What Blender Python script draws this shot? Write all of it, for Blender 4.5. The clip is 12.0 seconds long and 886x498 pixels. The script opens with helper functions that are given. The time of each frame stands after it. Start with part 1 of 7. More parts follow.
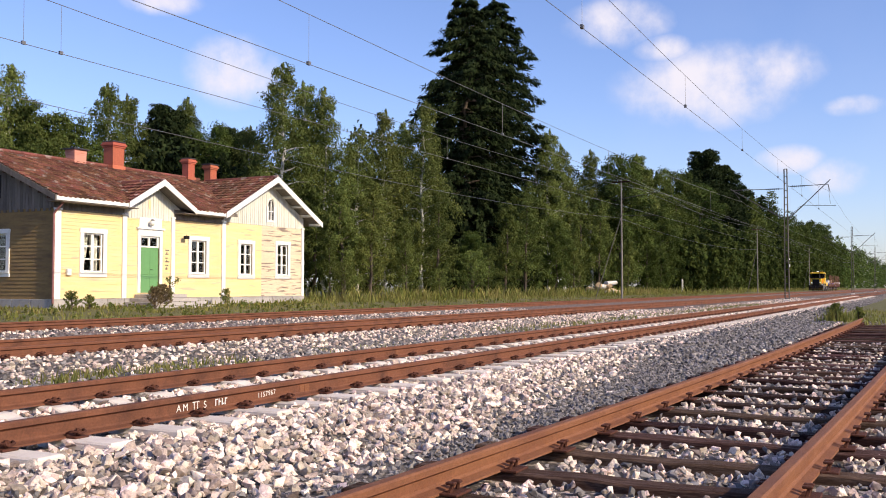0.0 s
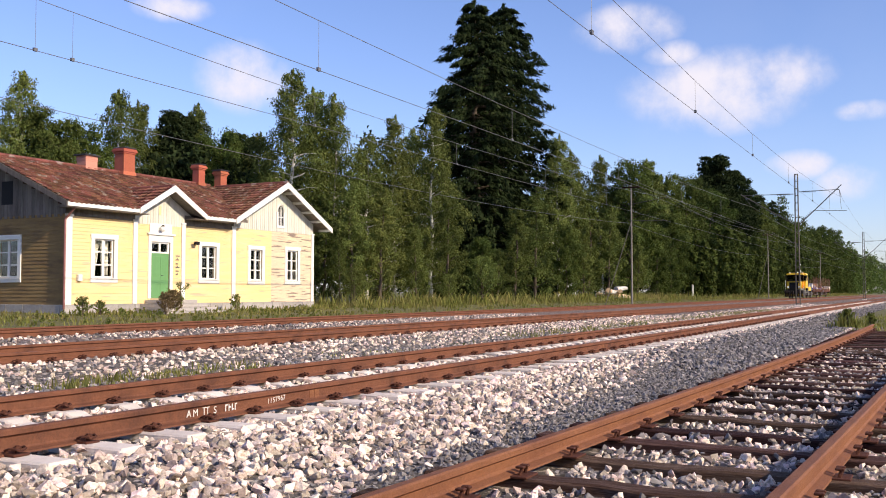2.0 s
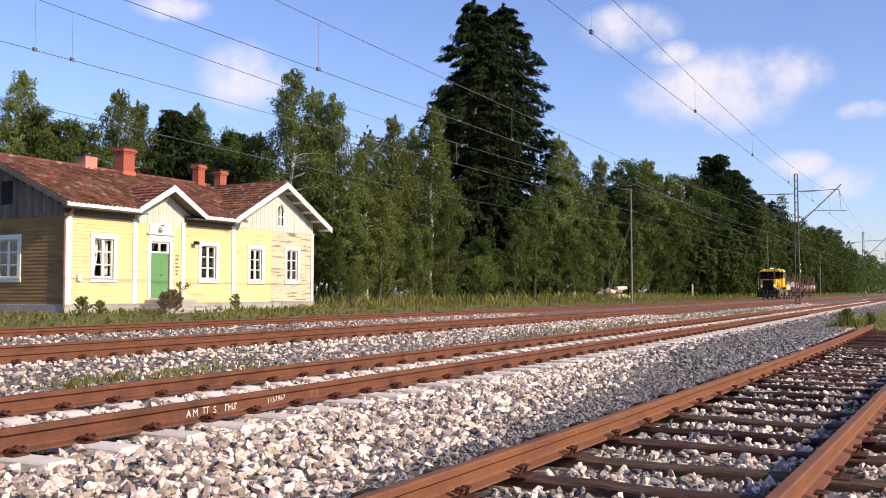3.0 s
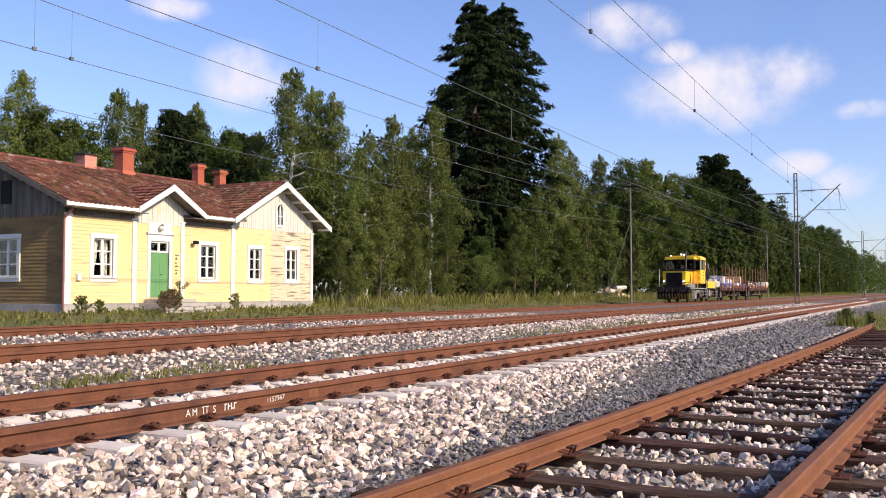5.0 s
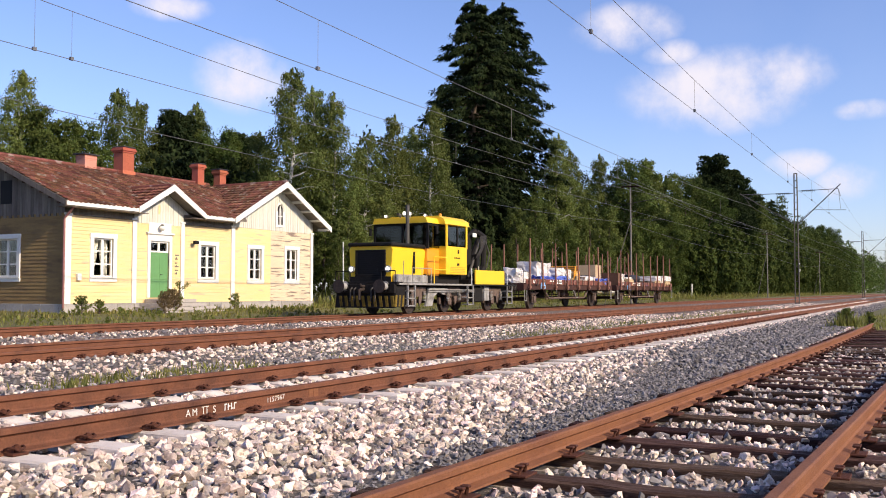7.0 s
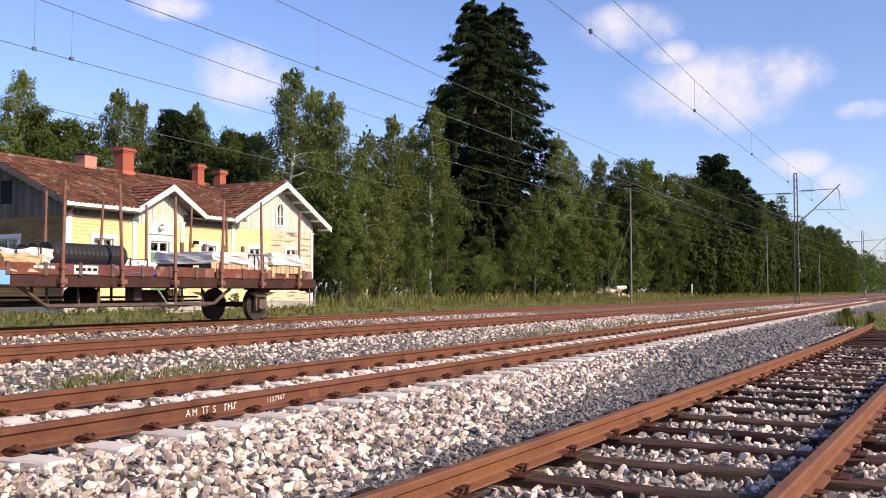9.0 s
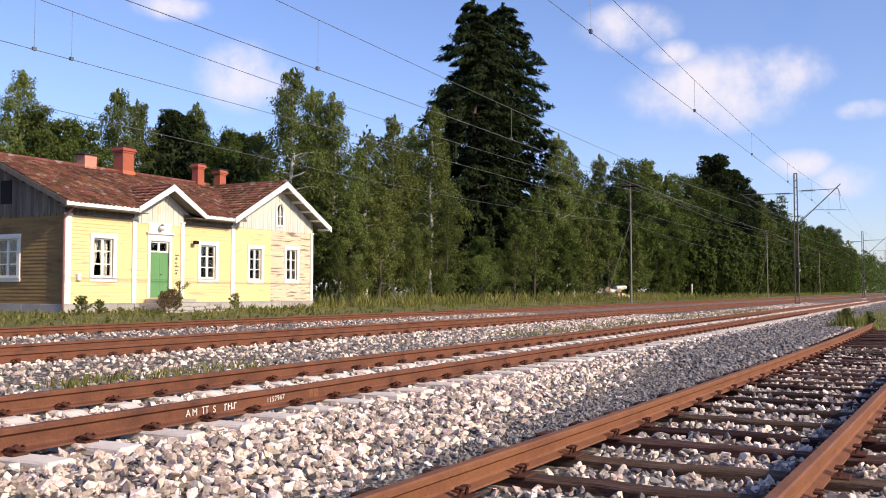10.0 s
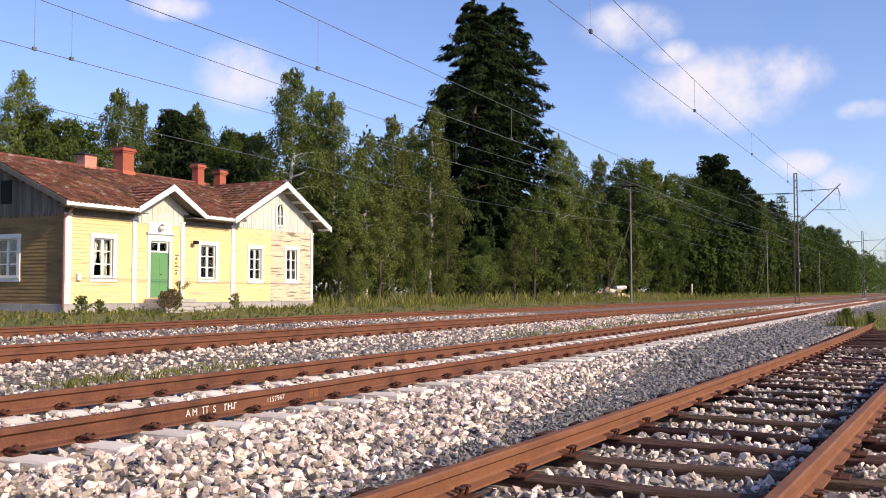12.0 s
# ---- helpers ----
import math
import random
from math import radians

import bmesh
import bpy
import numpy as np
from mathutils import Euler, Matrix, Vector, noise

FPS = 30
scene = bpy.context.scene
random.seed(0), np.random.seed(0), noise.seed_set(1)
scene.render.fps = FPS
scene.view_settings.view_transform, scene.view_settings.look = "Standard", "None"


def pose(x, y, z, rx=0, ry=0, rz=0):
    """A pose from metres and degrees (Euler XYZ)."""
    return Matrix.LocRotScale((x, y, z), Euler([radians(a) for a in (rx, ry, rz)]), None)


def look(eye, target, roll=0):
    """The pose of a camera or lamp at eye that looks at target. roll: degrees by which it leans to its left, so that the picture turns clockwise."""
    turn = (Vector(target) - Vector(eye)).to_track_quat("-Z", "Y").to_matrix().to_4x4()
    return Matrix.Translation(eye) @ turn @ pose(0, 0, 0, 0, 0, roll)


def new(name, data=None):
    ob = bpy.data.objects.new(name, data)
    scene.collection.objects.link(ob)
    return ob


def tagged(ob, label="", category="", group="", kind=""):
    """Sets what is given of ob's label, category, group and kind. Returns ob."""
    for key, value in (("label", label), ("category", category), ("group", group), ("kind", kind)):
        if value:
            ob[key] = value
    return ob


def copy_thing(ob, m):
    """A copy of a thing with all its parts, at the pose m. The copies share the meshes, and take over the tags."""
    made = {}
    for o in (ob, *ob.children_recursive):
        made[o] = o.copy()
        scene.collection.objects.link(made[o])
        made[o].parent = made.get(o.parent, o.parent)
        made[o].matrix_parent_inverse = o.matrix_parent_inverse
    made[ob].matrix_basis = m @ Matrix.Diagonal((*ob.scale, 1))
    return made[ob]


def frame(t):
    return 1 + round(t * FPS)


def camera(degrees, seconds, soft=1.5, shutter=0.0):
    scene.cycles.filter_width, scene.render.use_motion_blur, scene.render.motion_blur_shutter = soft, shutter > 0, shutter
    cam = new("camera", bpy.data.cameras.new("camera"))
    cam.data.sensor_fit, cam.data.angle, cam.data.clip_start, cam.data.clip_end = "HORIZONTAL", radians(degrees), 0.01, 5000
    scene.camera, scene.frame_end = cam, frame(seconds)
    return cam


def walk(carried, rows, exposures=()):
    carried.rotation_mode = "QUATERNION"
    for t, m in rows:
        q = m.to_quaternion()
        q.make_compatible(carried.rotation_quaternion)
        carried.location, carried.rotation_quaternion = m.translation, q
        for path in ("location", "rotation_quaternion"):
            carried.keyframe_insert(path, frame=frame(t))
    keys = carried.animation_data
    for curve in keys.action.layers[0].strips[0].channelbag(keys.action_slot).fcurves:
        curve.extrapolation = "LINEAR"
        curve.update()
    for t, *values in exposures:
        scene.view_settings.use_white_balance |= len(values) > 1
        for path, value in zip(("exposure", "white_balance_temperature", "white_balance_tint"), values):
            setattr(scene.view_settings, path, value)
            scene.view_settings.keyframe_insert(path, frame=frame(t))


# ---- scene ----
# World: X runs along the tracks, Y across them towards the station house, Z = 0 is the main line's rail head.
cam = camera(49.77, 12.0, soft=1.0)
EYE = (0.0, 0.0, 0.84)


def aim(right, down):
    """The camera on its tripod, turned by small angles (in units of 1/1690 rad) away from its rest."""
    yaw = math.atan(866 / 1691.7) + right / 1690 * 0.9
    tilt = math.atan(76 / 1690) + down / 1690
    target = (math.cos(yaw) * math.cos(tilt), math.sin(yaw) * math.cos(tilt), EYE[2] + math.sin(tilt))
    return look(EYE, target)


walk(cam, [(0.0, aim(-17.5, -8.5)), (0.5, aim(-9.3, -7.8)), (1.0, aim(7.3, -2.2)), (1.5, aim(4.3, 2.7)),
           (2.0, aim(1.4, 1.4)), (2.5, aim(1.0, 1.0)), (3.0, aim(1.0, 1.0)), (5.0, aim(0, 0)), (12.0, aim(0, 0))])

# ---- light ----
SUN = Vector((-0.115, -1.0, 0.56)).normalized()
sun_data = bpy.data.lights.new("sun", "SUN")
sun_data.energy, sun_data.angle, sun_data.color = 5.0, radians(0.55), (1.0, 0.835, 0.615)
sun = new("sun", sun_data)
sun.matrix_world = look((0, 0, 60), Vector((0, 0, 60)) - SUN)

world = bpy.data.worlds.new("sky")
scene.world = world
world.use_nodes = True
wn, wl = world.node_tree.nodes, world.node_tree.links
wn.clear()
sky = wn.new("ShaderNodeTexSky")
sky.sky_type, sky.sun_disc = "NISHITA", False
sky.sun_elevation = math.asin(SUN.z)
sky.sun_rotation = math.atan2(SUN.x, SUN.y)
sky.air_density, sky.dust_density, sky.ozone_density = 1.0, 0.6, 1.5
back = wn.new("ShaderNodeBackground")
back.inputs["Strength"].default_value = 0.074
wout = wn.new("ShaderNodeOutputWorld")
coords = wn.new("ShaderNodeTexCoord")


def wmath(op, a, b=None, clamp=False):
    n = wn.new("ShaderNodeMath")
    n.operation, n.use_clamp = op, clamp
    for i, v in enumerate((a, b)):
        if v is None:
            continue
        if isinstance(v, (int, float)):
            n.inputs[i].default_value = v
        else:
            wl.new(v, n.inputs[i])
    return n.outputs[0]


def wnoise(scale, detail, rough):
    n = wn.new("ShaderNodeTexNoise")
    n.inputs["Scale"].default_value, n.inputs["Detail"].default_value, n.inputs["Roughness"].default_value = scale, detail, rough
    wl.new(coords.outputs["Generated"], n.inputs["Vector"])
    return n.outputs["Fac"]


def cloud_blob(azimuth, elevation, wide, high):
    """One fair-weather cloud: a soft oval round a direction of the sky, degrees from the track's direction and above the horizon."""
    a, e = radians(azimuth), radians(elevation)
    centre = Vector((math.cos(a) * math.cos(e), math.sin(a) * math.cos(e), math.sin(e)))
    side = Vector((math.sin(a), -math.cos(a), 0))
    top = side.cross(centre)
    total = None
    for axis, size in ((side, wide), (top, high)):
        d = wn.new("ShaderNodeVectorMath")
        d.operation = "DOT_PRODUCT"
        wl.new(coords.outputs["Generated"], d.inputs[0])
        d.inputs[1].default_value = axis / math.sin(radians(size))
        off = wmath("SUBTRACT", d.outputs["Value"], centre.dot(axis) / math.sin(radians(size)))
        sq = wmath("MULTIPLY", off, off)
        total = sq if total is None else wmath("ADD", total, sq)
    d = wn.new("ShaderNodeVectorMath")
    d.operation = "DOT_PRODUCT"
    wl.new(coords.outputs["Generated"], d.inputs[0])
    d.inputs[1].default_value = centre
    ahead = wmath("GREATER_THAN", d.outputs["Value"], 0.5)
    return wmath("MULTIPLY", wmath("SUBTRACT", 1.0, total, True), ahead)


# azimuth, elevation, half width and half height of the clouds, degrees
CLOUDS_AT = [(39.04, 12.57, 3.22, 2.54),
             (10.93, 11.55, 6.44, 2.88),
             (7.51, 12.27, 3.73, 2.03),
             (16.07, 15.33, 3.73, 1.7),
             (4.06, 6.14, 2.03, 1.42),
             (6.39, 7.19, 2.37, 1.02),
             (3.13, 9.94, 2.03, 0.75),
             (43.28, 16.19, 2.71, 1.02),
             (13.47, 13.76, 2.03, 1.02)]
cover = None
for blob in CLOUDS_AT:
    one = cloud_blob(*blob)
    cover = one if cover is None else wmath("MAXIMUM", cover, one)
billow = wnoise(13.0, 8.0, 0.6)
wisp = wnoise(3.2, 5.0, 0.6)
body = wmath("ADD", wmath("MULTIPLY", cover, 1.0), wmath("MULTIPLY", wmath("SUBTRACT", billow, 0.5), wmath("ADD", wmath("MULTIPLY", cover, 2.6), 0.7)))
amount = wn.new("ShaderNodeMapRange")
amount.interpolation_type = "SMOOTHSTEP"
amount.inputs["From Min"].default_value, amount.inputs["From Max"].default_value = 0.10, 1.38
wl.new(body, amount.inputs["Value"])
haze = wn.new("ShaderNodeMapRange")
haze.inputs["From Min"].default_value, haze.inputs["From Max"].default_value = 0.5, 0.95
haze.inputs["To Max"].default_value = 0.10
wl.new(wisp, haze.inputs["Value"])
white = wn.new("ShaderNodeMix")
white.data_type = "RGBA"
wl.new(wmath("MAXIMUM", amount.outputs[0], haze.outputs[0]), white.inputs["Factor"])
tint = wn.new("ShaderNodeMix")
tint.data_type, tint.blend_type = "RGBA", "MULTIPLY"
tint.inputs["Factor"].default_value = 1.0
tint.inputs["B"].default_value = (1.79, 1.83, 2.44, 1)
wl.new(sky.outputs["Color"], tint.inputs["A"])
wl.new(tint.outputs["Result"], white.inputs["A"])
white.inputs["B"].default_value = (11.4, 10.8, 12.0, 1)
wl.new(white.outputs["Result"], back.inputs["Color"])
wl.new(back.outputs["Background"], wout.inputs["Surface"])
scene.view_settings.exposure = 0.14


# ---- materials ----
def material(name, base, rough=0.8, metal=0.0, grain=(0.0, 30.0), stain=(0.0, 2.0), bump=(0.0, 40.0), second=None, speck=None,
             per_object=0.0, per_island=0.0, wave=None, spec=0.3, through_light=None, object_space=True):
    """A procedural surface: base colour, fine grain, coarse stains towards a second colour, specks, fine relief."""
    m = bpy.data.materials.new(name)
    m.use_nodes = True
    n, l = m.node_tree.nodes, m.node_tree.links
    bsdf = n["Principled BSDF"]
    bsdf.inputs["Roughness"].default_value, bsdf.inputs["Metallic"].default_value = rough, metal
    bsdf.inputs["Specular IOR Level"].default_value = spec
    tc = n.new("ShaderNodeTexCoord")
    if object_space:
        where = tc.outputs["Object"]
    else:
        where = n.new("ShaderNodeNewGeometry").outputs["Position"]

    def tex(scale, detail=5.0, rough_=0.6, stretch=None):
        t = n.new("ShaderNodeTexNoise")
        t.inputs["Scale"].default_value, t.inputs["Detail"].default_value, t.inputs["Roughness"].default_value = scale, detail, rough_
        if stretch:
            mp = n.new("ShaderNodeMapping")
            mp.inputs["Scale"].default_value = stretch
            l.new(where, mp.inputs["Vector"])
            l.new(mp.outputs["Vector"], t.inputs["Vector"])
        else:
            l.new(where, t.inputs["Vector"])
        return t.outputs["Fac"]

    def rng(value, a, b, c=0.0, d=1.0):
        r = n.new("ShaderNodeMapRange")
        for key, v in (("From Min", a), ("From Max", b), ("To Min", c), ("To Max", d)):
            r.inputs[key].default_value = v
        l.new(value, r.inputs["Value"])
        return r.outputs[0]

    def mix(fac, a, b, kind="MIX"):
        x = n.new("ShaderNodeMix")
        x.data_type, x.blend_type = "RGBA", kind
        for key, v in (("Factor", fac), ("A", a), ("B", b)):
            if isinstance(v, float):
                x.inputs[key].default_value = v
            elif isinstance(v, tuple):
                x.inputs[key].default_value = (*v[:3], 1)
            else:
                l.new(v, x.inputs[key])
        return x.outputs["Result"]

    colour = None
    if second is not None:
        amount = rng(tex(stain[1], 6.0, 0.65, wave), 0.5 - 0.22 / max(stain[0], 0.05) * 0.25, 0.5 + 0.22)
        amount = rng(amount, 0.0, 1.0, 0.0, min(1.0, stain[0]))
        colour = mix(amount, tuple(base), tuple(second))
    else:
        colour = mix(0.0, tuple(base), tuple(base))
    if speck is not None:
        colour = mix(rng(tex(speck[1], 3.0, 0.5, wave), speck[2], speck[2] + 0.06), colour, tuple(speck[0]))
    if grain[0]:
        g = rng(tex(grain[1], 6.0, 0.7, wave), 0.25, 0.75, 1.0 - grain[0], 1.0 + grain[0])
        v = n.new("ShaderNodeCombineColor")
        for k in range(3):
            l.new(g, v.inputs[k])
        colour = mix(1.0, colour, v.outputs[0], "MULTIPLY")
    for amount, source in ((per_object, "object"), (per_island, "island")):
        if amount:
            r = n.new("ShaderNodeObjectInfo").outputs["Random"] if source == "object" else n.new("ShaderNodeNewGeometry").outputs["Random Per Island"]
            hsv = n.new("ShaderNodeHueSaturation")
            l.new(rng(r, 0, 1, 1 - amount, 1 + amount), hsv.inputs["Value"])
            wn2 = n.new("ShaderNodeTexWhiteNoise")
            wn2.noise_dimensions = "1D"
            l.new(r, wn2.inputs["W"])
            l.new(rng(wn2.outputs["Value"], 0, 1, 0.5 - amount * 0.045, 0.5 + amount * 0.045), hsv.inputs["Hue"])
            l.new(colour, hsv.inputs["Color"])
            colour = hsv.outputs["Color"]
    l.new(colour, bsdf.inputs["Base Color"])
    if bump[0]:
        b = n.new("ShaderNodeBump")
        b.inputs["Strength"].default_value = bump[0]
        b.inputs["Distance"].default_value = 0.02
        l.new(tex(bump[1], 6.0, 0.65, wave), b.inputs["Height"])
        l.new(b.outputs["Normal"], bsdf.inputs["Normal"])
    if through_light:
        tr = n.new("ShaderNodeBsdfTranslucent")
        l.new(colour, tr.inputs["Color"])
        ms = n.new("ShaderNodeMixShader")
        ms.inputs[0].default_value = through_light
        l.new(bsdf.outputs[0], ms.inputs[1])
        l.new(tr.outputs[0], ms.inputs[2])
        l.new(ms.outputs[0], n["Material Output"].inputs["Surface"])
    return m


M = {}
M["rust"] = material("rail_rust", (0.185, 0.076, 0.043), 0.75, 0.1, (0.3, 60), (0.9, 3), (0.35, 120), (0.085, 0.038, 0.027), spec=0.2)
M["rust_orange"] = material("siding_rail_rust", (0.235, 0.098, 0.046), 0.7, 0.15, (0.3, 60), (0.8, 3), (0.35, 120), (0.16, 0.062, 0.034))
M["clip"] = material("rusty_clip", (0.10, 0.035, 0.02), 0.8, 0.2, (0.4, 80), (0.8, 20), (0.4, 90), (0.05, 0.022, 0.018))
M["concrete"] = material("sleeper_concrete", (0.74, 0.65, 0.57), 0.85, 0, (0.12, 90), (0.6, 6), (0.35, 70), (0.60, 0.51, 0.44), per_object=0.08)
M["old_wood"] = material("tarred_wood", (0.066, 0.034, 0.026), 0.75, 0, (0.5, 40), (0.9, 6), (0.8, 40), (0.17, 0.105, 0.085), per_object=0.6, spec=0.06, wave=(6, 0.5, 6))
M["stone"] = material("ballast_stone", (0.77, 0.62, 0.525), 0.9, 0, (0.3, 45), (0.9, 16), (0.8, 50), (0.40, 0.32, 0.275), per_island=0.62, spec=0.1)
M["stone_grey"] = material("grey_ballast_stone", (0.225, 0.205, 0.20), 0.85, 0, (0.25, 40), (0.8, 14), (0.4, 60), (0.12, 0.11, 0.11), per_island=0.6)
# bed colour kept dark as the shade in the gaps between stones
M["ballast"] = material("ballast_bed", (0.13, 0.112, 0.10), 0.95, 0, (0.5, 22), (0.8, 9), (1.0, 26), (0.06, 0.052, 0.048), speck=((0.44, 0.37, 0.32), 16, 0.55), object_space=False, spec=0.1)
M["brown_ballast"] = material("rust_stained_ballast_bed", (0.17, 0.125, 0.105), 0.95, 0, (0.5, 22), (0.8, 7), (1.0, 26), (0.095, 0.070, 0.062), speck=((0.36, 0.30, 0.27), 16, 0.58), object_space=False)
M["earth"] = material("grassy_earth", (0.13, 0.125, 0.045), 0.95, 0, (0.4, 12), (0.9, 0.9), (0.8, 14), (0.15, 0.12, 0.06), object_space=False)
M["yellow_board"] = material("yellow_painted_board", (0.80, 0.595, 0.285), 0.75, 0, (0.08, 30), (0.7, 1.6), (0.2, 60), (0.75, 0.60, 0.39), speck=((0.58, 0.45, 0.30), 2.4, 0.61), per_object=0.03, wave=(0.3, 1, 3), spec=0.2)
# weathered yellow paint, darkened in colour for the shaded west wall
M["yellow_shade_board"] = material("weathered_yellow_shade_board", (0.30, 0.195, 0.085), 0.85, 0, (0.15, 30), (0.9, 1.6), (0.3, 60), (0.15, 0.095, 0.058), per_object=0.06, wave=(1, 0.4, 2), spec=0.15)
# board grey, darkened for the shaded west gable, eaves and roof undersides
M["raw_shade_board"] = material("raw_grey_shade_board", (0.21, 0.18, 0.155), 0.85, 0, (0.25, 25), (0.9, 2), (0.3, 50), (0.11, 0.092, 0.08), per_object=0.25, wave=(3, 3, 0.4), spec=0.15)
M["brown_wood"] = material("brown_stained_wood", (0.15, 0.075, 0.045), 0.75, 0, (0.2, 20), (0.7, 3), (0.2, 40), (0.22, 0.12, 0.07), per_object=0.15)
M["stripe"] = material("dirty_yellow_stripe", (0.19, 0.13, 0.025), 0.75, 0, (0.4, 12), (0.95, 4), (0.1, 20), (0.05, 0.038, 0.02), spec=0.1)
M["bare_board"] = material("flaking_painted_board", (0.76, 0.62, 0.42), 0.85, 0, (0.15, 30), (0.95, 1.7), (0.3, 60), (0.56, 0.46, 0.36), speck=((0.26, 0.20, 0.165), 1.6, 0.555), per_object=0.10, wave=(0.45, 1, 6), spec=0.15)
M["white_wood"] = material("white_painted_wood", (0.80, 0.78, 0.74), 0.6, 0, (0.05, 40), (0.4, 3), (0.1, 60), (0.70, 0.67, 0.60))
M["grey_board"] = material("weathered_white_board", (0.66, 0.64, 0.56), 0.8, 0, (0.12, 25), (0.7, 2), (0.2, 50), (0.52, 0.50, 0.44), per_object=0.06, wave=(3, 3, 0.4))
M["green_door"] = material("green_painted_door", (0.13, 0.29, 0.11), 0.5, 0, (0.06, 30), (0.4, 3), (0.1, 50), (0.16, 0.36, 0.15))
M["roof"] = material("roof_tile_clay", (0.195, 0.082, 0.056), 0.9, 0, (0.35, 20), (0.95, 0.9), (0.5, 40), (0.078, 0.043, 0.036), speck=((0.27, 0.20, 0.165), 2.2, 0.59), per_object=0.15, per_island=0.45, spec=0.1)
M["brick"] = material("chimney_brick", (0.46, 0.13, 0.075), 0.85, 0, (0.15, 20), (0.6, 2), (0.3, 40), (0.36, 0.11, 0.07), per_object=0.15)
M["pink_plaster"] = material("pink_plaster", (0.60, 0.26, 0.19), 0.85, 0, (0.1, 20), (0.6, 2), (0.2, 40), (0.48, 0.20, 0.15))
M["sheet_metal"] = material("dark_sheet_metal", (0.06, 0.055, 0.055), 0.5, 0.5, (0.2, 10), (0.4, 2), (0.1, 20), (0.1, 0.07, 0.06))
M["rain_pipe"] = material("faded_red_pipe_paint", (0.30, 0.13, 0.12), 0.6, 0, (0.15, 20), (0.7, 3), (0.1, 20), (0.20, 0.09, 0.08))
M["frame_red"] = material("dark_red_brown_frame", (0.070, 0.034, 0.028), 0.8, 0, (0.3, 10), (0.9, 2), (0.2, 30), (0.035, 0.022, 0.020), spec=0.12)
M["pole_wood"] = material("silvered_pole_wood", (0.25, 0.225, 0.20), 0.85, 0, (0.2, 20), (0.7, 2), (0.3, 30), (0.15, 0.135, 0.12), wave=(4, 4, 0.4))
# near-black colour stands in for the shade of unlit insides
M["dark"] = material("dark_interior", (0.02, 0.02, 0.022), 0.9)
M["granite"] = material("foundation_stone", (0.40, 0.37, 0.34), 0.9, 0, (0.2, 20), (0.7, 3), (0.4, 30), (0.28, 0.26, 0.24), per_object=0.15)
M["galv"] = material("galvanised_steel", (0.085, 0.078, 0.072), 0.65, 0.3, (0.2, 20), (0.5, 2), (0.1, 30), (0.15, 0.135, 0.12))
M["wire"] = material("copper_wire", (0.16, 0.16, 0.165), 0.5, 0.3)
M["insulator"] = material("brown_glazed_insulator", (0.03, 0.03, 0.04), 0.3)
M["birch_leaf"] = material("birch_leaf", (0.132, 0.156, 0.042), 0.75, 0, (0.2, 3), (0.8, 0.5), (0, 1), (0.050, 0.072, 0.020), per_island=0.4, per_object=0.28, through_light=0.28, spec=0.06)
M["alder_leaf"] = material("alder_leaf", (0.084, 0.114, 0.028), 0.75, 0, (0.2, 3), (0.8, 0.4), (0, 1), (0.036, 0.056, 0.016), per_island=0.4, per_object=0.28, through_light=0.25, spec=0.06)
M["weed_leaf"] = material("weed_leaf", (0.165, 0.195, 0.050), 0.8, 0, (0.2, 3), (0.8, 0.5), (0, 1), (0.26, 0.225, 0.08), per_island=0.4, through_light=0.35, spec=0.08)
M["dry_leaf"] = material("dry_brown_leaf", (0.17, 0.12, 0.065), 0.85, 0, (0.2, 3), (0.8, 0.5), (0, 1), (0.12, 0.12, 0.045), per_island=0.4, through_light=0.2, spec=0.08)
M["spruce_needle"] = material("spruce_needle", (0.024, 0.035, 0.013), 0.9, 0, (0.25, 3), (0.8, 0.6), (0, 1), (0.012, 0.019, 0.009), per_island=0.4, per_object=0.1, through_light=0.05, spec=0.03)
M["grass"] = material("grass_blade", (0.20, 0.21, 0.052), 0.8, 0, (0.2, 3), (0.8, 0.4), (0, 1), (0.34, 0.27, 0.12), per_island=0.45, through_light=0.4, spec=0.1)
M["birch_bark"] = material("birch_bark", (0.62, 0.60, 0.56), 0.8, 0, (0.1, 20), (0.9, 3), (0.3, 20), (0.20, 0.18, 0.16), wave=(1, 1, 2.5))
M["bark"] = material("dark_bark", (0.11, 0.085, 0.065), 0.9, 0, (0.3, 10), (0.7, 2), (0.8, 12), (0.06, 0.05, 0.04))
M["yellow"] = material("yellow_loco_paint", (0.86, 0.56, 0.02), 0.4, 0, (0.03, 20), (0.3, 1.5), (0.03, 20), (0.74, 0.47, 0.03), spec=0.5)
M["orange"] = material("orange_loco_paint", (0.80, 0.33, 0.02), 0.4, 0, (0.03, 20), (0.3, 1.5), (0.03, 20), (0.7, 0.28, 0.03), spec=0.5)
M["black"] = material("black_frame_paint", (0.014, 0.013, 0.013), 0.7, 0, (0.3, 10), (0.6, 3), (0.1, 20), (0.032, 0.027, 0.023), spec=0.12)
M["grey_paint"] = material("light_grey_paint", (0.34, 0.33, 0.315), 0.65, 0, (0.2, 10), (0.9, 3), (0.15, 20), (0.12, 0.108, 0.098), spec=0.2)
M["wagon_red"] = material("wagon_red_brown", (0.185, 0.062, 0.045), 0.75, 0, (0.3, 10), (0.95, 1.6), (0.2, 30), (0.075, 0.036, 0.030), speck=((0.30, 0.16, 0.13), 3.0, 0.62), spec=0.2)
M["stake"] = material("rusty_stake", (0.27, 0.135, 0.095), 0.7, 0.1, (0.2, 10), (0.8, 3), (0.1, 30), (0.17, 0.075, 0.055), spec=0.2)
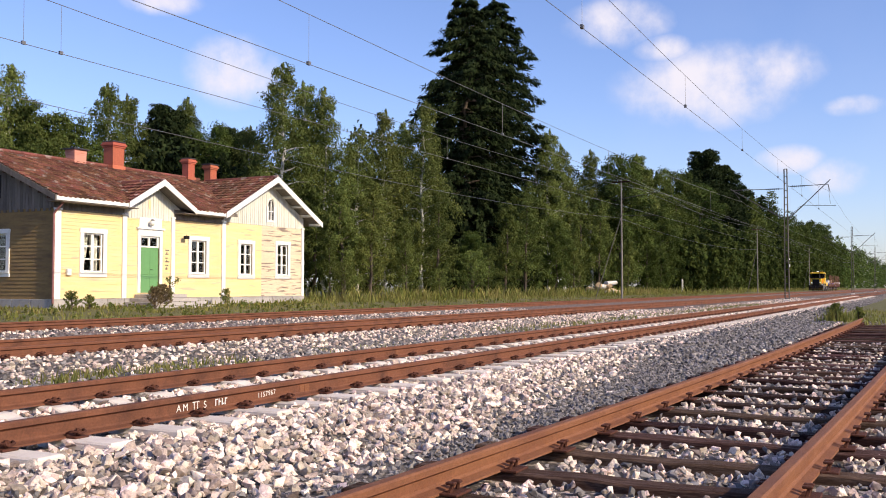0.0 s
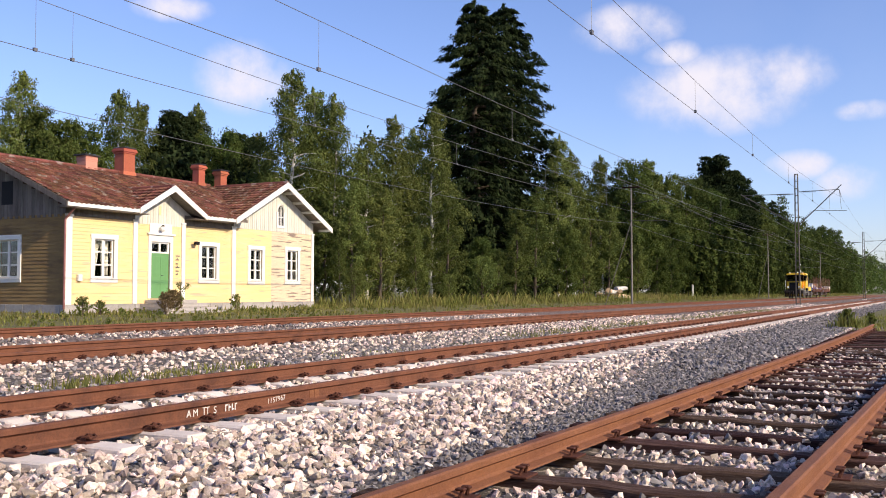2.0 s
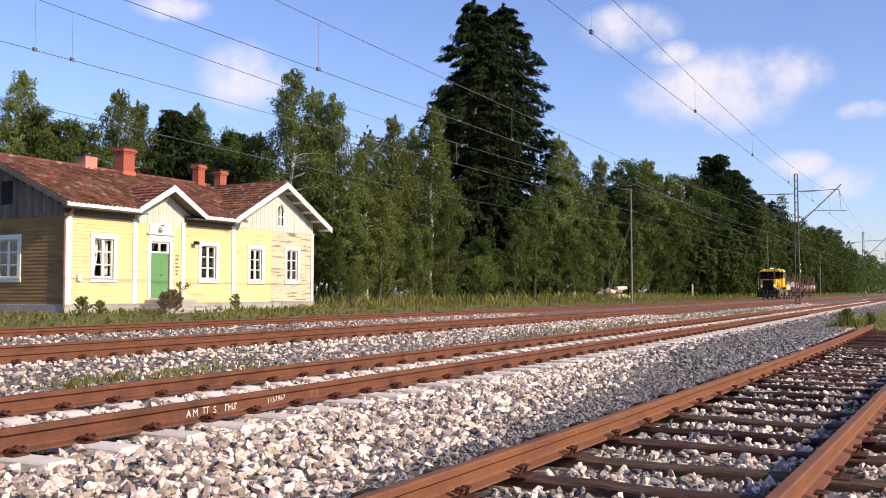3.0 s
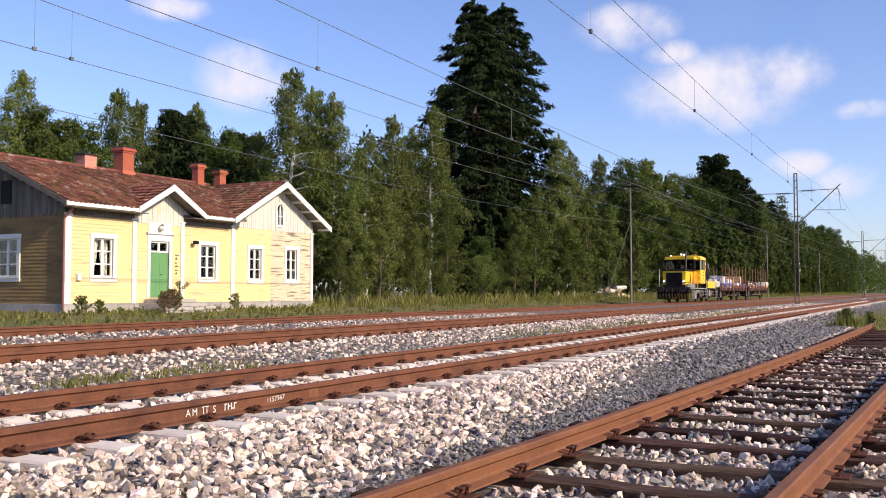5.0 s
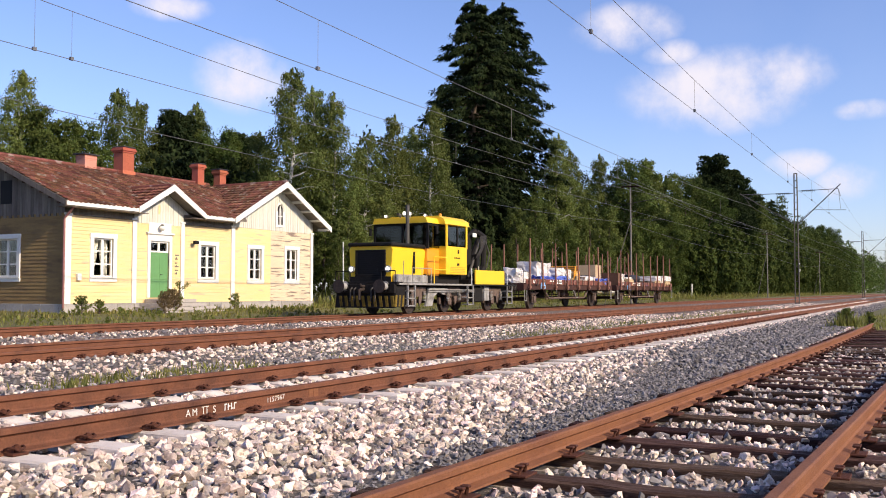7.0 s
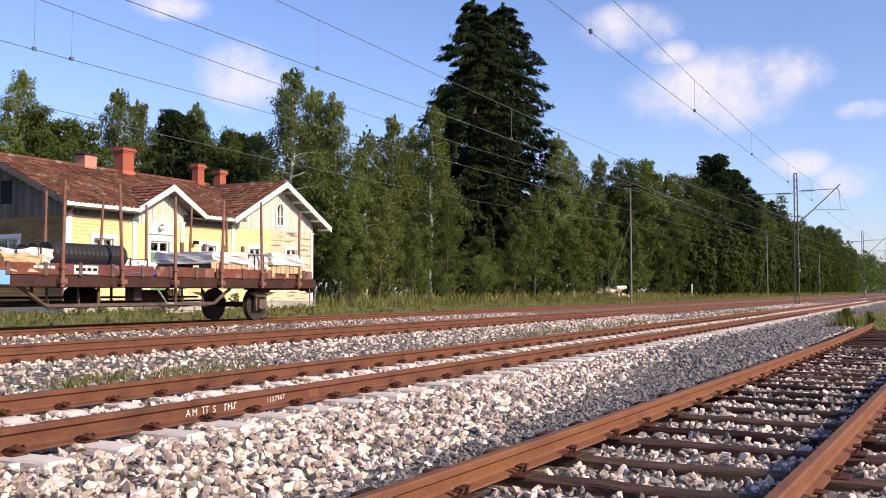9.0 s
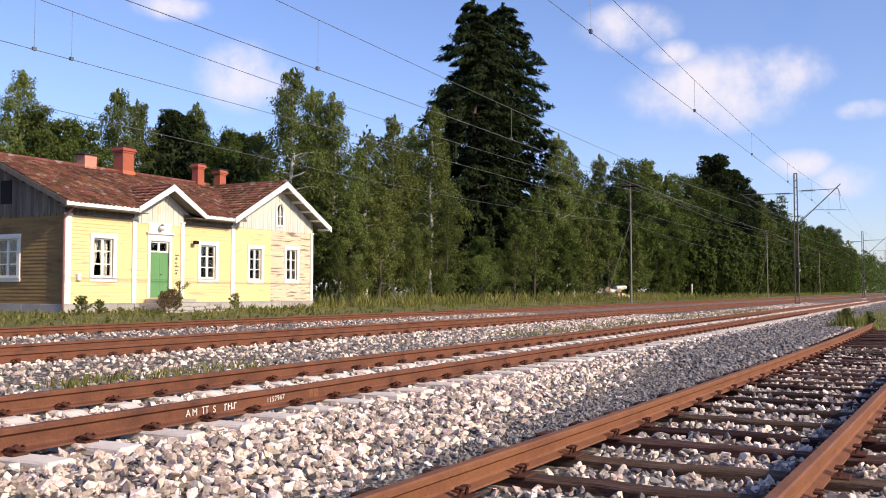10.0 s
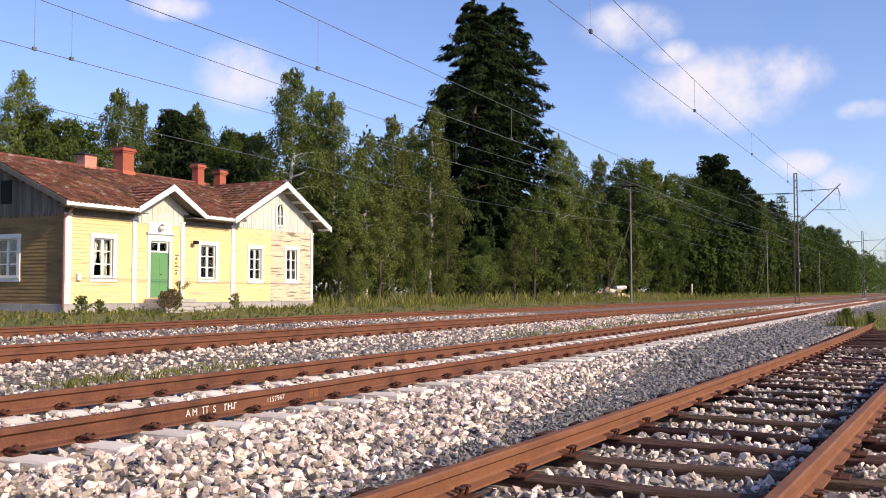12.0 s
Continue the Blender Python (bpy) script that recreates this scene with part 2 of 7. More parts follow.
M["steel"] = material("worn_wheel_steel", (0.05, 0.040, 0.036), 0.7, 0.4, (0.3, 20), (0.6, 5), (0.1, 20), (0.10, 0.065, 0.05))
M["gear"] = material("dusty_brown_running_gear", (0.15, 0.105, 0.085), 0.8, 0.1, (0.3, 14), (0.9, 4), (0.2, 20), (0.06, 0.046, 0.040), spec=0.2)
M["wrap"] = material("plastic_wrap", (0.80, 0.75, 0.71), 0.4, 0, (0.12, 8), (0.95, 4), (0.9, 9), (0.50, 0.44, 0.41))
M["pale_wood"] = material("pale_sawn_timber", (0.55, 0.40, 0.24), 0.8, 0, (0.12, 20), (0.6, 3), (0.2, 40), (0.46, 0.32, 0.18), per_object=0.15)
M["blue_sheet"] = material("blue_tarpaulin", (0.08, 0.13, 0.50), 0.5, 0, (0.1, 10), (0.5, 4), (0.4, 10), (0.16, 0.22, 0.6))
M["black_pipe"] = material("black_plastic_pipe", (0.025, 0.022, 0.022), 0.45, 0, (0.2, 10), (0.5, 3), (0.1, 10), (0.05, 0.04, 0.035))
M["blue_paint"] = material("light_blue_plate", (0.20, 0.42, 0.75), 0.6, 0, (0.05, 10), (0.4, 3), (0.05, 10), (0.26, 0.46, 0.72))
M["chalk"] = material("white_chalk", (0.75, 0.73, 0.70), 0.9, 0, (0.3, 60), (0.6, 30), (0, 1), (0.5, 0.42, 0.38))


def glowing(name, colour, strength):
    m = bpy.data.materials.new(name)
    m.use_nodes = True
    b = m.node_tree.nodes["Principled BSDF"]
    b.inputs["Base Color"].default_value = (*colour, 1)
    b.inputs["Emission Color"].default_value, b.inputs["Emission Strength"].default_value = (*colour, 1), strength
    return m


M["lamp"] = glowing("lit_headlamp", (1.0, 0.95, 0.85), 1.8)


def glass(name, tint, rough=0.03):
    m = bpy.data.materials.new(name)
    m.use_nodes = True
    b = m.node_tree.nodes["Principled BSDF"]
    b.inputs["Base Color"].default_value = (*tint, 1)
    b.inputs["Roughness"].default_value = rough
    b.inputs["Transmission Weight"].default_value = 1.0
    b.inputs["IOR"].default_value = 1.45
    return m


M["glass"] = glass("window_glass", (0.9, 0.93, 0.92))
# cab glass tinted dark to stand in for the shaded cab interior
M["dark_glass"] = glass("cab_glass_shade_tint", (0.14, 0.155, 0.15))


# ---- mesh helpers ----
def link(name, bm, mat, parent=None, label=""):
    me = bpy.data.meshes.new(name)
    bm.to_mesh(me)
    bm.free()
    mats = mat if isinstance(mat, (list, tuple)) else [mat]
    for one in mats:
        me.materials.append(one)
    ob = new(name, me)
    if parent is not None:
        ob.parent = parent
    if label:
        tagged(ob, label)
    return ob


def part(name, bm, mat, parent, label=""):
    return link(name, bm, mat, parent, label)


def share(name, me, parent, m):
    """One more object on the same mesh, under its parent."""
    ob = new(name, me)
    ob.parent = parent
    ob.matrix_basis = m
    return ob


def box(bm, lo, hi, bevel=0.0, mat=0):
    lo, hi = Vector(lo), Vector(hi)
    r = bmesh.ops.create_cube(bm, size=1.0)
    vs = r["verts"]
    for v in vs:
        v.co = Vector([lo[k] + (v.co[k] + 0.5) * (hi[k] - lo[k]) for k in range(3)])
    faces = {f for v in vs for f in v.link_faces}
    for f in faces:
        f.material_index = mat
    if bevel:
        edges = list({e for v in vs for e in v.link_edges})
        bmesh.ops.bevel(bm, geom=edges, offset=bevel, segments=1, affect="EDGES", profile=0.5)
    return bm


def boxed(lo, hi, bevel=0.0):
    return box(bmesh.new(), lo, hi, bevel)


def rod(bm, a, b, r, r2=None, sides=8, caps=True):
    a, b = Vector(a), Vector(b)
    d = b - a
    if d.length < 1e-6:
        return bm
    res = bmesh.ops.create_cone(bm, cap_ends=caps, segments=sides, radius1=r, radius2=r if r2 is None else r2, depth=d.length)
    m = Matrix.Translation((a + b) / 2) @ d.to_track_quat("Z", "Y").to_matrix().to_4x4()
    bmesh.ops.transform(bm, matrix=m, verts=res["verts"])
    return bm


def rods(*items, sides=8):
    bm = bmesh.new()
    for it in items:
        rod(bm, *it[:3], r2=it[3] if len(it) > 3 else None, sides=sides)
    return bm


def prism(outline, axis, lo, hi, bm=None):
    """A closed outline in the plane across an axis, pushed from lo to hi along it. outline: the other two coordinates in order."""
    bm = bm or bmesh.new()
    rings = []
    for c in (lo, hi):
        ring = []
        for p in outline:
            co = list(p)
            co.insert(axis, c)
            ring.append(bm.verts.new(co))
        rings.append(ring)
    k = len(outline)
    for i in range(k):
        j = (i + 1) % k
        bm.faces.new((rings[0][i], rings[0][j], rings[1][j], rings[1][i]))
    bm.faces.new(rings[0][::-1])
    bm.faces.new(rings[1])
    bmesh.ops.recalc_face_normals(bm, faces=bm.faces)
    return bm


def soup(name, verts, faces, mats, parent=None, face_mat=None, smooth=False):
    """A mesh from arrays, for things of a great many small pieces."""
    me = bpy.data.meshes.new(name)
    verts, faces = np.asarray(verts, dtype=np.float32), np.asarray(faces, dtype=np.int32)
    k = faces.shape[1]
    me.vertices.add(len(verts))
    me.vertices.foreach_set("co", verts.ravel())
    me.loops.add(len(faces) * k)
    me.loops.foreach_set("vertex_index", faces.ravel())
    me.polygons.add(len(faces))
    me.polygons.foreach_set("loop_start", np.arange(len(faces), dtype=np.int32) * k)
    me.polygons.foreach_set("loop_total", np.full(len(faces), k, dtype=np.int32))
    me.polygons.foreach_set("use_smooth", np.full(len(faces), smooth, dtype=bool))
    for one in mats:
        me.materials.append(one)
    if face_mat is not None:
        me.polygons.foreach_set("material_index", np.asarray(face_mat, dtype=np.int32))
    me.update(calc_edges=True)
    me.validate()
    ob = new(name, me)
    if parent is not None:
        ob.parent = parent
    return ob


def empty(name, m=None, **tags):
    ob = new(name)
    if m is not None:
        ob.matrix_basis = m
    return tagged(ob, **tags)


# ---- ground and tracks ----
B_NEAR, A_NEAR, C_NEAR, GAUGE = 5.12, 11.5, 18.0, 1.596


def siding_y(x):
    """The siding's left rail: it leans a little towards the camera's side."""
    x = min(max(x, -6.0), 32.0)
    return 2.31 - 0.045 * (x - 4) + 0.0007 * (x - 4) ** 2


PROFILE = [(-400, -0.6), (-30, -0.5), (-6, -0.42), (-1.0, -0.40), (0.2, -0.275), (2.7, -0.275), (3.3, -0.30), (3.9, -0.215), (4.3, -0.200),
           (4.6, -0.212), (7.2, -0.212), (7.6, -0.200), (8.5, -0.27), (9.6, -0.27), (10.6, -0.175), (14.0, -0.175), (14.8, -0.24), (16.4, -0.24), (17.1, -0.16), (20.4, -0.16),
           (21.6, -0.30), (24.0, -0.22), (27.0, -0.05), (30.0, 0.02), (40.0, 0.15), (400, 0.3)]
PY, PZ = [p[0] for p in PROFILE], [p[1] for p in PROFILE]


def ground_z(y):
    return float(np.interp(y, PY, PZ))


def make_ground():
    xs = np.unique(np.concatenate([np.linspace(-3000, -60, 12), np.linspace(-60, 2, 32), np.arange(2, 40, 0.5), np.arange(40, 160, 3.0), np.linspace(160, 3500, 30)]))
    ys = np.unique(np.concatenate([np.linspace(-3000, -400, 5), np.array(PY), np.arange(-6, 22, 0.4), np.arange(22, 48, 1.0), np.linspace(48, 400, 12), np.linspace(400, 3000, 5)]))
    gx, gy = np.meshgrid(xs, ys, indexing="ij")
    gz = np.interp(gy, PY, PZ)
    rough = np.random.RandomState(3).uniform(-1, 1, gz.shape)
    gz = gz + np.where((gy > -6) & (gy < 21), 0.012, 0.03) * rough * ((np.abs(gx) < 200) & (gy < 60))
    verts = np.stack([gx.ravel(), gy.ravel(), gz.ravel()], 1)
    nx, ny = len(xs), len(ys)
    i, j = np.meshgrid(np.arange(nx - 1), np.arange(ny - 1), indexing="ij")
    a = (i * ny + j).ravel()
    faces = np.stack([a, a + ny, a + ny + 1, a + 1], 1)
    cy = gy[:-1, :-1].ravel() + 0.2
    cx = gx[:-1, :-1].ravel()
    which = np.where((cy > -8) & (cy < 21.2), 0, 1)
    which = np.where((cy < 3.2) & (cx > 34), 1, which)
    which = np.where((cy > 13.6) & (cy < 22.4) | ((cy > 10.2) & (cy < 14) & (cx > 40)), 2, which)
    ob = soup("ground", verts, faces, [M["ballast"], M["earth"], M["brown_ballast"]], face_mat=which)
    return tagged(ob, "grey crushed-stone trackbed bordered by rough grassy ground", "ground", kind="structure")


make_ground()


def rail_section(height, scale=1.0):
    h = height
    half = [(0.0, 0.0), (0.026, 0.0), (0.035, -0.010), (0.036, -0.038), (0.020, -0.047), (0.0095, -0.055), (0.0085, -h + 0.040), (0.020, -h + 0.026), (0.070, -h + 0.012), (0.072, -h)]
    ring = [(y, z) for y, z in half] + [(-y, z) for y, z in reversed(half[1:])]
    return ring


def rail_mesh(path, height):
    """A rail swept along a list of points of its head's centre line."""
    ring = rail_section(height)
    bm = bmesh.new()
    rings = []
    for x, y, z in path:
        rings.append([bm.verts.new((x, y + a, z + b)) for a, b in ring])
    for r, s in zip(rings, rings[1:]):
        for k in range(len(ring)):
            q = (k + 1) % len(ring)
            bm.faces.new((r[k], r[q], s[q], s[k]))
    bm.faces.new(rings[0])
    bm.faces.new(rings[-1][::-1])
    bmesh.ops.recalc_face_normals(bm, faces=bm.faces)
    return bm


def straight(y, z, x0=-40, x1=900):
    xs = [x0, 0, 20, 60, 150, 400, x1]
    return [(x, y, z) for x in xs]


def make_clip():
    """A rail clip: base plate, bent spring and bolt."""
    bm = bmesh.new()
    box(bm, (-0.06, -0.06, 0.0), (0.06, 0.05, 0.016), 0.004)
    rod(bm, (0, -0.015, 0.01), (0, -0.015, 0.065), 0.014, sides=6)
    rod(bm, (0, -0.015, 0.04), (0, -0.015, 0.056), 0.026, sides=6)
    for s in (-1, 1):
        pts = [(0.0, -0.045, 0.03), (0.035 * s, -0.05, 0.045), (0.055 * s, -0.01, 0.05), (0.05 * s, 0.035, 0.034), (0.02 * s, 0.05, 0.03)]
        for p, q in zip(pts, pts[1:]):
            rod(bm, p, q, 0.008, sides=5)
    me = bpy.data.meshes.new("rail_clip")
    bm.to_mesh(me)
    bm.free()
    me.materials.append(M["clip"])
    return me


CLIP = make_clip()


def make_track(name, near, label, rail_mat, seams):
    track = empty(name, label=label, category="railway track")
    for y in (near, near + GAUGE):
        part("rail", rail_mesh(straight(y, 0.0), 0.158), rail_mat, track)
    return track


track_b = make_track("railway_track", B_NEAR, "rusty running rails clipped to pale concrete sleepers in ballast", M["rust"], True)
track_a = make_track("railway_track", A_NEAR, "rusty middle running rails bedded in grey crushed stone", M["rust"], True)
track_c = make_track("railway_track", C_NEAR, "rusty outer running rails in front of the station house", M["rust"], True)


def make_sleeper_mesh():
    bm = bmesh.new()
    prof = [(-1.30, 0.0), (-0.55, 0.0), (-0.45, -0.035), (0.45, -0.035), (0.55, 0.0), (1.30, 0.0), (1.30, -0.2), (-1.30, -0.2)]
    prism(prof, 0, -0.125, 0.125, bm)
    for v in bm.verts:
        if v.co.z > -0.1:
            v.co.x *= 0.82
    top = [e for e in bm.edges if e.verts[0].co.z > -0.1 and e.verts[1].co.z > -0.1]
    bmesh.ops.bevel(bm, geom=top, offset=0.014, segments=1, affect="EDGES")
    me = bpy.data.meshes.new("sleeper")
    bm.to_mesh(me)
    bm.free()
    me.materials.append(M["concrete"])
    return me


SLEEPER = make_sleeper_mesh()
rnd = random.Random(5)
for k in range(200):
    x = 2.29 + 0.5855 * k
    share("sleeper", SLEEPER, track_b, pose(x, B_NEAR + GAUGE / 2, -0.157 + rnd.uniform(-0.006, 0.006), 0, 0, rnd.uniform(-0.6, 0.6)))
    if k < 75:
        for y in (B_NEAR, B_NEAR + GAUGE):
            share("rail_clip", CLIP, track_b, pose(x + rnd.uniform(-0.02, 0.02), y - 0.095, -0.158))
            share("rail_clip", CLIP, track_b, pose(x + rnd.uniform(-0.02, 0.02), y + 0.095, -0.158, 0, 0, 180))
for track, near, count in ((track_a, A_NEAR, 60), (track_c, C_NEAR, 36)):
    for k in range(count):
        x = 5.1 + 0.5855 * k
        share("rail_clip", CLIP, track, pose(x + rnd.uniform(-0.02, 0.02), near - 0.095, -0.150))

# chalk marks on the rail's web


def chalk(text, x, size, y=B_NEAR - 0.0125, z=-0.118, slant=0):
    curve = bpy.data.curves.new("chalk_mark", "FONT")
    curve.body, curve.size, curve.extrude = text, size, 0.001
    curve.space_character = 1.15
    ob = new("chalk_mark_source", curve)
    dg = bpy.context.evaluated_depsgraph_get()
    me = bpy.data.meshes.new_from_object(ob.evaluated_get(dg))
    bpy.data.objects.remove(ob)
    me.materials.clear()
    me.materials.append(M["chalk"])
    mark = new("chalk_mark", me)
    mark.parent = track_b
    mark.matrix_basis = pose(x, y, z, 90, 0, slant)
    return mark


for letter, x in (("A", 5.655), ("M", 5.725), ("I", 5.845), ("I", 5.885), ("S", 5.965)):
    chalk(letter, x, 0.080)
part("chalk_bar", boxed((5.835, B_NEAR - 0.0145, -0.064), (5.915, B_NEAR - 0.0115, -0.058)), M["chalk"], track_b)
for k, digit in enumerate("1157967"):
    chalk(digit, 6.655 + 0.037 * k, 0.062, z=-0.112 + 0.002 * k)
for k, x in enumerate((6.105, 6.145, 6.185, 6.222)):
    bm = boxed((x, B_NEAR - 0.0145, -0.117), (x + 0.010, B_NEAR - 0.0115, -0.062))
    box(bm, (x + 0.010, B_NEAR - 0.0145, -0.072 - 0.02 * (k % 3)), (x + 0.030, B_NEAR - 0.0115, -0.062 - 0.02 * (k % 3)))
    part("chalk_bar", bm, M["chalk"], track_b)

# bright rust where the rails were welded
for x, y in ((7.28, B_NEAR), (7.36, B_NEAR), (11.9, B_NEAR + GAUGE), (16.0, B_NEAR)):
    bm = boxed((x, y - 0.0125, -0.125), (x + 0.07, y - 0.009, -0.052), 0.001)
    part("weld_mark", bm, M["rust_orange"], track_b, "bright orange rust at a weld")

# the siding on tarred wooden sleepers
siding = empty("railway_siding", label="orange-rusted siding rails spiked to dark weathered wooden sleepers", category="railway track")
SID_Z = -0.07
for off in (0.0, -GAUGE):
    pts = [(x, siding_y(x) - 0.036 + off, SID_Z) for x in np.linspace(-4, 30.5, 40)]
    part("rail", rail_mesh(pts, 0.140), M["rust_orange"], siding)


def wood_sleeper(seed):
    r = random.Random(seed)
    bm = boxed((-0.092, -1.3, -0.16), (0.092, 1.3, 0.0))
    bmesh.ops.subdivide_edges(bm, edges=[e for e in bm.edges if abs(e.verts[0].co.y - e.verts[1].co.y) > 1], cuts=9)
    for v in bm.verts:
        v.co += Vector((r.uniform(-0.012, 0.012), r.uniform(-0.01, 0.01), r.uniform(-0.010, 0.006)))
    bmesh.ops.bevel(bm, geom=[e for e in bm.edges if e.calc_face_angle(0) > 0.9], offset=0.012, segments=1, affect="EDGES")
    me = bpy.data.meshes.new("wooden_sleeper")
    bm.to_mesh(me)
    bm.free()
    me.materials.append(M["old_wood"])
    return me


def spike_mesh():
    bm = bmesh.new()
    box(bm, (-0.09, -0.085, 0.0), (0.09, 0.03, 0.014), 0.003)
    for x, lean in ((-0.05, 0.02), (0.05, -0.015)):
        rod(bm, (x, -0.02, 0.0), (x + lean, -0.035, 0.055), 0.011, sides=5)
        box(bm, (x + lean - 0.02, -0.05, 0.05), (x + lean + 0.02, 0.0, 0.064), 0.004)
    me = bpy.data.meshes.new("rail_spike")
    bm.to_mesh(me)
    bm.free()
    me.materials.append(M["clip"])
    return me


WOODS, SPIKE = [wood_sleeper(k) for k in range(4)], spike_mesh()
SIDING_X = []
for k in range(-6, 42):
    x = 0.47 + 0.78 * k + rnd.uniform(-0.05, 0.05)
    if x > 12:
        x = 12 + (x - 12) * 0.85
    SIDING_X.append(x)
    yc = siding_y(x) - 0.036 - GAUGE / 2
    share("wooden_sleeper", WOODS[k % 4], siding, pose(x, yc, SID_Z - 0.142 + rnd.uniform(-0.006, 0.0), 0, 0, rnd.uniform(-1.5, 1.5) - 1.5))
    for off in (0.0, -GAUGE):
        for s in (-1, 1):
            share("rail_spike", SPIKE, siding, pose(x + rnd.uniform(-0.02, 0.02), siding_y(x) - 0.036 + off + s * 0.08, SID_Z - 0.142, 0, 0, 0 if s < 0 else 180))


# ---- ballast stones ----
def stone_shapes(count, seed):
    """Angular broken stones: hulls of a few random points."""
    shapes = []
    r = random.Random(seed)
    while len(shapes) < count:
        bm = bmesh.new()
        for _ in range(10):
            v = Vector((r.gauss(0, 1), r.gauss(0, 1), r.gauss(0, 1))).normalized() * r.uniform(0.85, 1.08)
            bm.verts.new((v.x * 1.12, v.y * 0.8, v.z * 0.72))
        res = bmesh.ops.convex_hull(bm, input=bm.verts)
        bmesh.ops.delete(bm, geom=[g for g in res["geom_interior"] if isinstance(g, bmesh.types.BMVert)], context="VERTS")
        bmesh.ops.triangulate(bm, faces=bm.faces)
        bm.verts.index_update()
        shapes.append((np.array([v.co[:] for v in bm.verts]), np.array([[v.index for v in f.verts] for f in bm.faces])))
        bm.free()
    return shapes


SHAPES = stone_shapes(14, 8)


def scatter(name, label, xs, ys, sizes, mats, pick, seed, lift=0.25, category="gravel"):
    """Loose stones as one mass: each a turned and scaled copy of a stone shape, sunk a little in the bed."""
    r = np.random.RandomState(seed)
    vs, fs, ms, base = [], [], [], 0
    kinds = r.randint(0, len(SHAPES), len(xs))
    for k, (sv, sf) in enumerate(SHAPES):
        sel = np.where(kinds == k)[0]
        if not len(sel):
            continue
        n = len(sel)
        a = r.uniform(0, 2 * np.pi, n)
        b = r.normal(0, 0.5, n)
        c = r.normal(0, 0.5, n)
        ca, sa, cb, sb, cc, sc = np.cos(a), np.sin(a), np.cos(b), np.sin(b), np.cos(c), np.sin(c)
        rot = np.stack([np.stack([ca * cb, ca * sb * sc - sa * cc, ca * sb * cc + sa * sc], 1),
                        np.stack([sa * cb, sa * sb * sc + ca * cc, sa * sb * cc - ca * sc], 1),
                        np.stack([-sb, cb * sc, cb * cc], 1)], 1)
        v = np.einsum("nij,mj->nmi", rot, sv) * sizes[sel][:, None, None]
        z = np.interp(ys[sel], PY, PZ) + sizes[sel] * r.uniform(-0.2, 1.0, n) * lift * 2
        v += np.stack([xs[sel], ys[sel], z], 1)[:, None, :]
        vs.append(v.reshape(-1, 3))
        f = sf[None] + (base + np.arange(n) * len(sv))[:, None, None]
        fs.append(f.reshape(-1, 3))
        ms.append(np.repeat(pick[sel], len(sf)))
        base += n * len(sv)
    ob = soup(name, np.concatenate(vs), np.concatenate(fs), mats, face_mat=np.concatenate(ms))
    return tagged(ob, label, category, kind="stuff")


def clear_of_track(x, y):
    """Keeps stones off the rails, and off the tops of the sleepers where these lie bare."""
    ok = np.ones(len(x), bool)
    for c in (B_NEAR, B_NEAR + GAUGE, A_NEAR, A_NEAR + GAUGE, C_NEAR, C_NEAR + GAUGE):
        ok &= np.abs(y - c) > 0.085
    phase = np.abs((x - 2.29 + 0.5855 / 2) % 0.5855 - 0.5855 / 2)
    ok &= ~((phase < 0.125) & (y > B_NEAR - 0.50) & (y < B_NEAR + GAUGE + 0.50))
    return ok


SID_XS = np.array(SIDING_X)


def clear_of_siding(x, y):
    sy = 2.31 - 0.045 * (x - 4) + 0.0007 * (x - 4) ** 2 - 0.036
    ok = (np.abs(y - sy) > 0.10) & (np.abs(y - sy + GAUGE) > 0.10)
    near = np.abs(x[:, None] - SID_XS[None]).min(1)
    ok &= ~((near < 0.112) & (y < sy + 0.5) & (y > sy - GAUGE - 0.5))
    return ok


def field(x0, x1, y0, y1, per_m2, seed):
    r = np.random.RandomState(seed)
    n = int((x1 - x0) * (y1 - y0) * per_m2)
    return r.uniform(x0, x1, n), r.uniform(y0, y1, n), r


def grey_share(x, y, r):
    """Finer, greyer stone lies in the dip beside the siding and spreads outwards farther along the line."""
    edge = 3.18 + np.clip((x - 6.0) * 0.085, -0.4, 1.15)
    soft = (edge - y) / 0.35 + r.normal(0, 0.6, len(x))
    return np.where((y > 2.3) & (soft > 0), 1, np.where(r.uniform(0, 1, len(x)) < 0.30, 1, 0))


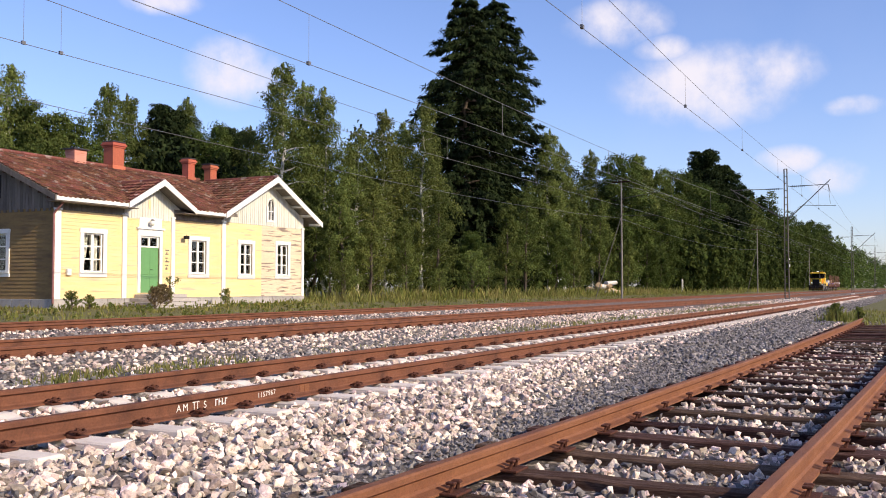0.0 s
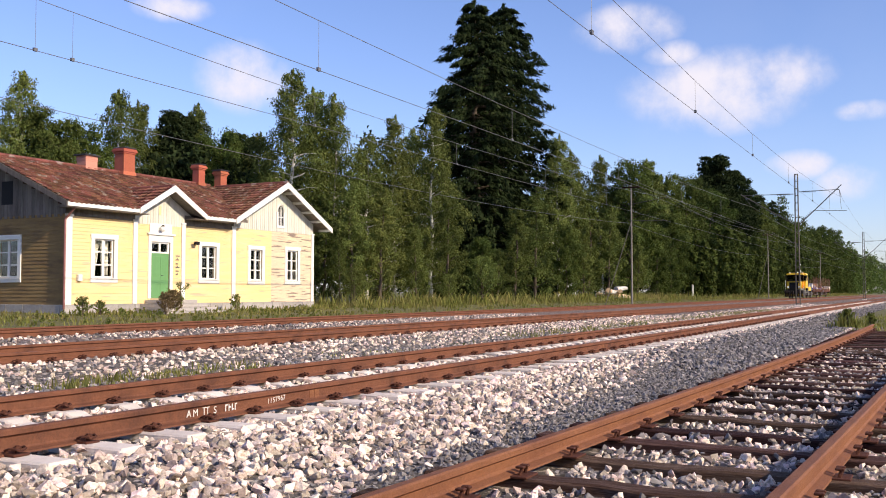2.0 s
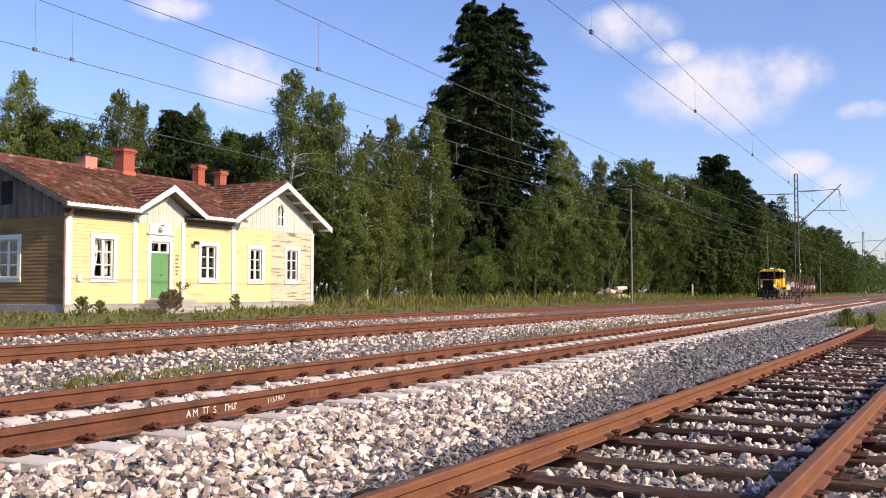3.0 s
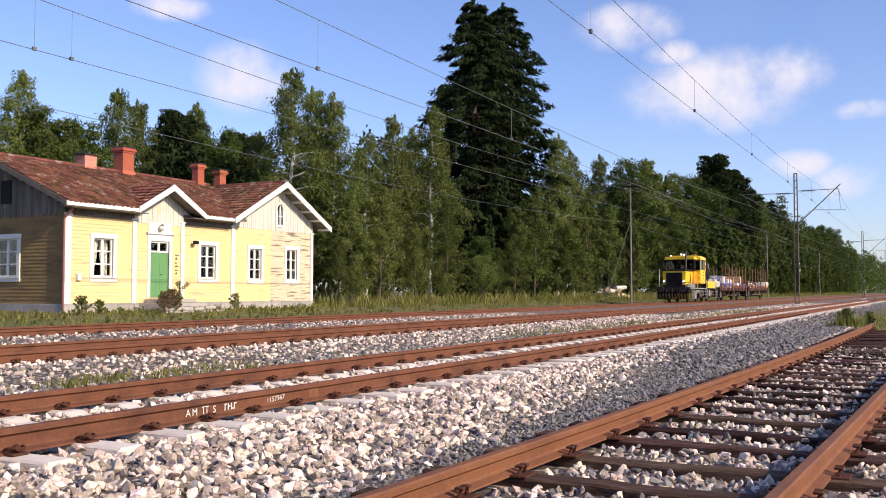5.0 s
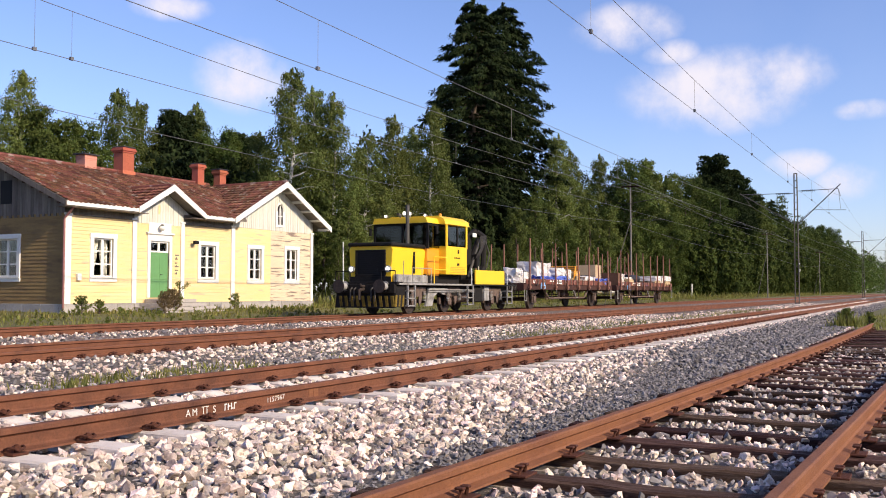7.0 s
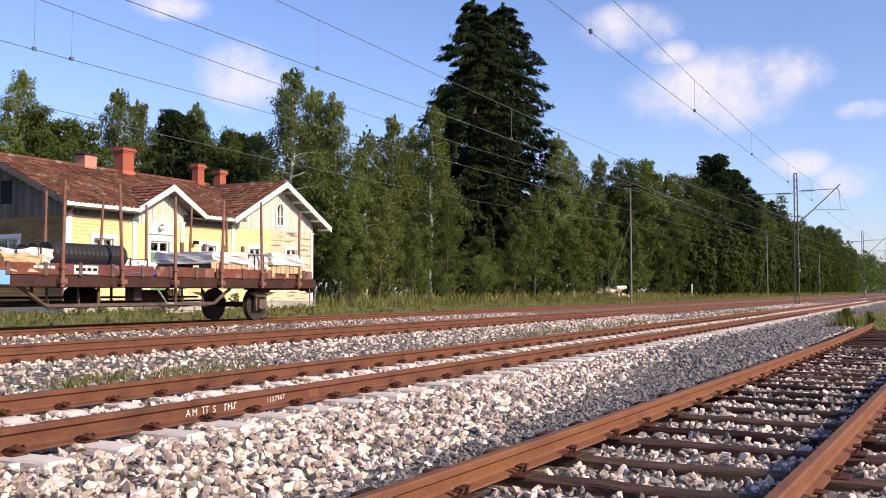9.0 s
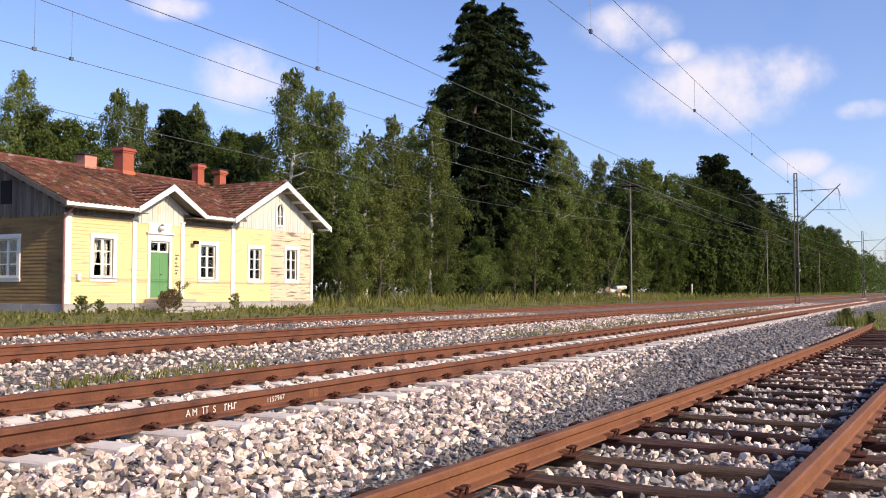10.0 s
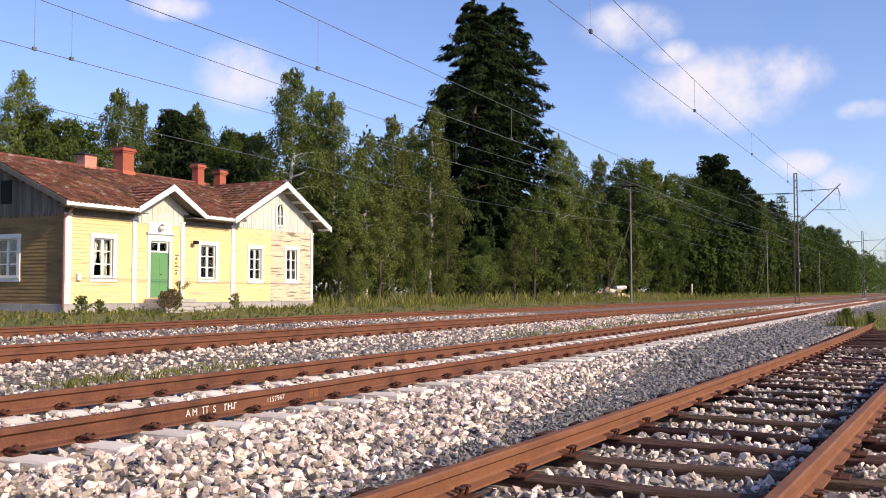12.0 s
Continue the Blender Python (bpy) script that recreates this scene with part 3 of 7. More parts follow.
def lay_stones():
    # bank between the siding and the near main track
    x, y, r = field(2.2, 14, 2.2, 7.75, 500, 11)
    keep = clear_of_track(x, y) & clear_of_siding(x, y) & (x > (y - 2.2) * 0.62 + 1.5)
    x, y = x[keep], y[keep]
    g = grey_share(x, y, r)
    s = np.where(g == 1, r.uniform(0.014, 0.032, len(x)), 0.017 + 0.040 * r.uniform(0, 1, len(x)) ** 1.3)
    scatter("ballast", "pale broken railway ballast with patches of finer grey stone", x, y, s, [M["stone"], M["stone_grey"]], g, 12, 0.33)
    x, y, r = field(14, 34, 2.2, 7.75, 170, 13)
    keep = clear_of_track(x, y) & clear_of_siding(x, y)
    x, y = x[keep], y[keep]
    g = grey_share(x, y, r)
    s = r.uniform(0.026, 0.056, len(x))
    scatter("ballast", "pale and grey broken ballast farther along the line", x, y, s, [M["stone"], M["stone_grey"]], g, 14)
    x, y, r = field(34, 95, 3.0, 10.5, 34, 15)
    keep = clear_of_track(x, y)
    x, y = x[keep], y[keep]
    g = grey_share(x, y, r)
    scatter("ballast", "distant pale and grey ballast", x, y, r.uniform(0.04, 0.075, len(x)), [M["stone"], M["stone_grey"]], g, 16)
    # between the siding's sleepers
    x, y, r = field(2.6, 20, -1.3, 2.35, 350, 17)
    keep = clear_of_siding(x, y)
    x, y = x[keep], y[keep]
    g = np.where(r.uniform(0, 1, len(x)) < 0.36, 1, 0)
    scatter("ballast", "loose pale stones between the wooden sleepers", x, y, r.uniform(0.017, 0.042, len(x)), [M["stone"], M["stone_grey"]], g, 18, 0.62)
    # between the other tracks
    x, y, r = field(3.5, 42, 7.7, 21.0, 62, 19)
    keep = clear_of_track(x, y)
    x, y = x[keep], y[keep]
    mid = (np.abs(y - 8.9) < 0.75) | (np.abs(y - 15.3) < 0.9)
    g = np.where(r.uniform(0, 1, len(x)) < np.where(mid, 0.58, np.where(y > 13.9, 0.55, 0.18)), 1, 0)
    scatter("ballast", "crushed stone between the running tracks", x, y, r.uniform(0.030, 0.060, len(x)), [M["stone"], M["stone_grey"]], g, 20)


lay_stones()


# ---- station house ----
FRONT = 30.0
HX0, HX1, WING0, WING1 = 26.30, 42.95, 36.30, 42.95
RIDGE_Y, RIDGE_Z, EAVE_Y, EAVE_Z = 34.3, 6.50, 29.35, 4.32
REAR = 38.6


def cladding(span, rows, openings, plane, lap=0.018, out=-1, along=0):
    """Lapped boards on a wall, joined, cut round the openings. plane: the wall's face; along: 0 for a wall along X, 1 along Y."""
    bm = bmesh.new()
    z0, z1, pitch = rows
    z = z0
    while z < z1 - 0.01:
        top = min(z + pitch, z1)
        pieces = [span]
        for a, b, lo, hi in openings:
            if top > lo + 0.01 and z < hi - 0.01:
                nxt = []
                for p, q in pieces:
                    if b <= p or a >= q:
                        nxt.append((p, q))
                        continue
                    if a > p:
                        nxt.append((p, a))
                    if b < q:
                        nxt.append((b, q))
                pieces = nxt
        for p, q in pieces:
            prof = [(plane + out * 0.022, z), (plane + out * 0.004, top), (plane - out * 0.02, top), (plane - out * 0.02, z)]
            if along == 0:
                prism(prof, 0, p, q, bm)
            else:
                prism([(y, zz) for y, zz in prof], 1, p, q, bm)
        z = top
    return bm


def upright_boards(group, x0, x1, low, high, y, width=0.16):
    """Upright boards between two heights given as functions of x, each a piece of its own."""
    x = x0
    k = 0
    while x < x1 - 0.02:
        b = min(x + width - 0.012, x1)
        a = x
        out = 0.004 * (k % 2)
        zs = [(a, low(a)), (b, low(b)), (b, high(b)), (a, high(a))]
        if min(zs[2][1] - zs[1][1], zs[3][1] - zs[0][1]) > -0.05:
            bm = bmesh.new()
            lo = [bm.verts.new((p, y - 0.03 - out, q)) for p, q in zs]
            hi = [bm.verts.new((p, y + 0.02, q)) for p, q in zs]
            bm.faces.new(lo)
            for i in range(4):
                j = (i + 1) % 4
                bm.faces.new((lo[j], lo[i], hi[i], hi[j]))
            part("gable_board", bm, M["grey_board"], group)
        x += width
        k += 1


def tile_field(origin, along, up, length, height, keep, seed):
    """Clay tiles laid in courses on a roof slope; keep(u, v) says where."""
    r = np.random.RandomState(seed)
    w, h = 0.24, 0.33
    us = np.arange(0, length, w)
    vs_ = np.arange(-0.03, height, h)
    prof = [(0.0, 0.05), (0.05, 0.062), (0.11, 0.03), (0.17, 0.012), (0.245, 0.045)]
    o, a, u = Vector(origin), Vector(along).normalized(), Vector(up).normalized()
    nrm = a.cross(u)
    if nrm.z < 0:
        nrm = -nrm
    verts, faces = [], []
    for v0 in vs_:
        for u0 in us:
            if not keep(u0 + w / 2, v0 + h / 2):
                continue
            sag = r.uniform(-0.012, 0.012)
            lift = r.uniform(0, 0.012)
            base = len(verts)
            for dv, raise_ in ((-0.02 + sag, 0.052 + lift), (h + 0.02, 0.0)):
                for du, z in prof:
                    p = o + a * (u0 + du) + u * (v0 + dv) + nrm * (z + raise_)
                    verts.append(p[:])
            for du, z in prof:
                p = o + a * (u0 + du) + u * (v0 - 0.02 + sag) + nrm * (z + lift - 0.02)
                verts.append(p[:])
            for k in range(4):
                faces.append((base + k, base + k + 1, base + 5 + k + 1, base + 5 + k))
                faces.append((base + 10 + k, base + 10 + k + 1, base + k + 1, base + k))
    return verts, faces


house = empty("station_house", label="old yellow wooden station house with red tiled roof and peeling paint", category="house")

# openings: x0, x1, z0, z1 of the glazed hole
WINDOWS = [(27.74, 28.76, 1.45, 3.02), (34.05, 35.08, 1.47, 3.00), (37.60, 38.52, 1.45, 2.98), (40.62, 41.55, 1.47, 3.05)]
DOOR = (30.86, 32.00, 0.60, 3.05)


def wall_core(name, x0, x1, y0, y1, z0, z1, holes):
    """A timber wall along X with openings through it."""
    bm = bmesh.new()
    cuts = sorted({x0, x1, *[c for h in holes for c in h[:2]]})
    for a, b in zip(cuts, cuts[1:]):
        inside = [h for h in holes if h[0] <= a and h[1] >= b]
        if inside:
            h = inside[0]
            box(bm, (a, y0, z0), (b, y1, h[2]))
            box(bm, (a, y0, h[3]), (b, y1, z1))
        else:
            box(bm, (a, y0, z0), (b, y1, z1))
    return part("wall", bm, M["pale_wood"], house)


wall_core("wall", HX0, HX1, FRONT + 0.02, FRONT + 0.2, 0.35, 4.2, WINDOWS + [DOOR])
HOLES = WINDOWS + [DOOR]
front_left = part("cladding", cladding((HX0 + 0.02, WING0), (0.38, 4.2, 0.145), HOLES, FRONT), M["yellow_board"], house, "bright yellow painted lapped boards")
part("cladding", cladding((WING0, 39.3), (0.38, 4.1, 0.145), HOLES, FRONT), M["yellow_board"], house, "bright yellow painted lapped boards")
part("cladding", cladding((39.3, HX1), (0.38, 4.1, 0.145), HOLES, FRONT), M["bare_board"], house, "weathered boards with yellow paint flaking away")

# side wall to the west, with one window
SIDE_WIN = (32.66, 33.86, 1.45, 2.98)
bm = bmesh.new()
for y0, y1, z0, z1 in ((FRONT + 0.21, SIDE_WIN[0], 0.35, 4.2), (SIDE_WIN[1], REAR, 0.35, 4.2), (SIDE_WIN[0], SIDE_WIN[1], 0.35, SIDE_WIN[2]), (SIDE_WIN[0], SIDE_WIN[1], SIDE_WIN[3], 4.2)):
    box(bm, (HX0 + 0.03, y0, z0), (HX0 + 0.2, y1, z1))
part("wall", bm, M["pale_wood"], house)
# the side boards take the shade-darkened yellow
part("cladding", cladding((FRONT + 0.02, REAR), (0.38, 3.95, 0.145), [SIDE_WIN], HX0 + 0.02, along=1), M["yellow_shade_board"], house, "weathered lapped boards on the gable end, yellow darkened for shade")
west_gable = empty("gable")
west_gable.parent = house
tagged(west_gable, "weathered upright boards in the end gable, grey darkened for shade")
y = FRONT - 0.02
k = 0
while y < REAR:
    top = RIDGE_Z - 0.25 - abs(y + 0.07 - RIDGE_Y) * (RIDGE_Z - EAVE_Z) / (RIDGE_Y - EAVE_Y)
    tip = 0.1 if k % 2 else 0.0
    part("gable_board", boxed((HX0 - 0.03, y, 3.92 - tip), (HX0 + 0.02, y + 0.148, max(top, 4.0))), M["raw_shade_board"], west_gable)
    y += 0.16
    k += 1
bm = bmesh.new()
box(bm, (HX0 + 0.03, FRONT + 0.05, 4.2), (HX0 + 0.08, REAR, 4.3))
box(bm, (HX1 - 0.2, FRONT + 0.21, 0.35), (HX1 - 0.02, REAR, 4.2))
box(bm, (HX0 + 0.21, REAR - 0.2, 0.35), (HX1 - 0.21, REAR, 4.2))
part("wall", bm, M["yellow_board"], house)

# stone foundation
foundation = empty("foundation")
foundation.parent = house
tagged(foundation, "rough grey stone footing")
x = HX0 - 0.05
r = random.Random(2)
while x < HX1:
    w = r.uniform(0.6, 1.1)
    part("footing_stone", boxed((x, FRONT - 0.06 - r.uniform(0, 0.02), -0.2), (min(x + w, HX1 + 0.05), FRONT + 0.2, 0.37), 0.012), M["granite"], foundation)
    x += w + 0.012
y = FRONT + 0.21
while y < REAR:
    w = r.uniform(0.6, 1.1)
    part("footing_stone", boxed((HX0 - 0.06, y, -0.2), (HX0 + 0.2, y + w, 0.37), 0.012), M["granite"], foundation)
    y += w + 0.012
def window_unit(x0, x1, z0, z1, cols=2, rows=3, rot=None, sash=True):
    """A casement: outer trim, sill, sashes with glazing bars, panes, and a dark room behind."""
    w = empty("window")
    w.parent = house
    if rot is not None:
        w.matrix_basis = rot
    f = FRONT if rot is None else 0.0
    t = 0.19
    bm = bmesh.new()
    box(bm, (x0 - t, f - 0.06, z0 - 0.02), (x0, f + 0.02, z1), 0.006)
    box(bm, (x1, f - 0.06, z0 - 0.02), (x1 + t, f + 0.02, z1), 0.006)
    box(bm, (x0 - t - 0.02, f - 0.07, z1), (x1 + t + 0.02, f + 0.02, z1 + 0.19), 0.006)
    box(bm, (x0 - t - 0.02, f - 0.06, z0 - 0.20), (x1 + t + 0.02, f + 0.02, z0 - 0.05), 0.006)
    part("window_frame", bm, M["white_wood"], w)
    part("window_sill", boxed((x0 - t, f - 0.10, z0 - 0.05), (x1 + t, f + 0.06, z0 - 0.015), 0.006), M["white_wood"], w)
    bm = bmesh.new()
    box(bm, (x0, f + 0.03, z0 - 0.015), (x0 + 0.06, f + 0.08, z1))
    box(bm, (x1 - 0.06, f + 0.03, z0 - 0.015), (x1, f + 0.08, z1))
    box(bm, (x0 + 0.06, f + 0.03, z1 - 0.06), (x1 - 0.06, f + 0.08, z1))
    box(bm, (x0 + 0.06, f + 0.03, z0 - 0.015), (x1 - 0.06, f + 0.08, z0 + 0.06))
    mid = (x0 + x1) / 2
    box(bm, (mid - 0.065, f + 0.025, z0 + 0.06), (mid + 0.065, f + 0.08, z1 - 0.06))
    for k in range(1, rows):
        zz = z0 + (z1 - z0) * k / rows
        for a, b in ((x0 + 0.06, mid - 0.065), (mid + 0.065, x1 - 0.06)):
            box(bm, (a, f + 0.035, zz - 0.025), (b, f + 0.075, zz + 0.025))
    part("sash", bm, M["white_wood"], w)
    for k in range(rows):
        for a, b in ((x0 + 0.06, mid - 0.065), (mid + 0.065, x1 - 0.06)):
            za, zb = z0 + (z1 - z0) * k / rows, z0 + (z1 - z0) * (k + 1) / rows
            p = part("pane", boxed((a, f + 0.052, za), (b, f + 0.058, zb)), M["glass"], w)
            p.visible_shadow = False
    return w


def curtains(x0, x1, z0, z1):
    for a, s in ((x0 + 0.04, 1), (x1 - 0.04, -1)):
        bm = bmesh.new()
        n = 14
        w = (x1 - x0) * 0.46
        rows = [(z1, 1.0), ((z0 + z1) / 2, 0.85), (z0 + 0.1, 0.45)]
        grid = [[bm.verts.new((a + s * w * f * k / n, FRONT + 0.26 + 0.025 * math.sin(k * 1.9), z)) for k in range(n + 1)] for z, f in rows]
        for g, h in zip(grid, grid[1:]):
            for k in range(n):
                bm.faces.new((g[k], g[k + 1], h[k + 1], h[k]))
        bmesh.ops.solidify(bm, geom=bm.faces[:], thickness=0.004)
        part("curtain", bm, M["white_wood"], house, "thin white window curtain")


for win in WINDOWS:
    window_unit(*win)
curtains(*WINDOWS[0])
window_unit(-1.2, 0.0, 1.45, 2.98, rot=Matrix.Translation((HX0 + 0.02, SIDE_WIN[0], 0)) @ Matrix.Rotation(radians(-90), 4, "Z"))
# dark rooms behind the glass
bm = boxed((HX0 + 0.6, FRONT + 1.6, 0.5), (HX1 - 0.6, FRONT + 1.7, 3.9))
box(bm, (HX0 + 0.25, FRONT + 0.25, 0.4), (HX1 - 0.25, REAR - 0.25, 0.5))
box(bm, (HX0 + 0.25, FRONT + 0.25, 3.9), (HX1 - 0.25, REAR - 0.25, 4.0))
box(bm, (HX0 + 1.8, FRONT + 1.71, 0.5), (HX0 + 1.9, REAR - 0.3, 3.9))
part("room_lining", bm, M["dark"], house)

# door with transom and steps
dx0, dx1, dz0, dz1 = DOOR
bm = bmesh.new()
box(bm, (dx0 - 0.17, FRONT - 0.06, dz0), (dx0, FRONT + 0.02, 3.05), 0.006)
box(bm, (dx1, FRONT - 0.06, dz0), (dx1 + 0.17, FRONT + 0.02, 3.05), 0.006)
box(bm, (dx0 - 0.17, FRONT - 0.06, 3.05), (dx1 + 0.17, FRONT + 0.02, 3.34), 0.006)
box(bm, (dx0 - 0.26, FRONT - 0.13, 3.34), (dx1 + 0.26, FRONT + 0.02, 3.42), 0.01)
box(bm, (dx0 - 0.1, FRONT - 0.05, 3.42), (dx1 + 0.1, FRONT - 0.025, 3.85))
door_frame = part("door_frame", bm, M["white_wood"], house)
door = part("door", boxed((dx0 + 0.01, FRONT + 0.03, dz0), (dx1 - 0.01, FRONT + 0.08, 2.56), 0.006), M["green_door"], house, "closed green panelled double door")
bm = bmesh.new()
for a, b in ((dx0 + 0.08, (dx0 + dx1) / 2 - 0.05), ((dx0 + dx1) / 2 + 0.05, dx1 - 0.08)):
    for za, zb in ((0.70, 1.25), (1.38, 2.42)):
        box(bm, (a, FRONT + 0.018, za), (b, FRONT + 0.034, zb), 0.008)
part("door_panel", bm, M["green_door"], door)
part("door_handle", rods(((31.52, FRONT - 0.02, 1.6), (31.62, FRONT - 0.02, 1.6), 0.012), ((31.52, FRONT - 0.02, 1.6), (31.52, FRONT + 0.03, 1.6), 0.012)), M["sheet_metal"], door)
bm = bmesh.new()
box(bm, (dx0, FRONT + 0.02, 2.56), (dx1, FRONT + 0.08, 2.63))
box(bm, (dx0, FRONT + 0.02, 2.98), (dx1, FRONT + 0.08, 3.05))
for x in (dx0 + 0.04, (dx0 + dx1) / 2, dx1 - 0.04):
    box(bm, (x - 0.05, FRONT + 0.02, 2.63), (x + 0.05, FRONT + 0.08, 2.98))
part("transom", bm, M["white_wood"], house)
p = part("pane", boxed((dx0 + 0.08, FRONT + 0.05, 2.62), (dx1 - 0.08, FRONT + 0.056, 2.99)), M["glass"], house)
p.visible_shadow = False
bm = bmesh.new()
for k in range(4):
    e = 0.30 * (3 - k)
    box(bm, (dx0 - 0.35 - e, FRONT - 1.15 - e, -0.10 + 0.16 * k), (dx1 + 0.55 + e, FRONT - 0.07, 0.055 + 0.16 * k), 0.015)
part("steps", bm, M["granite"], house, "worn grey stone entrance steps")
# lamp and sign over the door
bm = bmesh.new()
bmesh.ops.create_uvsphere(bm, u_segments=12, v_segments=8, radius=0.13, matrix=Matrix.Translation((31.36, FRONT - 0.22, 3.62)))
rod(bm, (31.36, FRONT - 0.06, 3.70), (31.36, FRONT - 0.25, 3.76), 0.02)
part("door_lamp", bm, M["white_wood"], house, "round white globe lamp above the door")
part("lamp_shade", rods(((31.36, FRONT - 0.22, 3.72), (31.36, FRONT - 0.22, 3.78), 0.10, 0.04), sides=12), M["sheet_metal"], house)
# old letters' ghosts beside the door
bm = bmesh.new()
for k, z in enumerate((2.45, 2.28, 2.10, 1.94, 1.78, 1.62)):
    box(bm, (32.38, FRONT - 0.028, z), (32.62 - 0.05 * (k % 3), FRONT - 0.02, z + 0.05))
    if k % 2:
        box(bm, (32.45, FRONT - 0.028, z + 0.05), (32.50, FRONT - 0.02, z + 0.11))
part("faded_lettering", bm, M["raw_shade_board"], house, "dark ghost marks of removed lettering")
# wall floodlight
bm = bmesh.new()
box(bm, (33.36, FRONT - 0.32, 3.02), (33.62, FRONT - 0.16, 3.16), 0.02)
rod(bm, (33.6, FRONT - 0.2, 3.08), (33.75, FRONT, 3.2), 0.02)
part("floodlight", bm, M["black"], house, "small dark wall floodlight")
part("meter_box", boxed((26.86, FRONT - 0.14, 1.30), (27.06, FRONT - 0.02, 1.56), 0.01), M["white_wood"], house)

# pilaster boards
for x, w, z1 in ((HX0 - 0.02, 0.30, 3.85), (29.80, 0.24, 3.85), (32.72, 0.22, 3.9), (36.18, 0.26, 3.95), (HX1 - 0.2, 0.22, 3.95)):
    bm = boxed((x, FRONT - 0.075, 0.37), (x + w, FRONT - 0.02, z1), 0.008)
    box(bm, (x - 0.04, FRONT - 0.10, z1), (x + w + 0.04, FRONT - 0.02, z1 + 0.08), 0.01)
    part("corner_board", bm, M["white_wood"], house)
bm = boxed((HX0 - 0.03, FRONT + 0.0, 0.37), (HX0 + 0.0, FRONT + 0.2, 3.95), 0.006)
part("corner_board", bm, M["yellow_shade_board"], house)
# frieze boards below the eaves, their colour darkened for the eaves' shade
for a, b in ((HX0, 29.9), (32.9, WING0)):
    part("frieze", boxed((a, FRONT - 0.05, 3.86), (b, FRONT - 0.034, 4.32), 0.004), M["raw_shade_board"], house, "brown-grey frieze board in the eaves, darkened for shade")
# rain pipe at the corner
part("downpipe", rods(((HX0 - 0.07, FRONT - 0.06, 0.2), (HX0 - 0.07, FRONT - 0.06, 3.7), 0.045), ((HX0 - 0.07, FRONT - 0.06, 3.7), (HX0 - 0.02, EAVE_Y + 0.06, 4.2), 0.045), sides=10), M["rain_pipe"], house, "faded red-painted rain pipe")

# gables on the front
PORCH_C, PORCH_H = 31.55, 1.98
WING_C, WING_H = 39.72, 3.95
WING_AZ, PORCH_AZ = 6.42, 5.45


def gable_group(note):
    g = empty("gable")
    g.parent = house
    return tagged(g, "grey-white upright boards of the " + note)


def slope_line(c, half, apex, foot):
    return lambda x: apex - (apex - foot) * min(1.2, abs(x - c) / half)


upright_boards(gable_group("porch gable"), 29.52, 33.60, lambda x: 3.78 if 29.84 < x < 32.95 else 4.02, lambda x: slope_line(PORCH_C, PORCH_H, PORCH_AZ - 0.12, 4.2)(x), FRONT)
upright_boards(gable_group("wing gable"), WING0, HX1, lambda x: 3.98, lambda x: slope_line(WING_C, WING_H, WING_AZ - 0.12, 4.12)(x), FRONT)
# small arched attic window
bm = bmesh.new()
cx, z0, z1 = 40.02, 4.30, 5.0
box(bm, (cx - 0.36, FRONT - 0.07, z0 - 0.12), (cx + 0.36, FRONT - 0.035, z0))
for s in (-1, 1):
    box(bm, (cx + s * 0.29 - 0.07, FRONT - 0.07, z0), (cx + s * 0.29 + 0.07, FRONT - 0.035, z1))
    box(bm, (cx + s * 0.08 - 0.015, FRONT - 0.055, z0), (cx + s * 0.08 + 0.015, FRONT - 0.04, z1 + 0.15))
    pts = [(cx + s * 0.30 * math.cos(a), z1 + 0.42 * math.sin(a)) for a in np.linspace(0, 1.35, 6)]
    for p, q in zip(pts, pts[1:]):
        rod(bm, (p[0], FRONT - 0.055, p[1]), (q[0], FRONT - 0.055, q[1]), 0.045, sides=4)
box(bm, (cx - 0.03, FRONT - 0.06, z0), (cx + 0.03, FRONT - 0.04, z1 + 0.3))
box(bm, (cx - 0.22, FRONT - 0.06, z0 + 0.42), (cx + 0.22, FRONT - 0.04, z0 + 0.47))
attic = part("attic_window", bm, M["white_wood"], house, "small white arched attic window")
ring = [(cx - 0.22, z0), (cx + 0.22, z0)] + [(cx + 0.22 * math.cos(a), z1 + 0.34 * math.sin(a)) for a in np.linspace(0, math.pi, 9)]
# opaque black pane colour stands for the unlit attic behind the glass
part("pane", prism(ring, 1, FRONT - 0.048, FRONT - 0.040), M["black"], attic)
part("vent", boxed((31.30, FRONT - 0.045, 4.22), (31.42, FRONT - 0.034, 4.62), 0.004), M["yellow_board"], house, "small yellow slot")
part("attic_hatch", boxed((HX0 - 0.05, 33.0, 4.40), (HX0 - 0.025, 33.65, 5.35), 0.004), M["dark"], house)

# roofs: slabs, tiles, barge boards, fascias
SL = (RIDGE_Z - EAVE_Z) / (RIDGE_Y - EAVE_Y)
RX0 = 25.80


def slab(name, corners, thick, mat):
    bm = bmesh.new()
    top = [bm.verts.new(c) for c in corners]
    low = [bm.verts.new((c[0], c[1], c[2] - thick)) for c in corners]
    bm.faces.new(top)
    bm.faces.new(low[::-1])
    k = len(corners)
    for i in range(k):
        j = (i + 1) % k
        bm.faces.new((top[j], top[i], low[i], low[j]))
    bmesh.ops.recalc_face_normals(bm, faces=bm.faces)
    return part(name, bm, mat, house)


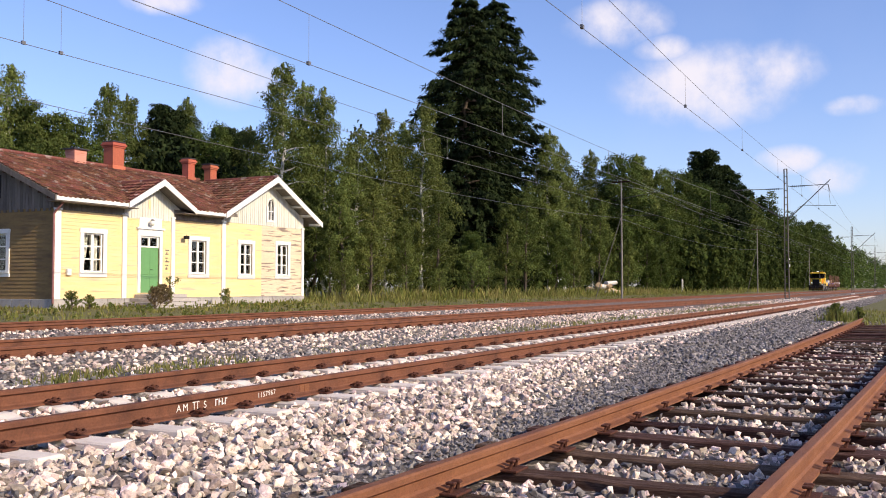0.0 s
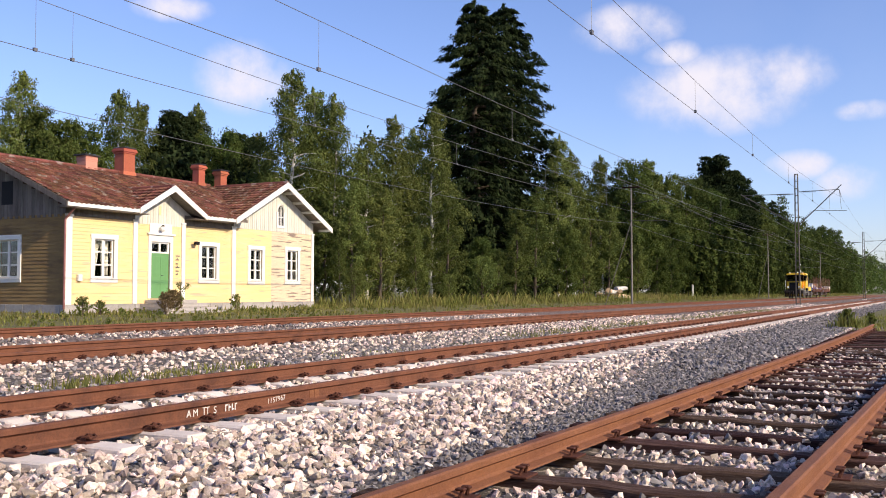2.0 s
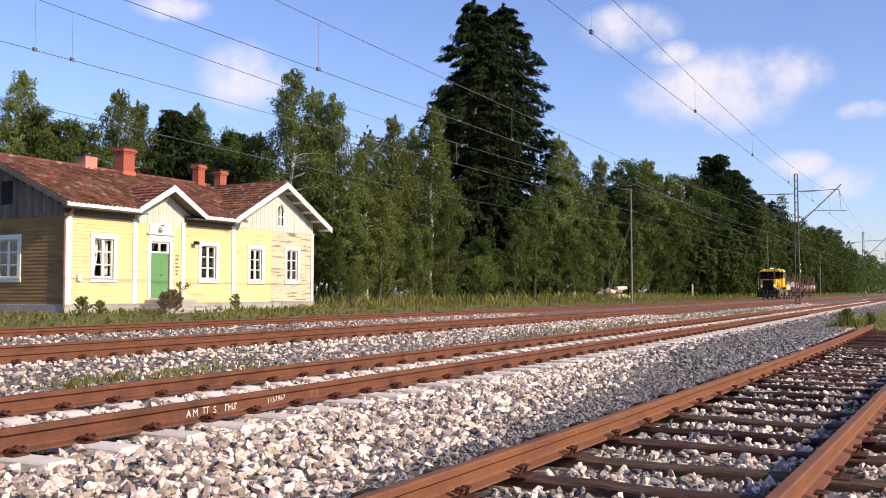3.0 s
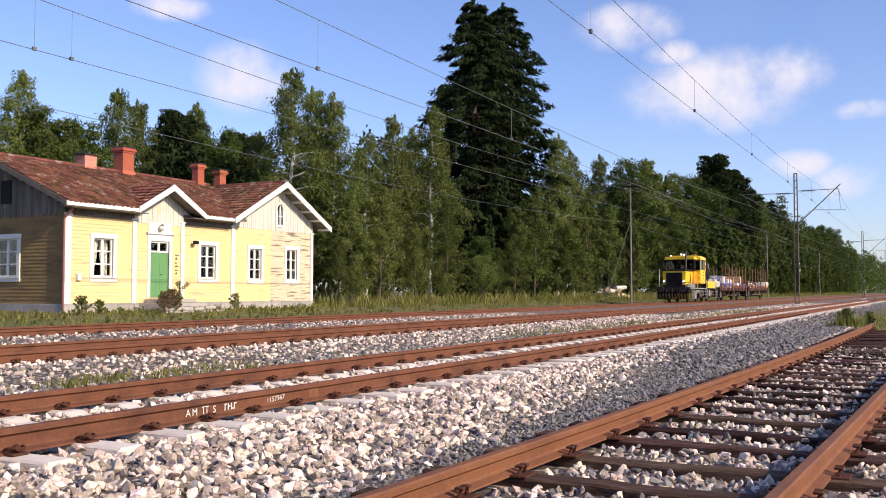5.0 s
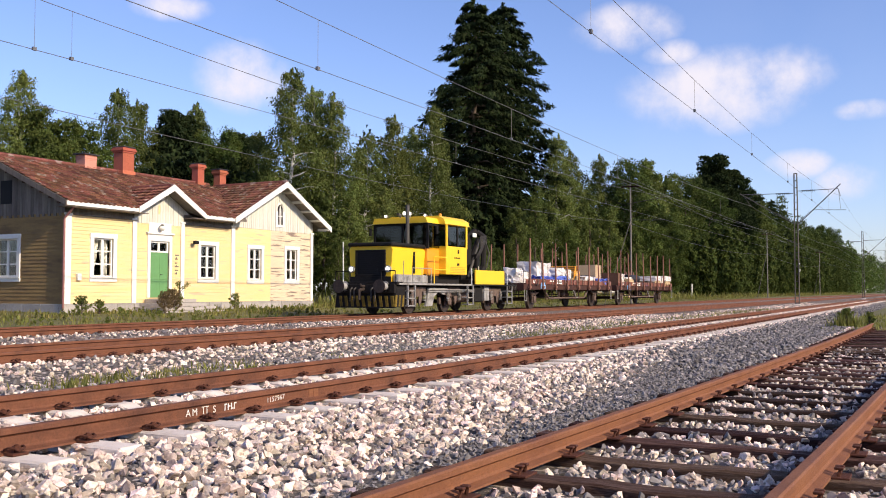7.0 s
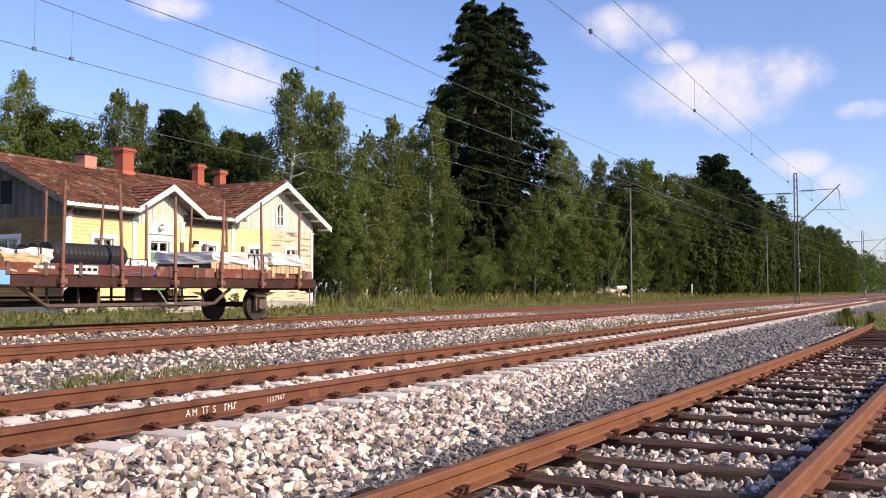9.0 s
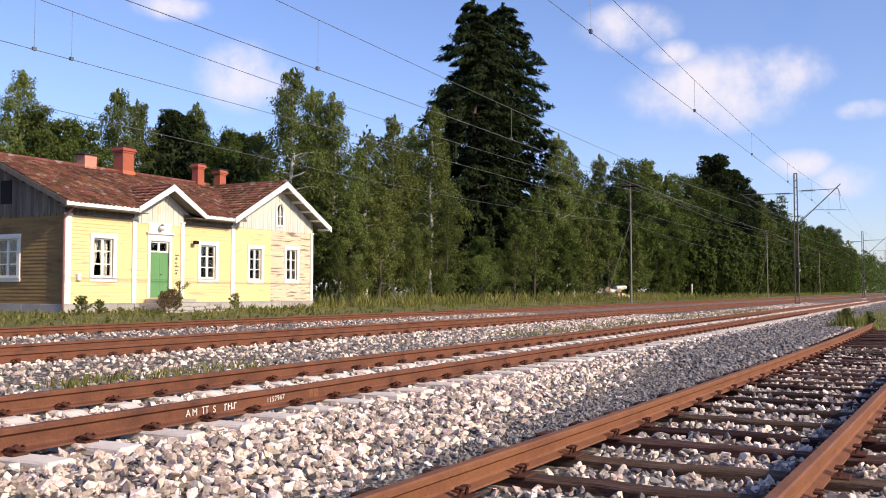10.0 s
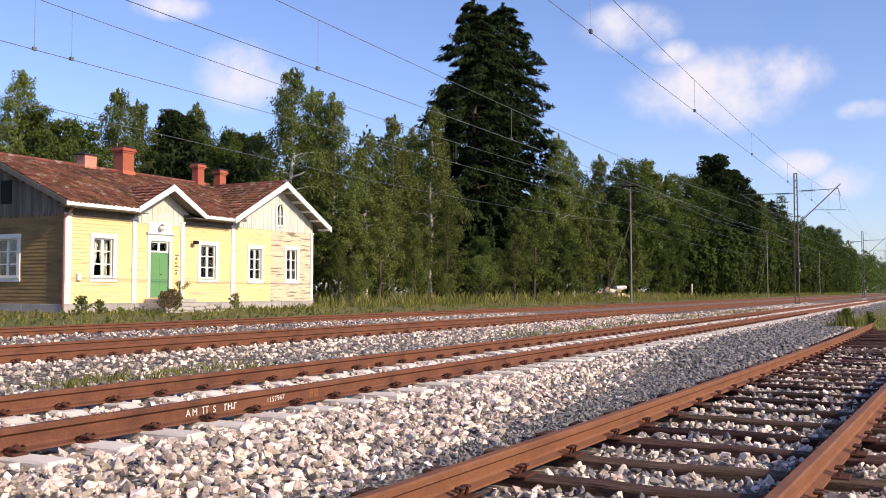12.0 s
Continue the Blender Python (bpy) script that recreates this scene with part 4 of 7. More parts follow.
rear_y = 2 * RIDGE_Y - EAVE_Y
PZ_NOTCH = PORCH_AZ - 0.06
PY_NOTCH = EAVE_Y + (PZ_NOTCH - EAVE_Z) / SL
# decks use the dark board, the shade of their undersides put into the colour
slab("roof_deck", [(RX0, EAVE_Y, EAVE_Z), (PORCH_C - 1.98, EAVE_Y, EAVE_Z), (PORCH_C, PY_NOTCH, PZ_NOTCH), (PORCH_C, RIDGE_Y, RIDGE_Z), (RX0, RIDGE_Y, RIDGE_Z)], 0.12, M["raw_shade_board"])
slab("roof_deck", [(PORCH_C + 1.98, EAVE_Y, EAVE_Z), (WING0 + 0.3, EAVE_Y, EAVE_Z), (WING_C, RIDGE_Y, RIDGE_Z), (PORCH_C, RIDGE_Y, RIDGE_Z), (PORCH_C, PY_NOTCH, PZ_NOTCH)], 0.12, M["raw_shade_board"])
slab("roof_deck", [(RX0, RIDGE_Y, RIDGE_Z), (HX1 + 0.6, RIDGE_Y, RIDGE_Z), (HX1 + 0.6, rear_y, EAVE_Z), (RX0, rear_y, EAVE_Z)], 0.12, M["raw_shade_board"])
WY = 29.30
w_foot = WING_AZ - 2.12
slab("roof_deck", [(WING_C, WY, WING_AZ), (WING_C, rear_y, WING_AZ), (WING_C - 4.0, rear_y, w_foot), (WING_C - 4.0, WY, w_foot)], 0.12, M["raw_shade_board"])
slab("roof_deck", [(WING_C, WY, WING_AZ), (WING_C, rear_y, WING_AZ), (WING_C + 4.0, rear_y, w_foot), (WING_C + 4.0, WY, w_foot)], 0.12, M["raw_shade_board"])
p_foot = PORCH_AZ - 1.14
p_back = EAVE_Y + (PORCH_AZ - EAVE_Z) / SL
for s in (-1, 1):
    slab("roof_deck", [(PORCH_C, WY, PORCH_AZ), (PORCH_C, p_back, PORCH_AZ), (PORCH_C + s * 2.02, EAVE_Y + 0.05, p_foot), (PORCH_C + s * 2.02, WY, p_foot)], 0.10, M["raw_shade_board"])

half = math.hypot(RIDGE_Y - EAVE_Y, RIDGE_Z - EAVE_Z)


def keep_main(u, v):
    x = RX0 + u
    z = EAVE_Z + v / half * (RIDGE_Z - EAVE_Z)
    if v > half - 0.05 or v < -0.2:
        return False
    if abs(x - PORCH_C) < 2.05 and z < PORCH_AZ - abs(x - PORCH_C) * 0.565 + 0.02:
        return False
    return z > WING_AZ - (WING_C - x) * 0.53 - 0.08 if x > WING_C - 4 else True


def keep_wing(u, v):
    y = WY + u
    z = w_foot + v / math.hypot(4.0, 2.12) * 2.12
    return y < EAVE_Y + 0.15 + (z - EAVE_Z) / SL and v < math.hypot(4.0, 2.12) - 0.02


def keep_porch(u, v):
    y = WY + u
    z = p_foot + v / math.hypot(2.02, 1.14) * 1.14
    return y < EAVE_Y + 0.15 + (z - EAVE_Z) / SL and v < math.hypot(2.02, 1.14) - 0.02


for nm, args in (("main", ((RX0, EAVE_Y, EAVE_Z), (1, 0, 0), (0, RIDGE_Y - EAVE_Y, RIDGE_Z - EAVE_Z), 14.2, half, keep_main, 1)),
                 ("wing", ((WING_C - 4.0, WY, w_foot), (0, 1, 0), (4.0, 0, 2.12), 5.2, math.hypot(4.0, 2.12), keep_wing, 2)),
                 ("wing_east", ((WING_C + 4.0, WY, w_foot), (0, 1, 0), (-4.0, 0, 2.12), 9.6, math.hypot(4.0, 2.12), lambda u, v: v < 4.5, 5)),
                 ("porch", ((PORCH_C - 2.02, WY, p_foot), (0, 1, 0), (2.02, 0, 1.14), 2.6, math.hypot(2.02, 1.14), keep_porch, 3)),
                 ("porch_east", ((PORCH_C + 2.02, WY, p_foot), (0, 1, 0), (-2.02, 0, 1.14), 2.6, math.hypot(2.02, 1.14), keep_porch, 4))):
    tv, tf = tile_field(*args)
    t = soup("roof_tiles", tv, tf, [M["roof"]], house)
    tagged(t, "weathered red-brown clay roof tiles", kind="stuff")
def ridge_tile(a, b, ra, rb):
    part("ridge_tile", rods((a, b, ra, rb), sides=8), M["roof"], house)


for k in range(int((WING_C - RX0) / 0.36)):
    x = RX0 + 0.36 * k
    ridge_tile((x, RIDGE_Y, RIDGE_Z + 0.04), (x + 0.40, RIDGE_Y, RIDGE_Z + 0.05), 0.11, 0.095)
for c, apex, end, rad in ((WING_C, WING_AZ + 0.02, RIDGE_Y, 0.10), (PORCH_C, PORCH_AZ, p_back, 0.09)):
    for k in range(int((end - WY) / 0.36)):
        y = WY + 0.36 * k
        ridge_tile((c, y, apex + 0.02), (c, y + 0.4, apex + 0.03), rad, rad * 0.9)


def barge(c, half_w, apex, foot, y, deep=0.30):
    """White barge boards along a front gable."""
    bm = bmesh.new()
    for s in (-1, 1):
        pts = [(c, apex + 0.06), (c + s * half_w, foot + 0.06), (c + s * half_w, foot + 0.06 - deep * 0.9), (c, apex + 0.06 - deep)]
        prism([(p[0], p[1]) for p in pts], 1, y - 0.05, y, bm)
    return part("barge_board", bm, M["white_wood"], house, "white painted barge boards")


barge(WING_C, 4.05, WING_AZ, w_foot, WY)
barge(PORCH_C, 2.06, PORCH_AZ, p_foot, WY, 0.27)
for a, b in ((RX0, PORCH_C - 2.05), (PORCH_C + 2.05, WING_C - 4.0)):
    part("fascia", boxed((a, EAVE_Y - 0.045, EAVE_Z - 0.15), (b, EAVE_Y, EAVE_Z + 0.03), 0.005), M["white_wood"], house, "white painted eaves board")
    # soffit coloured dark for the shade under the eaves
    part("soffit", boxed((a - (0.7 if a > 30 else 0), EAVE_Y, EAVE_Z - 0.19), (b + (0.6 if a < 30 else 0), FRONT - 0.052, EAVE_Z - 0.155)), M["raw_shade_board"], house)
bm = bmesh.new()
for s in (-1, 1):
    ye = RIDGE_Y + s * (RIDGE_Y - EAVE_Y)
    pts = [(RIDGE_Y, RIDGE_Z + 0.04), (ye, EAVE_Z + 0.04), (ye, EAVE_Z - 0.18), (RIDGE_Y, RIDGE_Z - 0.20)]
    prism(pts, 0, RX0 - 0.04, RX0, bm)
part("barge_board", bm, M["raw_shade_board"], house, "dark grey barge boards")
for k in range(9):
    for s in (-1, 1):
        y = RIDGE_Y + s * (0.5 + k * 0.5)
        if RIDGE_Z - abs(y - RIDGE_Y) * SL > 4.2:
            part("purlin", boxed((RX0, y - 0.05, RIDGE_Z - abs(y - RIDGE_Y) * SL - 0.26), (HX0, y + 0.05, RIDGE_Z - abs(y - RIDGE_Y) * SL - 0.13)), M["old_wood"], house)


for k in range(5):
    for s in (-1, 1):
        e = 0.5 + k * 0.82
        z = WING_AZ - e * 0.53
        part("purlin_end", boxed((WING_C + s * e - 0.05, WY + 0.004, z - 0.25), (WING_C + s * e + 0.05, FRONT - 0.035, z - 0.125)), M["grey_board"], house, "pale rafter end under the verge")


def chimney(x0, x1, z1, y0, mat, label, cap):
    c = empty("chimney")
    c.parent = house
    tagged(c, label)
    d = (x1 - x0) * 0.85
    bm = boxed((x0, y0, RIDGE_Z - 0.6), (x1, y0 + d, z1 - 0.22))
    part("shaft", bm, mat, c)
    bm = bmesh.new()
    if mat is M["brick"]:
        z, k = RIDGE_Z - 0.3, 0
        while z < z1 - 0.24:
            x = x0 - 0.01 - (0.13 if k % 2 else 0)
            while x < x1:
                a, b = max(x, x0 - 0.006), min(x + 0.25, x1 + 0.006)
                if b - a > 0.04:
                    box(bm, (a, y0 - 0.008, z), (b, y0 + 0.05, z + 0.066))
                x += 0.262
            z += 0.08
            k += 1
        part("brickwork", bm, mat, c)
        bm = bmesh.new()
    flare = 0.02 if mat is M["pink_plaster"] else 0.10
    box(bm, (x0 - flare * 0.5, y0 - flare * 0.5, z1 - 0.32), (x1 + flare * 0.5, y0 + d + flare * 0.5, z1 - 0.24), 0.006)
    box(bm, (x0 - flare, y0 - flare, z1 - 0.24), (x1 + flare, y0 + d + flare, z1 - 0.16), 0.006)
    box(bm, (x0 - flare * 0.6, y0 - flare * 0.6, z1 - 0.16), (x1 + flare * 0.6, y0 + d + flare * 0.6, z1 - 0.08), 0.006)
    part("crown", bm, mat, c)
    if mat is M["brick"]:
        part("plinth", boxed((x0 - 0.06, y0 - 0.06, RIDGE_Z - 0.6), (x1 + 0.06, y0 + d + 0.06, RIDGE_Z + 0.10), 0.01), mat, c)
    part("cap", boxed((x0 - (0.12 if cap else 0.0), y0 - 0.1, z1 - 0.08), (x1 + (0.12 if cap else 0.0), y0 + d + 0.1, z1 - 0.02), 0.01), M["sheet_metal"], c)


chimney(31.06, 31.74, 7.18, 34.2, M["pink_plaster"], "low pink plastered chimney with sheet-metal cap", True)
chimney(33.15, 33.85, 7.78, 34.0, M["brick"], "red brick chimney", False)
chimney(38.45, 38.93, 7.62, 34.1, M["brick"], "slender red brick chimney", False)
chimney(40.3, 40.8, 7.52, 34.2, M["brick"], "red brick chimney with stepped crown", True)


# ---- work train ----
C_MID = C_NEAR + GAUGE / 2


def wheelset(owner, x, r=0.46):
    w = part("wheelset", bmesh.new(), M["steel"], owner)
    bm = bmesh.new()
    for s in (-1, 1):
        rod(bm, (x, s * 0.73, r), (x, s * 0.80, r), r + 0.03, r, sides=28)
        rod(bm, (x, s * 0.80, r), (x, s * 0.86, r), r, r, sides=28)
        rod(bm, (x, s * 0.86, r), (x, s * 0.90, r), 0.16, 0.14, sides=16)
    rod(bm, (x, -0.8, r), (x, 0.8, r), 0.08, sides=10)
    bm.to_mesh(w.data)
    bm.free()
    for s in (-1, 1):
        b = bmesh.new()
        box(b, (x - 0.16, s * 1.0 - 0.1, r - 0.14), (x + 0.16, s * 1.0 + 0.1, r + 0.16), 0.02)
        for k in range(5):
            wdt = 0.62 - 0.10 * k
            box(b, (x - wdt, s * 1.0 - 0.06, r + 0.34 - 0.032 * k), (x + wdt, s * 1.0 + 0.06, r + 0.365 - 0.032 * k))
        box(b, (x - 0.26, s * 1.0 - 0.03, r - 0.18), (x - 0.18, s * 1.0 + 0.03, r + 0.42))
        box(b, (x + 0.18, s * 1.0 - 0.03, r - 0.18), (x + 0.26, s * 1.0 + 0.03, r + 0.42))
        part("axle_box", b, M["gear"], owner, "dusty steel axle box with leaf spring")


def buffers(owner, x, way, z=1.05, shank="steel"):
    for s in (-1, 1):
        bm = rods(((x + way * 0.42, s * 0.88, z), (x + way * 0.47, s * 0.88, z), 0.24, 0.25), ((x + way * 0.30, s * 0.88, z), (x + way * 0.42, s * 0.88, z), 0.07), sides=18)
        b = part("buffer", bm, M["steel"], owner)
        part("buffer_housing", rods(((x, s * 0.88, z), (x + way * 0.05, s * 0.88, z), 0.19), ((x + way * 0.05, s * 0.88, z), (x + way * 0.33, s * 0.88, z), 0.145, 0.115), sides=16), M[shank], b)


loco = empty("shunting_locomotive", label="yellow and black track-maintenance locomotive with a loading crane", category="locomotive")
# frame and running boards
bm = boxed((0.25, -1.05, 0.72), (11.0, 1.05, 1.10), 0.02)
part("underframe", bm, M["black"], loco)
part("running_board", boxed((0.15, -1.42, 1.10), (6.4, 1.42, 1.17), 0.01), M["grey_paint"], loco, "grey running board")
part("rear_deck", boxed((6.4, -1.42, 1.10), (11.15, 1.42, 1.17), 0.01), M["black"], loco)
# plough with warning stripes
bm = bmesh.new()
box(bm, (0.0, -1.30, 0.78), (0.18, 1.30, 1.15), 0.03)
prism([(0.02, 0.25), (0.10, 0.25), (0.20, 0.80), (0.12, 0.80)], 1, -1.30, 1.30, bm)
part("front_beam", bm, M["black"], loco)
bm = bmesh.new()
for k in range(10):
    y = -1.28 + k * 0.25
    prism([(y, 0.30), (y + 0.11, 0.30), (y + 0.17, 0.70), (y + 0.06, 0.70)], 0, 0.006, 0.05, bm)
part("warning_stripe", bm, M["stripe"], loco, "slanted dirty yellow warning stripes")
bm = bmesh.new()
for k in range(3):
    x = 0.02 + k * 0.26
    prism([(x, 0.30), (x + 0.12, 0.30), (x + 0.18, 0.72), (x + 0.06, 0.72)], 1, -1.312, -1.26, bm)
part("warning_stripe", bm, M["stripe"], loco)
part("side_plate", boxed((0.18, -1.302, 0.28), (0.9, -1.24, 1.08), 0.01), M["black"], loco)
buffers(loco, 0.05, -1, 1.05, "grey_paint")
buffers(loco, 11.1, 1)
part("coupler", rods(((-0.05, 0, 0.95), (-0.35, 0, 0.9), 0.06), ((-0.35, 0, 0.95), (-0.35, 0, 0.55), 0.05)), M["steel"], loco)
part("coupling_hook", rods(((-0.02, 0.0, 1.05), (-0.22, 0.0, 1.05), 0.05), ((-0.22, 0.0, 1.05), (-0.28, 0.0, 1.14), 0.035), sides=8), M["steel"], loco)
for y in (-0.55, -0.38, 0.36, 0.52):
    part("brake_hose", rods(((-0.02, y, 1.0), (-0.14, y, 0.92), 0.025), ((-0.14, y, 0.92), (-0.15, y, 0.62), 0.025), ((-0.15, y, 0.62), (-0.06, y + 0.08, 0.5), 0.025), sides=6), M["galv"], loco)
part("front_platform", boxed((0.02, -1.40, 1.15), (0.48, 1.40, 1.22), 0.01), M["black"], loco)
for s in (-1, 1):
    part("front_rail", rods(((0.05, s * 1.30, 1.2), (0.05, s * 1.30, 1.62), 0.02), ((0.05, s * 1.30, 1.62), (0.05, s * 0.7, 1.62), 0.02), ((0.05, s * 0.7, 1.62), (0.05, s * 0.7, 1.2), 0.02), sides=6), M["black"], loco)
# engine hood
ring = [(-0.85, 1.17), (0.85, 1.17), (0.95, 2.45), (0.80, 2.62), (-0.80, 2.62), (-0.95, 2.45)]
part("hood", prism(ring, 0, 0.45, 3.0), M["yellow"], loco, "bright yellow engine hood")
part("hood_top", boxed((0.35, -0.98, 2.56), (3.0, 0.98, 2.70), 0.04), M["black"], loco, "dark hood roof plate")
part("hood_skirt", boxed((0.40, -0.90, 1.18), (0.452, 0.90, 1.42), 0.01), M["black"], loco)
bm = bmesh.new()
for lo, hi in (((0.40, -0.66, 1.42), (0.46, -0.58, 2.42)), ((0.40, 0.58, 1.42), (0.46, 0.66, 2.42)), ((0.40, -0.58, 2.34), (0.46, 0.58, 2.42)), ((0.40, -0.58, 1.42), (0.46, 0.58, 1.50))):
    box(bm, lo, hi, 0.006)
part("grille_frame", bm, M["black"], loco)
part("radiator", boxed((0.435, -0.58, 1.50), (0.449, 0.58, 2.34)), M["dark"], loco, "dark radiator opening")
bm = bmesh.new()
for k in range(11):
    box(bm, (0.405, -0.58, 1.53 + k * 0.075), (0.430, 0.58, 1.545 + k * 0.075))
part("radiator_grille", bm, M["black"], loco, "black radiator grille")
for s in (-1, 1):
    h = part("headlight", rods(((0.44, s * 0.80, 1.70), (0.33, s * 0.80, 1.70), 0.115, 0.13), sides=16), M["grey_paint"], loco)
    part("headlight_lens", rods(((0.33, s * 0.80, 1.70), (0.318, s * 0.80, 1.70), 0.085, 0.075), sides=16), M["lamp"], h, "lit white headlight")
part("hood_slot", boxed((2.05, -0.96, 1.55), (2.18, -0.90, 2.40)), M["black"], loco)
part("tank", boxed((0.55, -1.12, 1.17), (2.95, -0.9, 1.50), 0.04), M["grey_paint"], loco, "light grey side tank")
bm = bmesh.new()
for x in (0.55, 1.25, 2.0, 2.75):
    rod(bm, (x, -1.36, 1.17), (x, -1.36, 2.0 if x < 1 else 1.75), 0.018, sides=6)
rod(bm, (1.25, -1.36, 1.75), (2.75, -1.36, 1.75), 0.016, sides=6)
part("handrail", bm, M["grey_paint"], loco)
bm = bmesh.new()
for a, b in (((3.0, -1.36, 1.17), (3.0, -1.36, 2.22)), ((3.0, -1.36, 2.22), (4.15, -1.36, 2.22)), ((4.15, -1.36, 2.22), (4.15, -1.36, 1.6)), ((3.0, -1.36, 1.72), (4.15, -1.36, 1.72))):
    rod(bm, a, b, 0.026, sides=6)
part("handrail", bm, M["yellow"], loco, "yellow tubular handrail")
rail_posts = (((0.42, 1.20, 1.17), (0.40, 1.20, 2.75)), ((6.4, -1.38, 1.17), (6.4, -1.38, 1.85)), ((7.1, -1.38, 1.17), (7.1, -1.38, 1.95)), ((10.2, -1.38, 1.17), (10.2, -1.38, 1.9)))
for a, b in rail_posts:
    part("hand_post", rods((a, b, 0.021), sides=6), M["white_wood"], loco, "thin white hand post")
# cab
part("cab_base", boxed((3.0, -1.0, 1.17), (5.94, 1.0, 1.55)), M["black"], loco)
part("cab_step_panel", boxed((3.0, -1.05, 1.5), (4.02, 1.35, 2.56), 0.02), M["orange"], loco, "orange cab doorway panel")
part("cab_body", boxed((4.02, -1.38, 1.55), (5.95, 1.38, 2.70), 0.025), M["yellow"], loco, "yellow cab side with dark marking bars")
bm = bmesh.new()
for x, y, z0, z1 in ((3.0, -1.08, 2.56, 3.55), (3.0, 1.34, 2.56, 3.55), (4.06, -1.36, 2.70, 3.55), (5.90, -1.36, 2.70, 3.55), (5.90, 1.34, 2.70, 3.55), (4.06, 1.34, 2.70, 3.55), (3.0, 0.05, 2.56, 3.55), (5.05, -1.36, 2.7, 3.55)):
    box(bm, (x - 0.05, y - 0.03, z0), (x + 0.05, y + 0.05, z1))
box(bm, (3.0, -1.1, 3.48), (5.94, 1.36, 3.60))
part("window_post", bm, M["black"], loco)
bm = bmesh.new()
box(bm, (4.0, -1.395, 2.66), (4.12, -1.34, 3.58))
box(bm, (5.83, -1.395, 2.66), (5.96, -1.34, 3.58))
part("window_post", bm, M["yellow"], loco)
for lo, hi in (((4.12, -1.365, 2.72), (5.83, -1.355, 3.5)), ((2.995, -1.05, 2.6), (3.005, 1.3, 3.5)), ((5.92, -1.3, 2.74), (5.93, 1.3, 3.5)), ((3.05, -1.075, 2.6), (4.0, -1.065, 3.5)), ((3.05, 1.33, 2.6), (5.85, 1.34, 3.5))):
    p = part("pane", boxed(lo, hi), M["dark_glass"], loco)
    p.visible_shadow = False
part("seat", boxed((4.6, -0.4, 2.3), (5.3, 0.4, 3.1), 0.05), M["black"], loco)
ring = [(-1.42, 3.58), (1.42, 3.58), (1.36, 3.78), (1.1, 3.92), (-1.1, 3.92), (-1.36, 3.78)]
part("cab_roof", prism(ring, 0, 3.85, 6.12), M["yellow"], loco, "yellow cab roof with rounded edges")
ring = [(-1.15, 3.58), (1.38, 3.58), (1.3, 3.80), (-1.05, 3.80)]
part("cab_visor", prism(ring, 0, 2.85, 3.85), M["yellow"], loco, "yellow brow over the cab windscreen")
for y, z, rad in ((-0.25, 3.97, 0.085), (-0.02, 3.99, 0.085), (-0.95, 3.88, 0.05), (0.85, 3.90, 0.06)):
    lamp = part("roof_lamp", rods(((2.98, y, z), (3.12, y, z), rad, rad * 0.7), ((3.05, y, 3.78), (3.05, y, z), 0.02), sides=12), M["grey_paint"], loco)
    part("roof_lamp_lens", rods(((2.968, y, z), (2.98, y, z), rad * 0.9), sides=12), M["lamp"], lamp, "white roof lamp")
part("horn", rods(((3.3, 0.35, 3.80), (3.3, 0.35, 3.95), 0.03), ((3.38, 0.35, 3.97), (3.1, 0.35, 3.97), 0.03, 0.06), sides=10), M["galv"], loco)
part("beacon", rods(((4.4, -0.9, 3.88), (4.4, -0.9, 4.05), 0.07, 0.06), sides=12), M["orange"], loco, "orange roof beacon")
for s in (-1, 1):
    part("mirror", rods(((3.0, s * 1.36 - 0.02, 3.35), (2.92, s * 1.52, 3.35), 0.012), ((2.92, s * 1.52, 3.12), (2.92, s * 1.52, 3.42), 0.06), sides=8), M["black"], loco)
part("windscreen_wiper", rods(((2.985, -0.4, 2.62), (2.975, -0.15, 3.2), 0.012), ((2.985, 0.7, 2.62), (2.975, 0.95, 3.2), 0.012), sides=5), M["black"], loco)
part("cab_driver_desk", boxed((3.1, -0.9, 2.3), (3.5, 1.2, 2.62), 0.03), M["black"], loco)
part("exhaust", rods(((2.3, -0.55, 2.65), (2.3, -0.55, 4.25), 0.075), sides=10), M["galv"], loco)
bm = bmesh.new()
box(bm, (5.05, -1.392, 2.42), (5.18, -1.38, 2.58))
for k in range(4):
    box(bm, (4.75 + 0.14 * k, -1.392, 2.20), (4.84 + 0.14 * k, -1.38, 2.26))
box(bm, (5.0, -1.392, 1.92), (5.2, -1.38, 2.02))
part("marking_bar", bm, M["black"], loco)
for k in range(4):
    part("louvre", boxed((4.4, -1.39, 1.62 + 0.07 * k), (5.75, -1.375, 1.65 + 0.07 * k)), M["orange"], loco)
# steps and running gear covers
for x in (0.75, 5.9, 10.1):
    bm = bmesh.new()
    for e in (0.0, 0.55):
        box(bm, (x + e, -1.44, 0.28), (x + e + 0.05, -1.38, 1.12))
    for z in (0.30, 0.58, 0.86):
        box(bm, (x, -1.44, z), (x + 0.6, -1.18, z + 0.04))
    part("steps", bm, M["grey_paint"], loco, "grey access steps")
pts = [(3.15, 0.28), (3.3, 0.65), (3.7, 0.85), (4.2, 0.72), (4.5, 1.0), (2.9, 1.0), (2.6, 0.28)]
part("wheel_guard", prism(pts, 1, -1.2, -1.12), M["grey_paint"], loco, "light grey curved wheel guard")
part("air_tank", rods(((4.9, -1.0, 0.78), (5.6, -1.0, 0.78), 0.2), sides=14), M["black"], loco)
part("tool_cabinet", boxed((8.0, -1.25, 0.45), (8.5, -0.95, 1.08), 0.02), M["grey_paint"], loco)
for x in (1.9, 4.9, 9.2):
    wheelset(loco, x)
